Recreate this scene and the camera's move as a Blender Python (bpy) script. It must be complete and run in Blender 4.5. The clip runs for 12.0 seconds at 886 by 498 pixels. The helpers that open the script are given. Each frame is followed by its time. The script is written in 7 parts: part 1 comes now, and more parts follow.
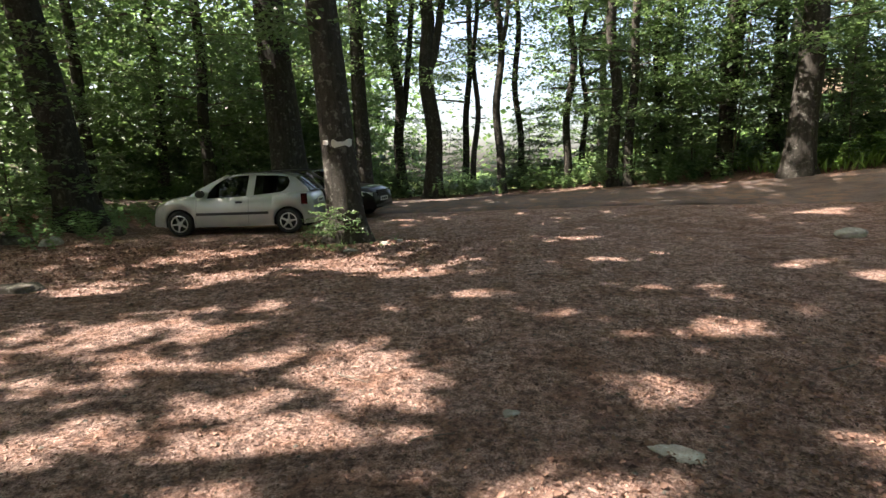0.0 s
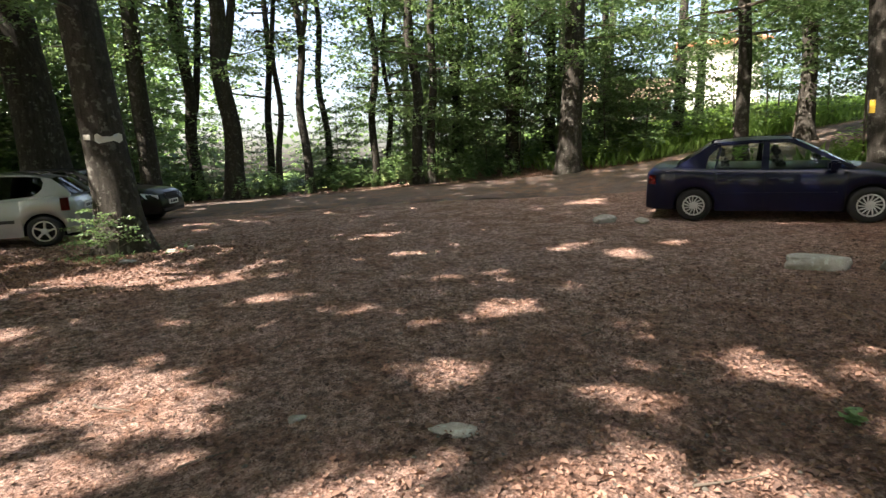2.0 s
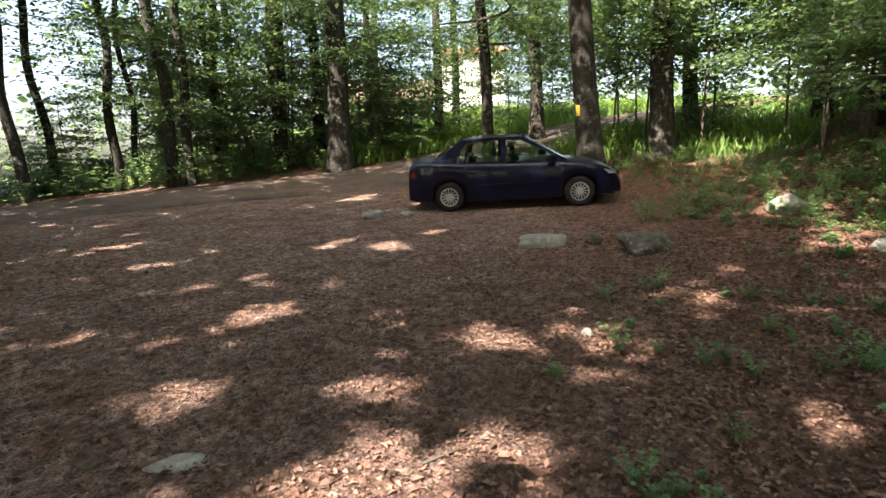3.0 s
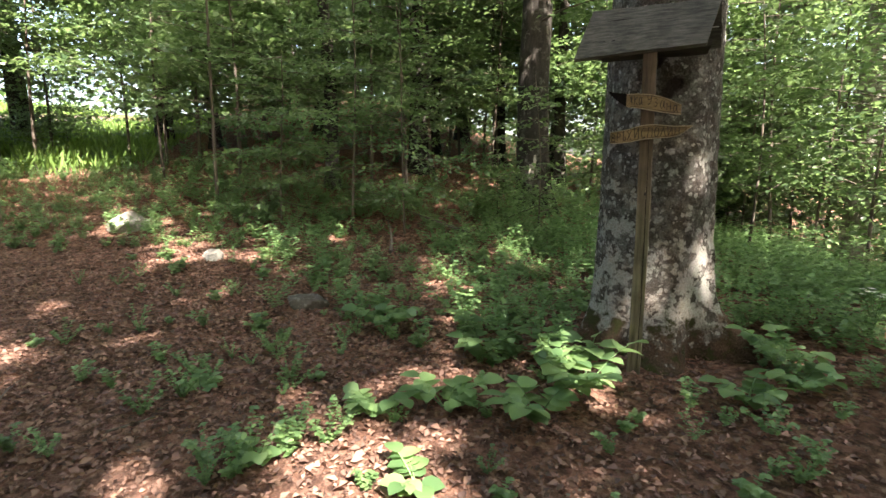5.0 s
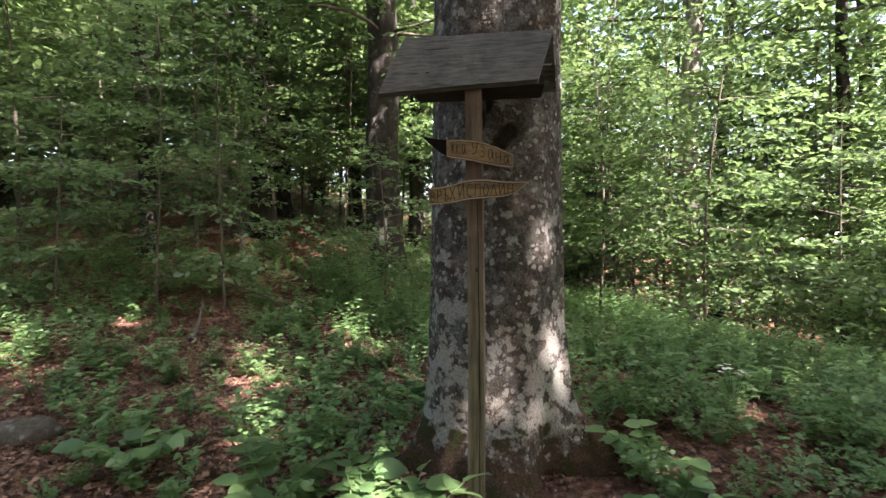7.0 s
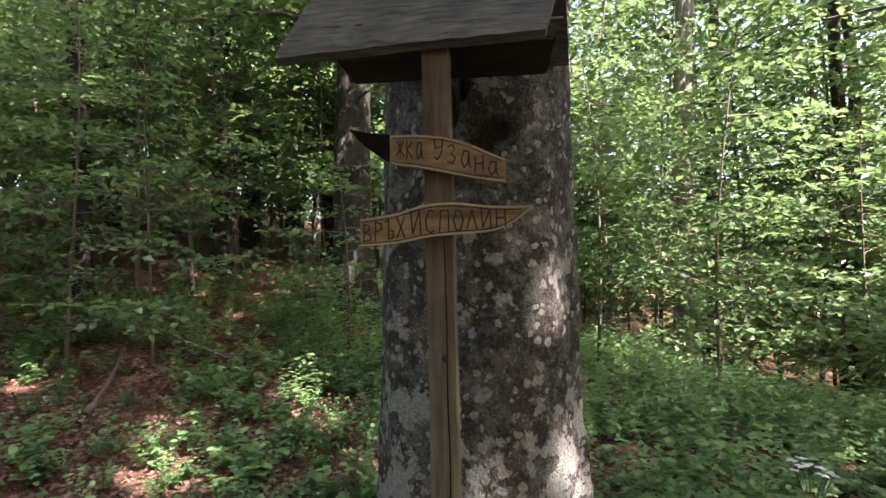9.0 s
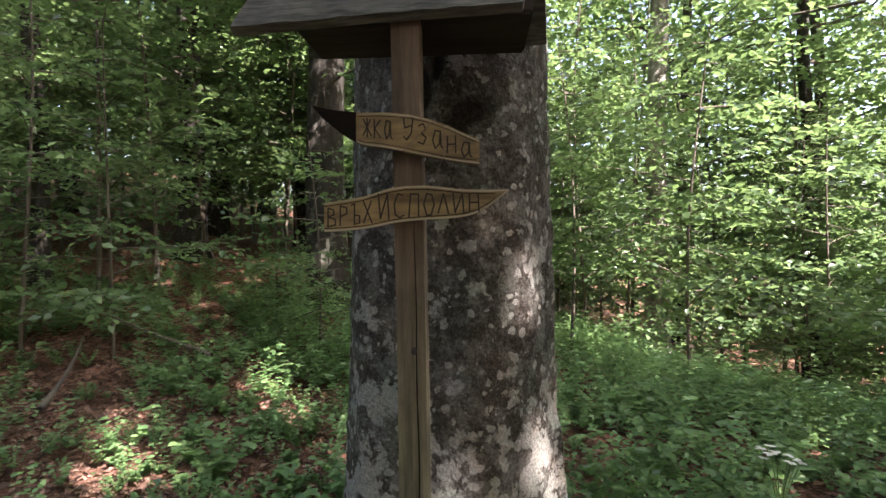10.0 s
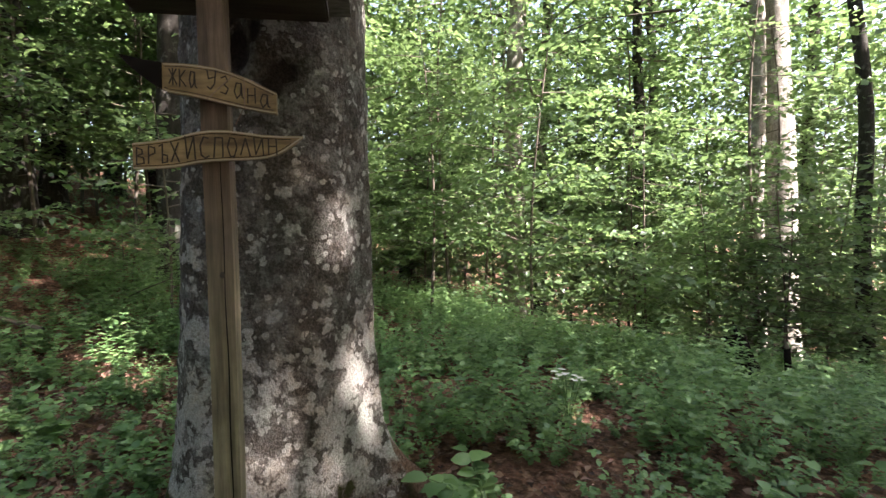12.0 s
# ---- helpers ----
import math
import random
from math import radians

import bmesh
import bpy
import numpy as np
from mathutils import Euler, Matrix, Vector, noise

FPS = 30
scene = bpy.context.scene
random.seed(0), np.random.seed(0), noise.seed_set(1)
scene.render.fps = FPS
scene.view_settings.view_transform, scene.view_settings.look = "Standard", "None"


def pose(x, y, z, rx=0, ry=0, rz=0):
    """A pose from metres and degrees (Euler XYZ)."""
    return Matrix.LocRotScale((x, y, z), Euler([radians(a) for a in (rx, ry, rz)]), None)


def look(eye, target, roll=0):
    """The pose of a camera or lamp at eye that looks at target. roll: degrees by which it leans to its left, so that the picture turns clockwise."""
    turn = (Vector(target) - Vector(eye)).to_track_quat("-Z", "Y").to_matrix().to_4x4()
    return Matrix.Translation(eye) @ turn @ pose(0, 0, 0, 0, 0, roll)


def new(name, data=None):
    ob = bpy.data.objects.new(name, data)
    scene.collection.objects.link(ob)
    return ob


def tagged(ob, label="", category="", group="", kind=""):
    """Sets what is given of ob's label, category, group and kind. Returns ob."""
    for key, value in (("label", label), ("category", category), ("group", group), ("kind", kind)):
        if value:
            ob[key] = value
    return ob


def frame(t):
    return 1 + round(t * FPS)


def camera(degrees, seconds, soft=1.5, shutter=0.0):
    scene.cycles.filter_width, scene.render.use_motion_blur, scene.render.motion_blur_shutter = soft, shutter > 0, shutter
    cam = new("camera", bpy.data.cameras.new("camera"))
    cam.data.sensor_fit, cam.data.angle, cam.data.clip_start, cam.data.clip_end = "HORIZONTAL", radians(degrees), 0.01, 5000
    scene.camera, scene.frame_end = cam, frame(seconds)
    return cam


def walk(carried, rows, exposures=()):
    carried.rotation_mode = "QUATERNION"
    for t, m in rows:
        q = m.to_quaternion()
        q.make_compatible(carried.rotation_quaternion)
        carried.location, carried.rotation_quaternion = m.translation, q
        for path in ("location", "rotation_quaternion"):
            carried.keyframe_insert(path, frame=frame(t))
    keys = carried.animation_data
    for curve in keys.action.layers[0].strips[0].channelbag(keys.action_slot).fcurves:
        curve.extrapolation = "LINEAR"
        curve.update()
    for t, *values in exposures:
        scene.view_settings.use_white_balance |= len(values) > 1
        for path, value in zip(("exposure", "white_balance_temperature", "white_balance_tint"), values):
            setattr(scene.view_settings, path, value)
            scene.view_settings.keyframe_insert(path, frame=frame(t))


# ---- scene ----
cam = camera(81.1, 12.0)
PATH = [
    (0, (-0.22, 0.023, 1.406), (-0.194, 2.001, 1.111), -0.9),
    (0.5, (-0.206, 0.01, 1.415), (-0.098, 1.982, 1.1), -0.7),
    (1, (-0.148, 0.026, 1.41), (0.17, 1.971, 1.073), -1.0),
    (1.5, (-0.08, 0.033, 1.388), (0.417, 1.942, 1.059), -1.1),
    (2, (0.021, 0.023, 1.375), (0.72, 1.872, 1.065), -1.3),
    (2.5, (0.168, -0.008, 1.352), (1.188, 1.682, 1.028), -1.4),
    (2.7, (0.234, -0.022, 1.348), (1.404, 1.567, 1.019), -1.8),
    (4.3, (0.907, -0.253, 1.269), (2.859, 0.006, 0.916), -1.0),
    (4.5, (1.001, -0.258, 1.264), (2.972, -0.268, 0.927), -0.7),
    (5, (1.132, -0.326, 1.269), (3.025, -0.886, 0.948), -0.3),
    (5.5, (1.262, -0.475, 1.262), (3.056, -1.312, 0.982), -0.4),
    (6, (1.415, -0.696, 1.289), (3.179, -1.622, 1.112), -0.9),
    (6.5, (1.599, -0.85, 1.286), (3.321, -1.859, 1.156), -0.5),
    (8.5, (2.427, -1.516, 1.321), (4.169, -2.497, 1.349), -0.6),
    (9, (2.568, -1.591, 1.359), (4.256, -2.663, 1.379), -0.9),
    (9.5, (2.613, -1.627, 1.358), (4.265, -2.755, 1.361), -0.8),
    (10, (2.622, -1.641, 1.352), (4.258, -2.792, 1.33), -0.6),
    (10.5, (2.579, -1.639, 1.347), (4.181, -2.836, 1.324), -0.4),
    (11, (2.509, -1.637, 1.327), (4.042, -2.921, 1.311), -0.8),
    (11.5, (2.426, -1.645, 1.303), (3.867, -3.03, 1.255), -1.2),
    (12, (2.271, -1.634, 1.239), (3.6, -3.125, 1.133), -0.5),
]
walk(cam, [(t, look(eye, target, roll)) for t, eye, target, roll in PATH], [(0, 2.31, 6800, 15), (2.7, 2.33, 6900, 15), (4.4, 2.93, 6900, 16), (5.5, 3.08, 6650, 20), (6.5, 3.03, 6450, 25), (8.5, 2.95, 6450, 25), (12, 3.02, 6400, 23)])

# ---------------------------------------------------------------- world and sun
SUN_AZ, SUN_EL = 262.0, 50.0          # degrees clockwise from +y, degrees up
world = bpy.data.worlds.new("world")
scene.world = world
world.use_nodes = True
_nt = world.node_tree
_sky = _nt.nodes.new("ShaderNodeTexSky")
_sky.sky_type = "NISHITA"
_sky.sun_disc = False
_sky.sun_elevation = radians(SUN_EL)
_sky.sun_rotation = radians(SUN_AZ)
_sky.air_density, _sky.dust_density, _sky.ozone_density = 1.0, 5.0, 1.0
_bg = _nt.nodes["Background"]
_bg.inputs["Strength"].default_value = 0.128
_nt.links.new(_sky.outputs["Color"], _bg.inputs["Color"])
sun = new("sun", bpy.data.lights.new("sun", "SUN"))
sun.data.energy, sun.data.angle, sun.data.color = 5.0, radians(0.5), (1.0, 0.95, 0.87)
_sd = Vector((math.sin(radians(SUN_AZ)) * math.cos(radians(SUN_EL)), math.cos(radians(SUN_AZ)) * math.cos(radians(SUN_EL)), math.sin(radians(SUN_EL))))
sun.matrix_world = look(_sd * 60, (0, 0, 0))

# ---------------------------------------------------------------- terrain
def sp(v, w=1.5):
    return w * np.log1p(np.exp(np.clip(v / w, -40, 40)))


def gz(x, y):
    """Height of the ground: a level lot that climbs to the road and the east and falls away to the south and beyond the road."""
    x, y = np.asarray(x, float), np.asarray(y, float)
    s = 0.5 * x + 0.85 * y
    z = 0.060 * sp(s - 5.5) + 0.10 * sp(x - 9.5) + 0.07 * sp(-x - 6.5, 1.0)
    z = z - 0.03 * sp(y - 9.4, 1.0) / (1 + np.exp(np.clip((x - 4) / 2, -30, 30)))
    z = z + 0.07 * (sp(x - 8.5, 1.0) - sp(x - 12.5, 1.0)) / (1 + np.exp(np.clip(9.5 - y, -30, 30)))
    z = z + 0.09 * sp(x - 6.0, 1.0) / (1 + np.exp(np.clip((y - 2.5), -30, 30)))
    z = z - 9 * (1 - np.exp(-0.32 * sp(-y - 6.2, 1.0) / 9))
    fall = 1 / (1 + np.exp(np.clip((x - 13) / 3, -30, 30)))
    z = z - 14 * (1 - np.exp(-0.16 * fall * sp(y - 23.5, 1.2) / 14))
    z = z - (0.085 * sp(x - 42, 4)) - 0.05 * sp(y - 55, 4)
    return z


def bumps(x, y):
    return 0.02 * np.sin(1.3 * x + 0.7 * y) * np.sin(0.9 * y - 0.4 * x + 1) + 0.010 * np.sin(3.1 * x + 1.1) * np.sin(2.7 * y + 0.4 * x) + 0.006 * np.sin(7.3 * x - 2 * y) * np.sin(6.1 * y + x)


ROAD = [(-60, 33), (-30, 24.5), (-14, 20.0), (-2.0, 17.7), (6.0, 15.6), (11.6, 12.4), (16, 12.2), (22, 12.6), (29, 11.6), (38, 7.0), (60, -8)]


def road_points(step=0.8):
    """The road's middle line, smoothed, as points with their side directions."""
    p = [Vector((a, b)) for a, b in ROAD]
    out = []
    for i in range(1, len(p) - 2):
        n = max(2, int((p[i + 1] - p[i]).length / step))
        for k in range(n):
            t = k / n
            a, b, c, d = p[i - 1], p[i], p[i + 1], p[i + 2]
            out.append(0.5 * ((2 * b) + (c - a) * t + (2 * a - 5 * b + 4 * c - d) * t * t + (3 * b - a - 3 * c + d) * t ** 3))
    return np.array([(v.x, v.y) for v in out])


ROAD_MID = road_points()


def road_dist(x, y):
    x, y = np.asarray(x, float).ravel(), np.asarray(y, float).ravel()
    best = np.full(x.shape, 1e9)
    for a, b in ROAD_MID:
        best = np.minimum(best, (x - a) ** 2 + (y - b) ** 2)
    return np.sqrt(best)


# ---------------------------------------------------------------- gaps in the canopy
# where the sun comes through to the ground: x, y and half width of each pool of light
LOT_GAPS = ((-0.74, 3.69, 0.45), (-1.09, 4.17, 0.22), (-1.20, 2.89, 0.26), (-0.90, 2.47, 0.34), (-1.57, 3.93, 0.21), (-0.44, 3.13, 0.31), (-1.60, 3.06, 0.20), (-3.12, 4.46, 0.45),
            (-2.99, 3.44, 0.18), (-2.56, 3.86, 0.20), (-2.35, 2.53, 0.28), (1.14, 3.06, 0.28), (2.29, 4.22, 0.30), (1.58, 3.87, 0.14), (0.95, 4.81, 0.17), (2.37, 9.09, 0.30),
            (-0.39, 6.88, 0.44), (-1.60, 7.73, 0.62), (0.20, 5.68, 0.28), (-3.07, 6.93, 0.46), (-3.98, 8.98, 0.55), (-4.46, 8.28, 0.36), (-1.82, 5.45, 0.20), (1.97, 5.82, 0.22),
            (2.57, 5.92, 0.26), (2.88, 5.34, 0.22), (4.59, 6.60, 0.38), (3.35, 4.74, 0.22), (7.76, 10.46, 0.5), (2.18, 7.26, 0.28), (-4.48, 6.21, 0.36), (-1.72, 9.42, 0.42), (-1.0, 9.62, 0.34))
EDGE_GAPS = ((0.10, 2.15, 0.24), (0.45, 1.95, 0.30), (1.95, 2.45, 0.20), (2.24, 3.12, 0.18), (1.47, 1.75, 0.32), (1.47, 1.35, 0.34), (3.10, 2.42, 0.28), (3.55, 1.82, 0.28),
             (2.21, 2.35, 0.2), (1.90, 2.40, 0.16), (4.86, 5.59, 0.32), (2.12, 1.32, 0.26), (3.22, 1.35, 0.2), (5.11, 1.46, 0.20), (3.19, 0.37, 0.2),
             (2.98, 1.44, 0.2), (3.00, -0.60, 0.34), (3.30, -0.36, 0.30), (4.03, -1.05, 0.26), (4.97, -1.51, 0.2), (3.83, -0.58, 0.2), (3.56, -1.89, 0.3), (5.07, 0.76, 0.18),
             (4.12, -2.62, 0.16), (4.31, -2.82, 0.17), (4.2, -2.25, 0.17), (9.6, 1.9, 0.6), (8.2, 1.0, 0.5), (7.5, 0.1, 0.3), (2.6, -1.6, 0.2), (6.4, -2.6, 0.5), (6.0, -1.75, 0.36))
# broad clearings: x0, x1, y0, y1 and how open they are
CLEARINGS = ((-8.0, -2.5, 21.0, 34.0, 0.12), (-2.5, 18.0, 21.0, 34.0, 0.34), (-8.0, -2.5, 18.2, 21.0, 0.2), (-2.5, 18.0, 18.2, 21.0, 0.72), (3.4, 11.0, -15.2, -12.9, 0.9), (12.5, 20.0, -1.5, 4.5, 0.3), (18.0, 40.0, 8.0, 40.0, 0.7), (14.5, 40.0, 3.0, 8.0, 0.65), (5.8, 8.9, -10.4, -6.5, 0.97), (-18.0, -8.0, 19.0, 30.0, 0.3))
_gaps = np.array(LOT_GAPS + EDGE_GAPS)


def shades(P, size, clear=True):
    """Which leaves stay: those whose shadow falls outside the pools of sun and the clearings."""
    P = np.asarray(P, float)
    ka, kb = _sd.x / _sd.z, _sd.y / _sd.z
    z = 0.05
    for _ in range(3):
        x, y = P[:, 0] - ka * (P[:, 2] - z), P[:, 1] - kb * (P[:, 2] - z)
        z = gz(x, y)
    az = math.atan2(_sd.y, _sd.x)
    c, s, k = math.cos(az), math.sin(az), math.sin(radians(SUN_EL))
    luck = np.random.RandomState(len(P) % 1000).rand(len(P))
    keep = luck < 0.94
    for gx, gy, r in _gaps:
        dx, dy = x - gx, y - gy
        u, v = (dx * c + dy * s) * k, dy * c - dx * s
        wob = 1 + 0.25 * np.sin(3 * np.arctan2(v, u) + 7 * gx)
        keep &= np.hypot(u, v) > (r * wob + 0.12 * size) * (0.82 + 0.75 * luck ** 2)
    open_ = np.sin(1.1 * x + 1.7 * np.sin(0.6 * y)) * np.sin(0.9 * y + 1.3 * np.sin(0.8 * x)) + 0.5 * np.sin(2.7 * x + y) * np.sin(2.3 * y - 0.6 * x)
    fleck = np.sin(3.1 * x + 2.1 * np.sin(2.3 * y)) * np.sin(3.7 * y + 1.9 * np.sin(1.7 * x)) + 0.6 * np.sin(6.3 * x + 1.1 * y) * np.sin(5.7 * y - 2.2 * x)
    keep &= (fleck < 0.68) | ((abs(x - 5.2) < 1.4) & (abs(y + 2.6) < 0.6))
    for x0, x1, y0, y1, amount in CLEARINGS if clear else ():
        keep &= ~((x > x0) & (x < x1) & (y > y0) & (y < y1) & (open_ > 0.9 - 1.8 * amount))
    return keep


# ---------------------------------------------------------------- mesh helpers
def mesh_np(name, verts, faces, material=None, smooth=False, slots=None, index=None):
    """A mesh from arrays: verts (n, 3), faces (m, k) all with k corners."""
    verts, faces = np.asarray(verts, np.float32), np.asarray(faces, np.int32)
    me = bpy.data.meshes.new(name)
    m, k = faces.shape
    me.vertices.add(len(verts))
    me.vertices.foreach_set("co", verts.ravel())
    me.loops.add(m * k)
    me.loops.foreach_set("vertex_index", faces.ravel())
    me.polygons.add(m)
    me.polygons.foreach_set("loop_start", np.arange(0, m * k, k, dtype=np.int32))
    me.polygons.foreach_set("loop_total", np.full(m, k, np.int32))
    if smooth:
        me.polygons.foreach_set("use_smooth", np.ones(m, bool))
    me.update(calc_edges=True)
    if material is not None:
        me.materials.append(material)
    return me


def thing(name, m=None, label="", category="", group="", kind=""):
    """An Empty at a thing's base, that parents its parts."""
    ob = new(name)
    ob.empty_display_size = 0.1
    if m is not None:
        ob.matrix_basis = m
    return tagged(ob, label, category, group, kind)


def child(name, me, parent, label="", m=None):
    ob = new(name, me)
    ob.parent = parent
    if m is not None:
        ob.matrix_basis = m
    if label:
        ob["label"] = label
    return ob


def part(name, bm, material, parent, label="", smooth=False, m=None):
    """Links a bmesh as one mesh object under a thing or a part."""
    bmesh.ops.recalc_face_normals(bm, faces=bm.faces)
    me = bpy.data.meshes.new(name)
    bm.to_mesh(me)
    bm.free()
    if smooth:
        me.polygons.foreach_set("use_smooth", np.ones(len(me.polygons), bool))
    me.materials.append(material)
    return child(name, me, parent, label, m)


def solo(name, me, m=None, label="", category="", group="", kind=""):
    ob = new(name, me)
    if m is not None:
        ob.matrix_basis = m
    return tagged(ob, label, category, group, kind)


def box(bm, x0, x1, y0, y1, z0, z1, bevel=0.0):
    g = bmesh.ops.create_cube(bm, size=1, matrix=Matrix.Translation(((x0 + x1) / 2, (y0 + y1) / 2, (z0 + z1) / 2)) @ Matrix.Diagonal((x1 - x0, y1 - y0, z1 - z0, 1)))
    if bevel:
        es = list({e for v in g["verts"] for e in v.link_edges})
        bmesh.ops.bevel(bm, geom=es, offset=bevel, segments=2, affect="EDGES", clamp_overlap=True)
    return bm


def prism(bm, pts, depth):
    """A plate: a closed outline of 3D points, made thick by the vector depth."""
    a = [bm.verts.new(p) for p in pts]
    b = [bm.verts.new(Vector(p) + Vector(depth)) for p in pts]
    bm.faces.new(a)
    bm.faces.new(list(reversed(b)))
    for i in range(len(a)):
        j = (i + 1) % len(a)
        bm.faces.new((a[i], a[j], b[j], b[i]))
    return bm


def tube_np(pts, radii, sides=8, rough=0.0, seed=0):
    """Vertices and quads of a tube along points, capped by its taper."""
    pts = np.asarray(pts, float)
    n = len(pts)
    tang = np.gradient(pts, axis=0)
    tang /= np.linalg.norm(tang, axis=1)[:, None] + 1e-9
    ref = np.array([1.0, 0.13, 0.07]) if abs(tang[0][2]) > 0.7 else np.array([0.05, 0.1, 1.0])
    a = np.cross(tang, ref)
    a /= np.linalg.norm(a, axis=1)[:, None] + 1e-9
    b = np.cross(tang, a)
    th = np.linspace(0, 2 * np.pi, sides, endpoint=False)
    r = np.asarray(radii, float)[:, None] * np.ones((1, sides))
    if rough:
        rg = np.random.RandomState(seed)
        ph = rg.rand(6) * 6.28
        zz = np.arange(n)[:, None] / max(1, n - 1)
        r = r * (1 + rough * (np.sin(2 * th + ph[0] + 5 * zz) + 0.7 * np.sin(3 * th + ph[1] - 7 * zz) + 0.5 * np.sin(5 * th + ph[2] + 19 * zz) + 0.4 * rg.randn(n, sides)))
    v = pts[:, None, :] + r[..., None] * (np.cos(th)[None, :, None] * a[:, None, :] + np.sin(th)[None, :, None] * b[:, None, :])
    i = np.arange(n - 1)[:, None] * sides
    j = np.arange(sides)[None, :]
    k = (j + 1) % sides
    f = np.stack([i + j, i + k, i + sides + k, i + sides + j], -1).reshape(-1, 4)
    return v.reshape(-1, 3), f


def join_np(pieces):
    vs, fs, o = [], [], 0
    for v, f in pieces:
        vs.append(v)
        fs.append(f + o)
        o += len(v)
    return np.concatenate(vs), np.concatenate(fs)


def leaf_np(P, D, U, S, wide=0.55, fold=0.18):
    """Folded leaves of two triangles: foot P, axis D, upper side U, length S."""
    D = D / (np.linalg.norm(D, axis=1)[:, None] + 1e-9)
    W = np.cross(D, U)
    W /= np.linalg.norm(W, axis=1)[:, None] + 1e-9
    N = np.cross(W, D)
    S = S[:, None]
    a = P
    b = P + D * S * 0.45 + W * S * wide * 0.5 + N * S * fold * 0.5
    c = P + D * S - N * S * 0.10
    d = P + D * S * 0.45 - W * S * wide * 0.5 + N * S * fold * 0.5
    v = np.stack([a, b, c, d], 1).reshape(-1, 3)
    o = np.arange(len(P))[:, None] * 4
    f = np.concatenate([o + np.array([[0, 1, 2]]), o + np.array([[0, 2, 3]])], 1).reshape(-1, 3)
    return v, f


def leaf_full_np(P, D, U, S, wide=0.8, fold=0.14):
    """Leaves with rounded shoulders, folded along the midrib: two quads each."""
    D = D / (np.linalg.norm(D, axis=1)[:, None] + 1e-9)
    W = np.cross(D, U)
    W /= np.linalg.norm(W, axis=1)[:, None] + 1e-9
    N = np.cross(W, D)
    S = S[:, None]
    q = [P]
    for sg in (1, -1):
        q.append(P + D * S * 0.22 + W * S * sg * wide * 0.46 + N * S * fold * 0.5)
        q.append(P + D * S * 0.66 + W * S * sg * wide * 0.36 + N * S * fold * 0.3 - N * S * 0.04)
    q.append(P + D * S - N * S * 0.14)
    v = np.stack(q, 1).reshape(-1, 3)
    o = np.arange(len(P))[:, None] * 6
    f = np.concatenate([o + np.array([[0, 1, 2, 5]]), o + np.array([[0, 5, 4, 3]])], 1).reshape(-1, 4)
    return v, f


def leaf_round_np(P, D, U, S, wide=0.85, fold=0.12):
    """Oval leaves, folded a little along the midrib, with a short tip: eight quads each."""
    D = D / (np.linalg.norm(D, axis=1)[:, None] + 1e-9)
    W = np.cross(D, U)
    W /= np.linalg.norm(W, axis=1)[:, None] + 1e-9
    N = np.cross(W, D)
    S = S[:, None]
    q = []
    for t, w, h in ((0.0, 0.10, 0.0), (0.16, 0.40, 0.02), (0.45, 0.50, 0.02), (0.75, 0.36, -0.03), (1.0, 0.03, -0.14)):
        mid = P + D * S * t + N * S * h
        q += [mid + W * S * wide * w + N * S * fold * w, mid, mid - W * S * wide * w + N * S * fold * w]
    v = np.stack(q, 1).reshape(-1, 3)
    k = [[3 * r + c, 3 * r + c + 1, 3 * r + c + 4, 3 * r + c + 3] for r in range(4) for c in range(2)]
    f = (np.arange(len(P))[:, None, None] * 15 + np.array(k)[None]).reshape(-1, 4)
    return v, f


def spray(rg, base, way, length, leaf, step, droop=0.12, twig=0.38):
    """A flat beech bough: leaves in two rows on side twigs. Returns leaf arrays and wood lines."""
    way = np.asarray(way, float)
    way = way / np.linalg.norm(way)
    side = np.cross(way, (0, 0, 1.0))
    side /= np.linalg.norm(side) + 1e-9
    n = max(3, int(length / (step * 2.4)))
    P, D, lines = [], [], []
    t = np.linspace(0, 1, 6)
    spine = base + way * (t * length)[:, None] + np.array([0, 0, -1.0]) * (droop * length * t ** 2)[:, None]
    lines.append(spine)
    for k in range(n):
        u = 0.18 + 0.82 * (k + rg.rand() * 0.7) / n
        q = base + way * u * length - np.array([0, 0, droop * length * u * u])
        sgn = 1 if k % 2 else -1
        tl = length * twig * (1.05 - u) + step * 2.0
        tw = way * 0.75 + side * sgn * 0.8 + np.array([0, 0, rg.normal(-0.02, 0.17)])
        tw /= np.linalg.norm(tw)
        m = max(2, int(tl / step))
        s = (np.arange(m) + 0.6 + rg.rand(m) * 0.4) / m
        pts = q + tw * (s * tl)[:, None] - np.array([0, 0, 1.0]) * (0.18 * tl * s ** 2)[:, None]
        tside = np.cross(tw, (0, 0, 1.0))
        tside /= np.linalg.norm(tside) + 1e-9
        alt = np.where(np.arange(m) % 2 == 0, 1.0, -1.0)
        d = tw * 0.6 + tside * alt[:, None] * 0.8 + rg.normal(0, 0.34, (m, 3))
        P.append(pts)
        D.append(d)
    P, D = np.concatenate(P), np.concatenate(D)
    U = np.array([0, 0, 1.0]) + rg.normal(0, 0.38, P.shape)
    S = leaf * (0.7 + 0.6 * rg.rand(len(P)))
    return P, D, U, S, lines


# ---------------------------------------------------------------- materials
def nodes_of(name, rough=0.8, metal=0.0):
    m = bpy.data.materials.new(name)
    m.use_nodes = True
    nt = m.node_tree
    b = nt.nodes["Principled BSDF"]
    b.inputs["Roughness"].default_value = rough
    b.inputs["Metallic"].default_value = metal
    return m, nt, b


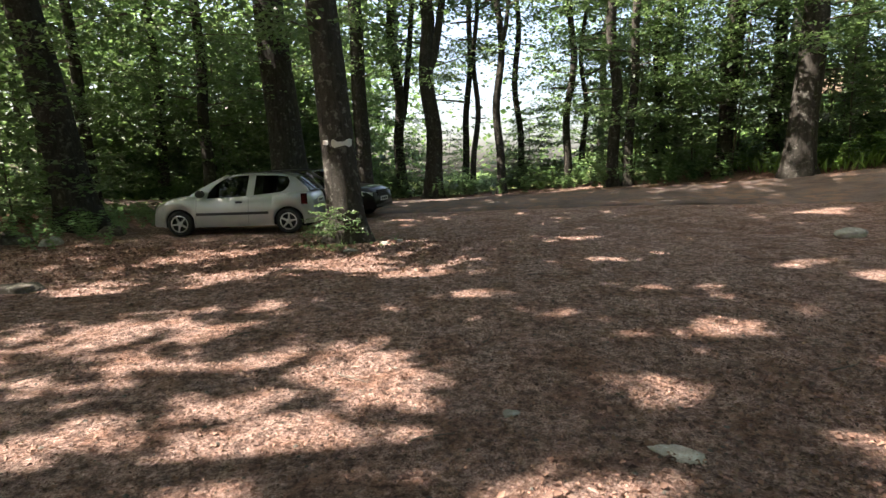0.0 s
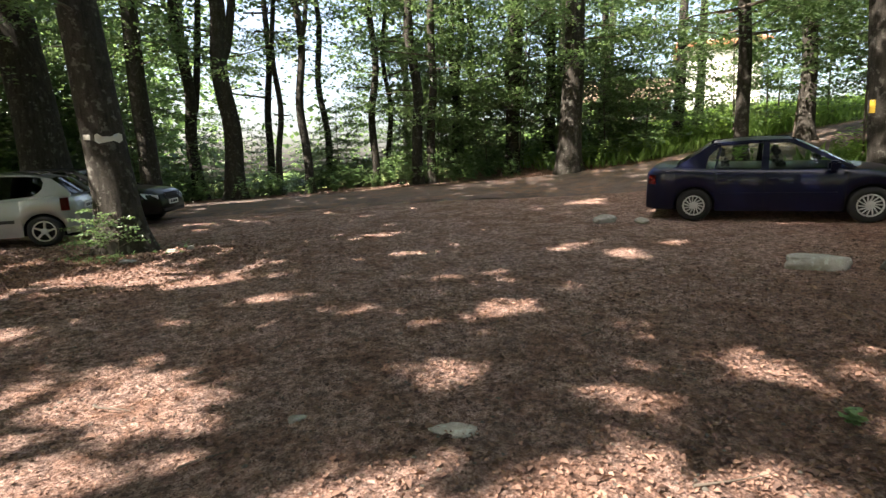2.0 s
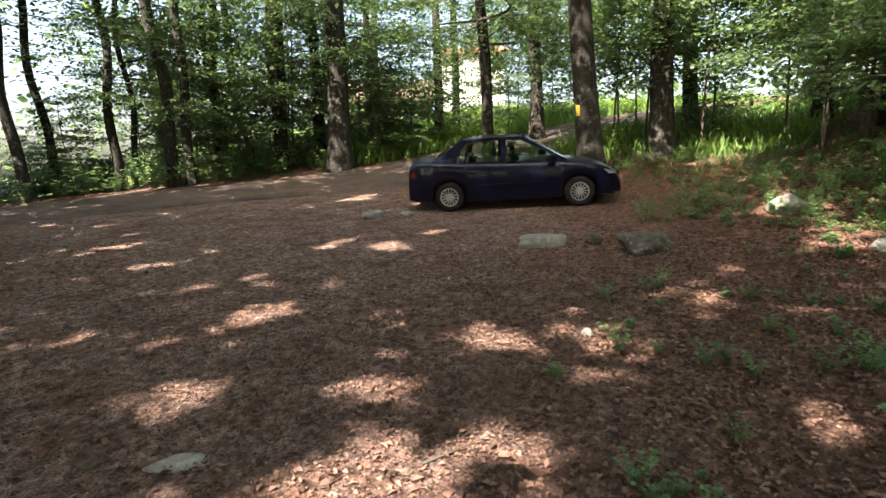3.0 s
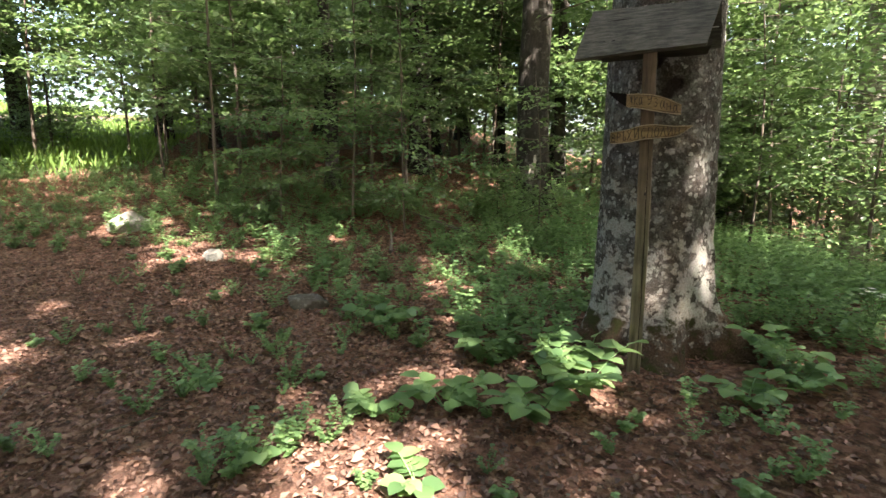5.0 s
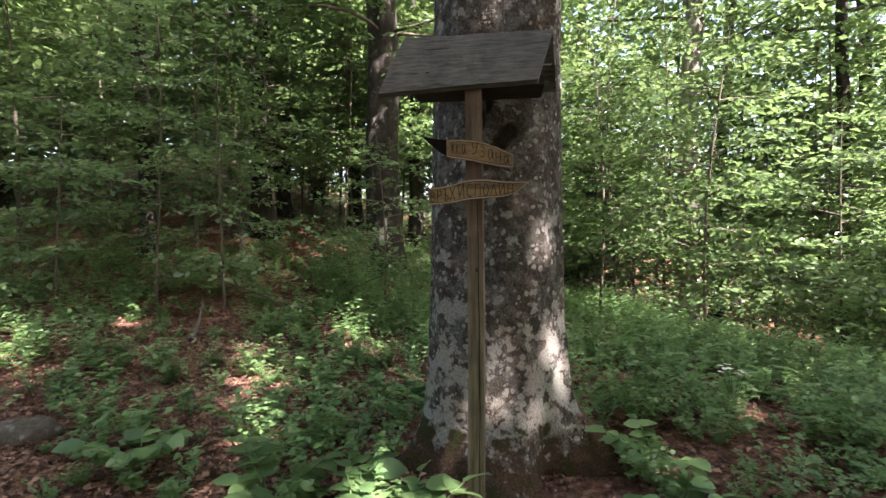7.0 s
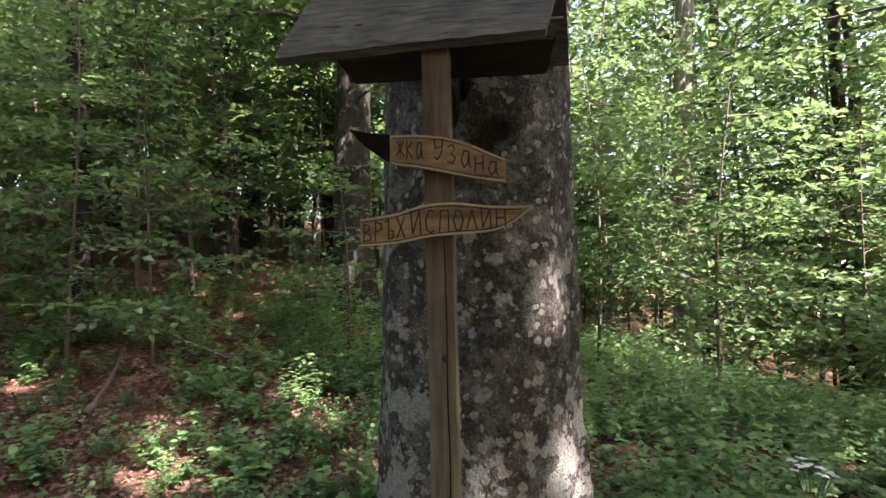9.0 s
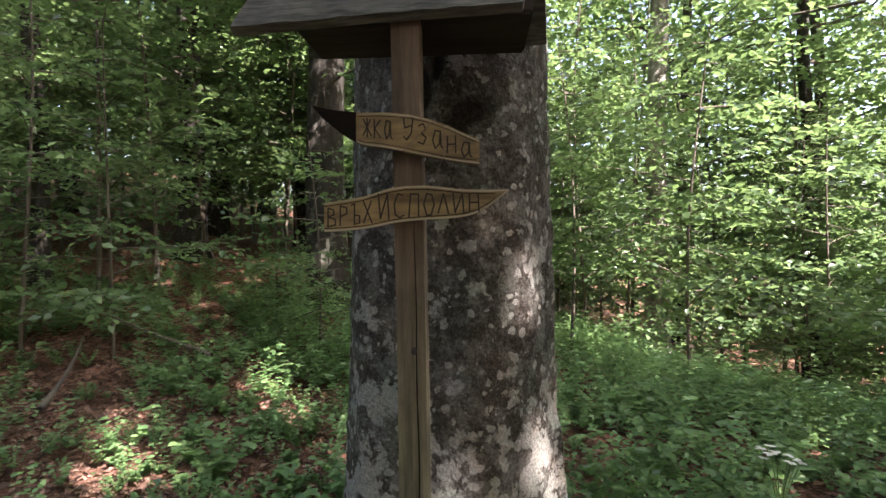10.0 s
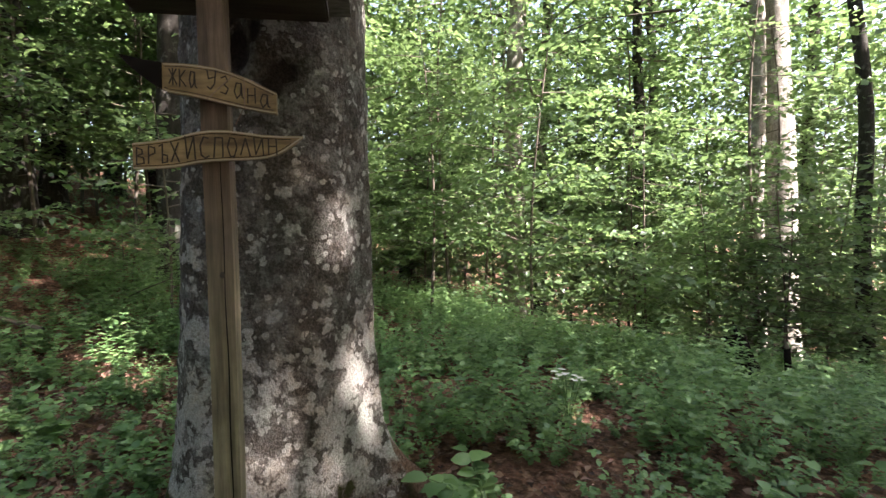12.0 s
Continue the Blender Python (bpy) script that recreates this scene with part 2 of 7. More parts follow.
def nd(nt, kind, **values):
    n = nt.nodes.new("ShaderNode" + kind)
    for k, v in values.items():
        n.inputs[k.replace("_", " ")].default_value = v
    return n


def ramp(nt, fac, stops):
    r = nt.nodes.new("ShaderNodeValToRGB")
    while len(r.color_ramp.elements) < len(stops):
        r.color_ramp.elements.new(0.5)
    for e, (p, c) in zip(r.color_ramp.elements, stops):
        e.position, e.color = p, (*c, 1) if len(c) == 3 else c
    nt.links.new(fac, r.inputs["Fac"])
    return r.outputs["Color"]


def mixc(nt, fac, a, b, blend="MIX"):
    m = nt.nodes.new("ShaderNodeMix")
    m.data_type, m.blend_type = "RGBA", blend
    for sock, v in ((m.inputs["Factor"], fac), (m.inputs["A"], a), (m.inputs["B"], b)):
        if isinstance(v, (int, float)):
            sock.default_value = v
        elif isinstance(v, tuple):
            sock.default_value = (*v, 1)
        else:
            nt.links.new(v, sock)
    return m.outputs["Result"]


def tex_noise(nt, vec, scale, detail=4, rough=0.6):
    n = nd(nt, "TexNoise", Scale=scale, Detail=detail, Roughness=rough)
    nt.links.new(vec, n.inputs["Vector"])
    return n.outputs["Fac"]


def coords(nt, kind="Object", scale=None):
    c = nt.nodes.new("ShaderNodeTexCoord").outputs[kind]
    if scale:
        m = nt.nodes.new("ShaderNodeMapping")
        m.inputs["Scale"].default_value = scale
        nt.links.new(c, m.inputs["Vector"])
        c = m.outputs["Vector"]
    return c


def bump(nt, b, height, strength, distance):
    n = nd(nt, "Bump", Strength=strength, Distance=distance)
    nt.links.new(height, n.inputs["Height"])
    nt.links.new(n.outputs["Normal"], b.inputs["Normal"])


def leaf_material(name, dark, light, through_col, rough=0.45, glow=0.4):
    """Leaf: a thin sheet that reflects and lets green light through; hue varies from leaf to leaf."""
    m = bpy.data.materials.new(name)
    m.use_nodes = True
    nt = m.node_tree
    b = nt.nodes["Principled BSDF"]
    geo = nt.nodes.new("ShaderNodeNewGeometry")
    rnd = geo.outputs["Random Per Island"]
    obi = nt.nodes.new("ShaderNodeObjectInfo").outputs["Random"]
    col = ramp(nt, rnd, [(0.0, dark), (0.75, light), (1.0, tuple(min(1, c * 1.25) for c in light))])
    hsv = nd(nt, "HueSaturation", Saturation=1.0)
    mr = nd(nt, "MapRange")
    nt.links.new(obi, mr.inputs["Value"])
    mr.inputs["To Min"].default_value, mr.inputs["To Max"].default_value = 0.8, 1.2
    nt.links.new(mr.outputs["Result"], hsv.inputs["Value"])
    nt.links.new(col, hsv.inputs["Color"])
    nt.links.new(hsv.outputs["Color"], b.inputs["Base Color"])
    b.inputs["Roughness"].default_value = rough
    tr = nt.nodes.new("ShaderNodeBsdfTranslucent")
    tcol = mixc(nt, 0.35, through_col, hsv.outputs["Color"])
    nt.links.new(tcol, tr.inputs["Color"])
    mx = nt.nodes.new("ShaderNodeMixShader")
    mx.inputs["Fac"].default_value = glow
    nt.links.new(b.outputs["BSDF"], mx.inputs[1])
    nt.links.new(tr.outputs["BSDF"], mx.inputs[2])
    nt.links.new(mx.outputs["Shader"], nt.nodes["Material Output"].inputs["Surface"])
    return m


def plain(name, col, rough=0.6, metal=0.0, grain=0.15, scale=30, coat=0.0, bump_d=0.0):
    """One colour with a little mottling at two scales."""
    m, nt, b = nodes_of(name, rough, metal)
    v = coords(nt)
    f = tex_noise(nt, v, scale)
    g = tex_noise(nt, v, scale / 8)
    c = mixc(nt, f, tuple(x * (1 - grain) for x in col), tuple(min(1, x * (1 + grain)) for x in col))
    c = mixc(nt, g, c, tuple(x * (1 - grain * 0.6) for x in col))
    nt.links.new(c, b.inputs["Base Color"])
    b.inputs["Coat Weight"].default_value = coat
    if bump_d:
        bump(nt, b, f, 0.6, bump_d)
    return m


def ground_material():
    m, nt, b = nodes_of("forest_floor", 0.95)
    b.inputs["Specular IOR Level"].default_value = 0.15
    v = coords(nt)
    fine, mid, big = tex_noise(nt, v, 62, 9, 0.85), tex_noise(nt, v, 7, 4), tex_noise(nt, v, 0.7, 3)
    vor = nd(nt, "TexVoronoi", Scale=26.0)
    nt.links.new(v, vor.inputs["Vector"])
    chips = vor.outputs["Color"]
    sep = nt.nodes.new("ShaderNodeSeparateColor")
    nt.links.new(chips, sep.inputs["Color"])
    litter = ramp(nt, sep.outputs["Red"], [(0.0, (0.105, 0.053, 0.036)), (0.45, (0.24, 0.125, 0.082)), (0.8, (0.37, 0.20, 0.135)), (1.0, (0.47, 0.305, 0.215))])
    litter = mixc(nt, fine, litter, (0.13, 0.07, 0.048))
    grit = ramp(nt, fine, [(0.41, (0.110, 0.064, 0.050)), (0.5, (0.36, 0.232, 0.186)), (0.58, (0.60, 0.445, 0.375))])
    litter = mixc(nt, mid, litter, mixc(nt, 0.5, litter, (0.22, 0.11, 0.07)))
    at = nt.nodes.new("ShaderNodeAttribute")
    at.attribute_name = "zone"
    s2 = nt.nodes.new("ShaderNodeSeparateColor")
    nt.links.new(at.outputs["Color"], s2.inputs["Color"])
    lot = nt.nodes.new("ShaderNodeMath")
    lot.operation = "MULTIPLY"
    nt.links.new(s2.outputs["Red"], lot.inputs[0])
    nt.links.new(ramp(nt, tex_noise(nt, v, 2.1, 7, 0.7), [(0.40, (0.25, 0.25, 0.25)), (0.54, (1, 1, 1))]), lot.inputs[1])
    col = mixc(nt, lot.outputs[0], litter, grit)
    clump = tex_noise(nt, v, 13, 7, 0.75)
    col = mixc(nt, 1.0, col, ramp(nt, clump, [(0.41, (0.42, 0.41, 0.41)), (0.5, (0.95, 0.95, 0.95)), (0.59, (1.45, 1.44, 1.44))]), "MULTIPLY")
    turf = ramp(nt, fine, [(0.3, (0.05, 0.085, 0.025)), (0.7, (0.12, 0.19, 0.05))])
    col = mixc(nt, s2.outputs["Green"], col, turf)
    nt.links.new(col, b.inputs["Base Color"])
    h = nt.nodes.new("ShaderNodeMath")
    h.operation = "ADD"
    nt.links.new(fine, h.inputs[0])
    nt.links.new(vor.outputs["Distance"], h.inputs[1])
    h2 = nt.nodes.new("ShaderNodeMath")
    h2.operation = "MULTIPLY_ADD"
    h2.inputs[1].default_value = 1.6
    nt.links.new(clump, h2.inputs[0])
    nt.links.new(h.outputs[0], h2.inputs[2])
    bump(nt, b, h2.outputs[0], 1.0, 0.04)
    return m


def bark_material(name, dark, light, patch, patch_amount=0.5, scale=1.0, streak=4.0):
    """Grey beech bark: upright streaks, lichen patches at two sizes."""
    m, nt, b = nodes_of(name, 0.92)
    b.inputs["Specular IOR Level"].default_value = 0.2
    v = coords(nt)
    vs = coords(nt, "Object", (streak, streak, 1.0))
    streaks = tex_noise(nt, vs, 3.5 * scale, 6, 0.65)
    f = tex_noise(nt, v, 45 * scale, 5, 0.7)
    big = tex_noise(nt, v, 2.2 * scale, 5, 0.65)
    col = ramp(nt, streaks, [(0.3, dark), (0.68, light)])
    col = mixc(nt, ramp(nt, f, [(0.42, (0, 0, 0)), (0.7, (0.55, 0.55, 0.55))]), col, tuple(c * 0.45 for c in dark))
    lich = tex_noise(nt, v, 9 * scale, 5, 0.62)
    lm = ramp(nt, lich, [(0.60 - 0.14 * patch_amount, (0, 0, 0)), (0.66 - 0.12 * patch_amount, (1, 1, 1))])
    bm_ = ramp(nt, big, [(0.38, (0.1, 0.1, 0.1)), (0.6, (1, 1, 1))])
    mm = nt.nodes.new("ShaderNodeMath")
    mm.operation = "MULTIPLY"
    nt.links.new(lm, mm.inputs[0])
    nt.links.new(bm_, mm.inputs[1])
    pcol = mixc(nt, f, tuple(c * 0.75 for c in patch), patch)
    col = mixc(nt, mm.outputs[0], col, pcol)
    nt.links.new(col, b.inputs["Base Color"])
    hh = nt.nodes.new("ShaderNodeMath")
    hh.operation = "ADD"
    nt.links.new(streaks, hh.inputs[0])
    nt.links.new(f, hh.inputs[1])
    bump(nt, b, hh.outputs[0], 0.7, 0.02)
    return m


def wood_material(name, dark, light, scale=(14, 14, 1.2), rough=0.85):
    m, nt, b = nodes_of(name, rough)
    b.inputs["Specular IOR Level"].default_value = 0.25
    v = coords(nt, "Object", scale)
    g = tex_noise(nt, v, 3.0, 7, 0.7)
    h = tex_noise(nt, coords(nt), 5.0, 4)
    col = ramp(nt, g, [(0.32, dark), (0.66, light)])
    col = mixc(nt, ramp(nt, h, [(0.45, (0, 0, 0)), (0.75, (0.6, 0.6, 0.6))]), col, tuple(c * 0.5 for c in dark))
    nt.links.new(col, b.inputs["Base Color"])
    bump(nt, b, g, 0.6, 0.006)
    return m


def glass_material(name, tint, rough=0.02, see=0.75):
    """Thin car glass: a tinted clear sheet with a mirror-like coat."""
    m = bpy.data.materials.new(name)
    m.use_nodes = True
    nt = m.node_tree
    nt.nodes.remove(nt.nodes["Principled BSDF"])
    t = nt.nodes.new("ShaderNodeBsdfTransparent")
    t.inputs["Color"].default_value = (*[c * see for c in tint], 1)
    g = nt.nodes.new("ShaderNodeBsdfGlossy")
    g.inputs["Roughness"].default_value = rough
    f = nt.nodes.new("ShaderNodeFresnel")
    f.inputs["IOR"].default_value = 1.5
    mx = nt.nodes.new("ShaderNodeMixShader")
    nt.links.new(f.outputs["Fac"], mx.inputs["Fac"])
    nt.links.new(t.outputs["BSDF"], mx.inputs[1])
    nt.links.new(g.outputs["BSDF"], mx.inputs[2])
    nt.links.new(mx.outputs["Shader"], nt.nodes["Material Output"].inputs["Surface"])
    return m


M_GROUND = ground_material()
M_ROAD = bark_material("worn_asphalt", (0.075, 0.058, 0.050), (0.165, 0.128, 0.112), (0.20, 0.125, 0.088), 0.9, 0.35, 1.0)
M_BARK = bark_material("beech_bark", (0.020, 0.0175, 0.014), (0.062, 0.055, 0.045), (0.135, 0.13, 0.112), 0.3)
# paler copy of the beech bark: sunlight on the southern trunks put into the colour
M_BARK_SUNLIT = bark_material("sunlit_beech_bark", (0.13, 0.118, 0.098), (0.35, 0.325, 0.28), (0.5, 0.48, 0.43), 0.5)


def old_bark_material():
    """Dark rough bark with grey film and crisp pale lichen, larger and denser low down; the foot is bare brown bark
    with moss, darkened for the shade at the roots, the wounds dark wood.
    """
    m, nt, b = nodes_of("old_lichen_bark", 0.93)
    b.inputs["Specular IOR Level"].default_value = 0.15
    v = coords(nt)

    def calc(op, a, c, d=None):
        n = nt.nodes.new("ShaderNodeMath")
        n.operation = op
        for k, q in enumerate((a, c, d)):
            if q is None:
                continue
            if isinstance(q, (int, float)):
                n.inputs[k].default_value = q
            else:
                nt.links.new(q, n.inputs[k])
        return n.outputs[0]

    warp = nd(nt, "TexNoise", Scale=16.0, Detail=4.0, Roughness=0.65)
    nt.links.new(v, warp.inputs["Vector"])
    off = nt.nodes.new("ShaderNodeVectorMath")
    off.operation = "SCALE"
    off.inputs["Scale"].default_value = 0.055
    nt.links.new(warp.outputs["Color"], off.inputs[0])
    add = nt.nodes.new("ShaderNodeVectorMath")
    nt.links.new(v, add.inputs[0])
    nt.links.new(off.outputs["Vector"], add.inputs[1])
    w = add.outputs["Vector"]
    fine = tex_noise(nt, v, 90, 6, 0.75)
    film = tex_noise(nt, w, 13, 7, 0.72)
    blot = tex_noise(nt, w, 9.5, 5, 0.6)
    big = tex_noise(nt, v, 2.4, 3, 0.55)
    sep = nt.nodes.new("ShaderNodeSeparateXYZ")
    nt.links.new(w, sep.inputs[0])
    low = nd(nt, "MapRange")
    nt.links.new(sep.outputs["Z"], low.inputs["Value"])
    low.inputs["From Min"].default_value, low.inputs["From Max"].default_value = 0.25, 1.35
    low.inputs["To Min"].default_value, low.inputs["To Max"].default_value = 0.115, -0.05
    lowv = low.outputs["Result"]
    dark = ramp(nt, fine, [(0.3, (0.020, 0.017, 0.014)), (0.50, (0.082, 0.070, 0.060)), (0.70, (0.19, 0.17, 0.15))])
    grey = ramp(nt, fine, [(0.3, (0.08, 0.073, 0.065)), (0.50, (0.22, 0.206, 0.19)), (0.70, (0.37, 0.35, 0.33))])
    pale = ramp(nt, fine, [(0.28, (0.20, 0.19, 0.175)), (0.47, (0.42, 0.40, 0.375)), (0.68, (0.62, 0.60, 0.56))])
    base = mixc(nt, ramp(nt, film, [(0.46, (0, 0, 0)), (0.56, (0.85, 0.85, 0.85))]), dark, grey)
    # sheets of lichen and round spots of it
    tend = calc("ADD", calc("MULTIPLY_ADD", big, 0.30, -0.15), lowv)
    sheet = ramp(nt, calc("ADD", blot, tend), [(0.555, (0, 0, 0)), (0.60, (1, 1, 1))])
    cell = nd(nt, "TexVoronoi", Scale=30.0)
    nt.links.new(w, cell.inputs["Vector"])
    cs = nt.nodes.new("ShaderNodeSeparateColor")
    nt.links.new(cell.outputs["Color"], cs.inputs["Color"])
    reach = calc("MULTIPLY_ADD", cs.outputs["Red"], 0.62, calc("MULTIPLY_ADD", tend, 1.5, -0.06))
    spot = ramp(nt, calc("SUBTRACT", reach, cell.outputs["Distance"]), [(0.0, (0, 0, 0)), (0.05, (0.9, 0.9, 0.9))])
    mask = calc("MAXIMUM", sheet, spot)
    foot = nd(nt, "MapRange")
    nt.links.new(calc("MULTIPLY_ADD", blot, -0.9, sep.outputs["Z"]), foot.inputs["Value"])
    foot.inputs["From Min"].default_value, foot.inputs["From Max"].default_value = -0.27, -0.18
    mask = calc("MULTIPLY", mask, foot.outputs["Result"])
    # bare bark of the foot, its brown deepened to paint in the roots' shade
    brown = ramp(nt, fine, [(0.3, (0.026, 0.018, 0.013)), (0.55, (0.105, 0.068, 0.046)), (0.72, (0.17, 0.12, 0.085))])
    brown = mixc(nt, ramp(nt, blot, [(0.52, (0, 0, 0)), (0.62, (0.8, 0.8, 0.8))]), brown, (0.045, 0.058, 0.016))
    base = mixc(nt, foot.outputs["Result"], brown, base)
    col = mixc(nt, mask, base, pale)
    hue = tex_noise(nt, v, 5.5, 5, 0.7)
    col = mixc(nt, 1.0, col, ramp(nt, hue, [(0.35, (1.08, 0.97, 0.84)), (0.5, (1.0, 0.98, 0.93)), (0.65, (0.90, 0.97, 0.88))]), "MULTIPLY")
    at = nt.nodes.new("ShaderNodeAttribute")
    at.attribute_name = "wound"
    wood = ramp(nt, fine, [(0.3, (0.012, 0.009, 0.007)), (0.7, (0.065, 0.05, 0.04))])
    col = mixc(nt, at.outputs["Fac"], col, wood)
    rot = nt.nodes.new("ShaderNodeAttribute")
    rot.attribute_name = "bare"
    col = mixc(nt, rot.outputs["Fac"], col, ramp(nt, fine, [(0.3, (0.05, 0.028, 0.018)), (0.5, (0.16, 0.095, 0.062)), (0.7, (0.30, 0.20, 0.14))]))
    nt.links.new(col, b.inputs["Base Color"])
    plate = nd(nt, "TexVoronoi", Scale=38.0)
    plate.feature = "DISTANCE_TO_EDGE"
    nt.links.new(w, plate.inputs["Vector"])
    crack = ramp(nt, plate.outputs["Distance"], [(0.0, (0, 0, 0)), (0.12, (1, 1, 1))])
    rough_h = calc("ADD", calc("MULTIPLY_ADD", fine, 0.9, film), calc("MULTIPLY_ADD", crack, 0.22, calc("MULTIPLY", mask, 0.10)))
    bump(nt, b, rough_h, 1.0, 0.03)
    return m


M_BARK_MAIN = old_bark_material()
M_TWIG = plain("twig_bark", (0.10, 0.08, 0.06), 0.9, 0, 0.3, 40)
M_LEAF = leaf_material("beech_leaf", (0.038, 0.076, 0.032), (0.098, 0.155, 0.064), (0.25, 0.38, 0.125), 0.36, 0.44)
M_LEAF_FAR = leaf_material("far_leaf", (0.034, 0.070, 0.024), (0.080, 0.135, 0.042), (0.22, 0.35, 0.11), 0.5, 0.44)
M_HERB = leaf_material("herb_leaf", (0.060, 0.124, 0.048), (0.156, 0.252, 0.096), (0.26, 0.43, 0.14), 0.42, 0.38)
M_GRASS = leaf_material("grass_blade", (0.07, 0.14, 0.03), (0.16, 0.26, 0.06), (0.30, 0.45, 0.08), 0.6, 0.4)
M_DRY = leaf_material("dry_leaf", (0.045, 0.024, 0.017), (0.26, 0.150, 0.105), (0.25, 0.13, 0.085), 0.8, 0.12)
M_ROCK = bark_material("lichen_rock", (0.062, 0.053, 0.042), (0.165, 0.147, 0.119), (0.27, 0.255, 0.215), 0.4, 2.2, 1.0)

# ---------------------------------------------------------------- ground, road
def stretch(n, near, far, mid):
    """Grid lines: even in the middle, wider and wider outwards."""
    u = np.linspace(-1, 1, n)
    k = np.sign(u) * np.abs(u) * near + np.sign(u) * np.abs(u) ** 7 * (far - near)
    return mid + k


def build_ground():
    xs, ys = stretch(290, 20, 700, 3.0), stretch(290, 20, 700, 4.0)
    X, Y = np.meshgrid(xs, ys)
    d = road_dist(X, Y).reshape(X.shape)
    Z = gz(X, Y) + bumps(X, Y) * np.clip((d - 2.2) / 1.0, 0, 1) - 0.05 * np.clip((2.6 - d) / 0.6, 0, 1)
    n = len(xs)
    i, j = np.meshgrid(np.arange(n - 1), np.arange(n - 1))
    a = (j * n + i).ravel()
    me = mesh_np("ground", np.stack([X, Y, Z], -1).reshape(-1, 3), np.stack([a, a + 1, a + n + 1, a + n], -1), M_GROUND, True)
    # where the trodden lot, the turf and the litter lie
    lot = 1 / (1 + np.exp(np.clip(-(Y - 0.55 * X + 0.3) * 1.2, -30, 30)))
    lot = lot * (1 / (1 + np.exp(np.clip((X - 9.5) * 1.2, -30, 30)))) * (1 / (1 + np.exp(np.clip((-X - 9) * 1.0, -30, 30)))) * np.clip((23 - Y) / 4, 0, 1)
    turf = np.clip((X - 11.5) / 3, 0, 1) * np.clip((Y - 8) / 3, 0, 1) * np.clip((d - 2.3) / 0.6, 0, 1)
    turf = np.maximum(turf, np.clip((Y - 21) / 3, 0, 1) * 0.8)
    at = me.color_attributes.new("zone", "FLOAT_COLOR", "POINT")
    at.data.foreach_set("color", np.stack([lot, turf, 0 * lot, 0 * lot + 1], -1).astype(np.float32).ravel())
    solo("ground", me, label="brown leaf litter and trodden earth of a beech wood", category="ground", kind="structure")


def build_road():
    p = ROAD_MID
    t = np.gradient(p, axis=0)
    t /= np.linalg.norm(t, axis=1)[:, None]
    s = np.stack([-t[:, 1], t[:, 0]], -1)
    offs = np.array([-2.35, -2.2, -1.1, 0, 1.1, 2.2, 2.35])
    drop = np.array([-0.06, 0.0, 0.015, 0.025, 0.015, 0.0, -0.06])
    rg = np.random.RandomState(4)
    V = []
    for k in range(len(p)):
        for o, dz in zip(offs, drop):
            o2 = o + (rg.normal(0, 0.07) if abs(o) > 2 else 0)
            q = p[k] + s[k] * o2
            V.append((q[0], q[1], float(gz(q[0], q[1])) + 0.02 + dz))
    m = len(offs)
    i, j = np.meshgrid(np.arange(len(p) - 1), np.arange(m - 1))
    a = (i * m + j).ravel()
    solo("road", mesh_np("road", V, np.stack([a, a + m, a + m + 1, a + 1], -1), M_ROAD, True), label="narrow worn grey asphalt forest road with ragged edges", category="road", kind="structure")


build_ground()
build_road()

# ---------------------------------------------------------------- trees
def trunk_np(h, r, lean=(0, 0), bend=0.0, seed=0, sides=20, flare=0.4, top=0.35, steps=40, rough=0.03):
    """A tapered trunk from the ground up, with a root flare; lean is metres sideways at its top."""
    rg = np.random.RandomState(seed)
    t = np.concatenate([np.linspace(0, 0.08, 9)[:-1], np.linspace(0.08, 1, steps)])
    z = t * h - 0.25
    ph = rg.rand(2) * 6.28
    x = lean[0] * t + bend * np.sin(t * 7 + ph[0]) * t + 0.45 * bend * np.sin(t * 23 + ph[1]) * np.minimum(1, 5 * t)
    y = lean[1] * t + bend * np.sin(t * 6 + ph[1]) * t + 0.45 * bend * np.sin(t * 21 + ph[0]) * np.minimum(1, 5 * t)
    rad = r * (1 - (1 - top) * t ** 0.9) * (1 + flare * np.exp(-np.maximum(z, 0) / (1.1 * r + 0.05)))
    v, f = tube_np(np.stack([x, y, z], -1), rad, sides, rough, seed)
    # root ribs
    v = v.reshape(len(t), sides, 3)
    th = np.linspace(0, 2 * np.pi, sides, endpoint=False)
    rib = 1 + 0.22 * np.exp(-np.maximum(z, 0) / (0.9 * r + 0.05))[:, None] * np.sin(th * 5 + ph[0])[None, :]
    c = np.stack([x, y, z], -1)[:, None, :]
    v = c + (v - c) * rib[..., None]
    return v.reshape(-1, 3), f, np.stack([x, y, z], -1), rad


def limb_np(base, way, length, r, rg, rise=0.25, sides=6):
    t = np.linspace(0, 1, 9)
    way = np.asarray(way, float)
    side = np.cross(way, (0, 0, 1))
    w = rg.normal(0, 0.10)
    pts = base + way * (t * length)[:, None] + np.array([0, 0, 1.0]) * (rise * length * t ** 1.5)[:, None] + side * (w * length * np.sin(t * 5))[:, None]
    v, f = tube_np(pts, r * (1 - 0.85 * t), sides)
    return v, f, pts


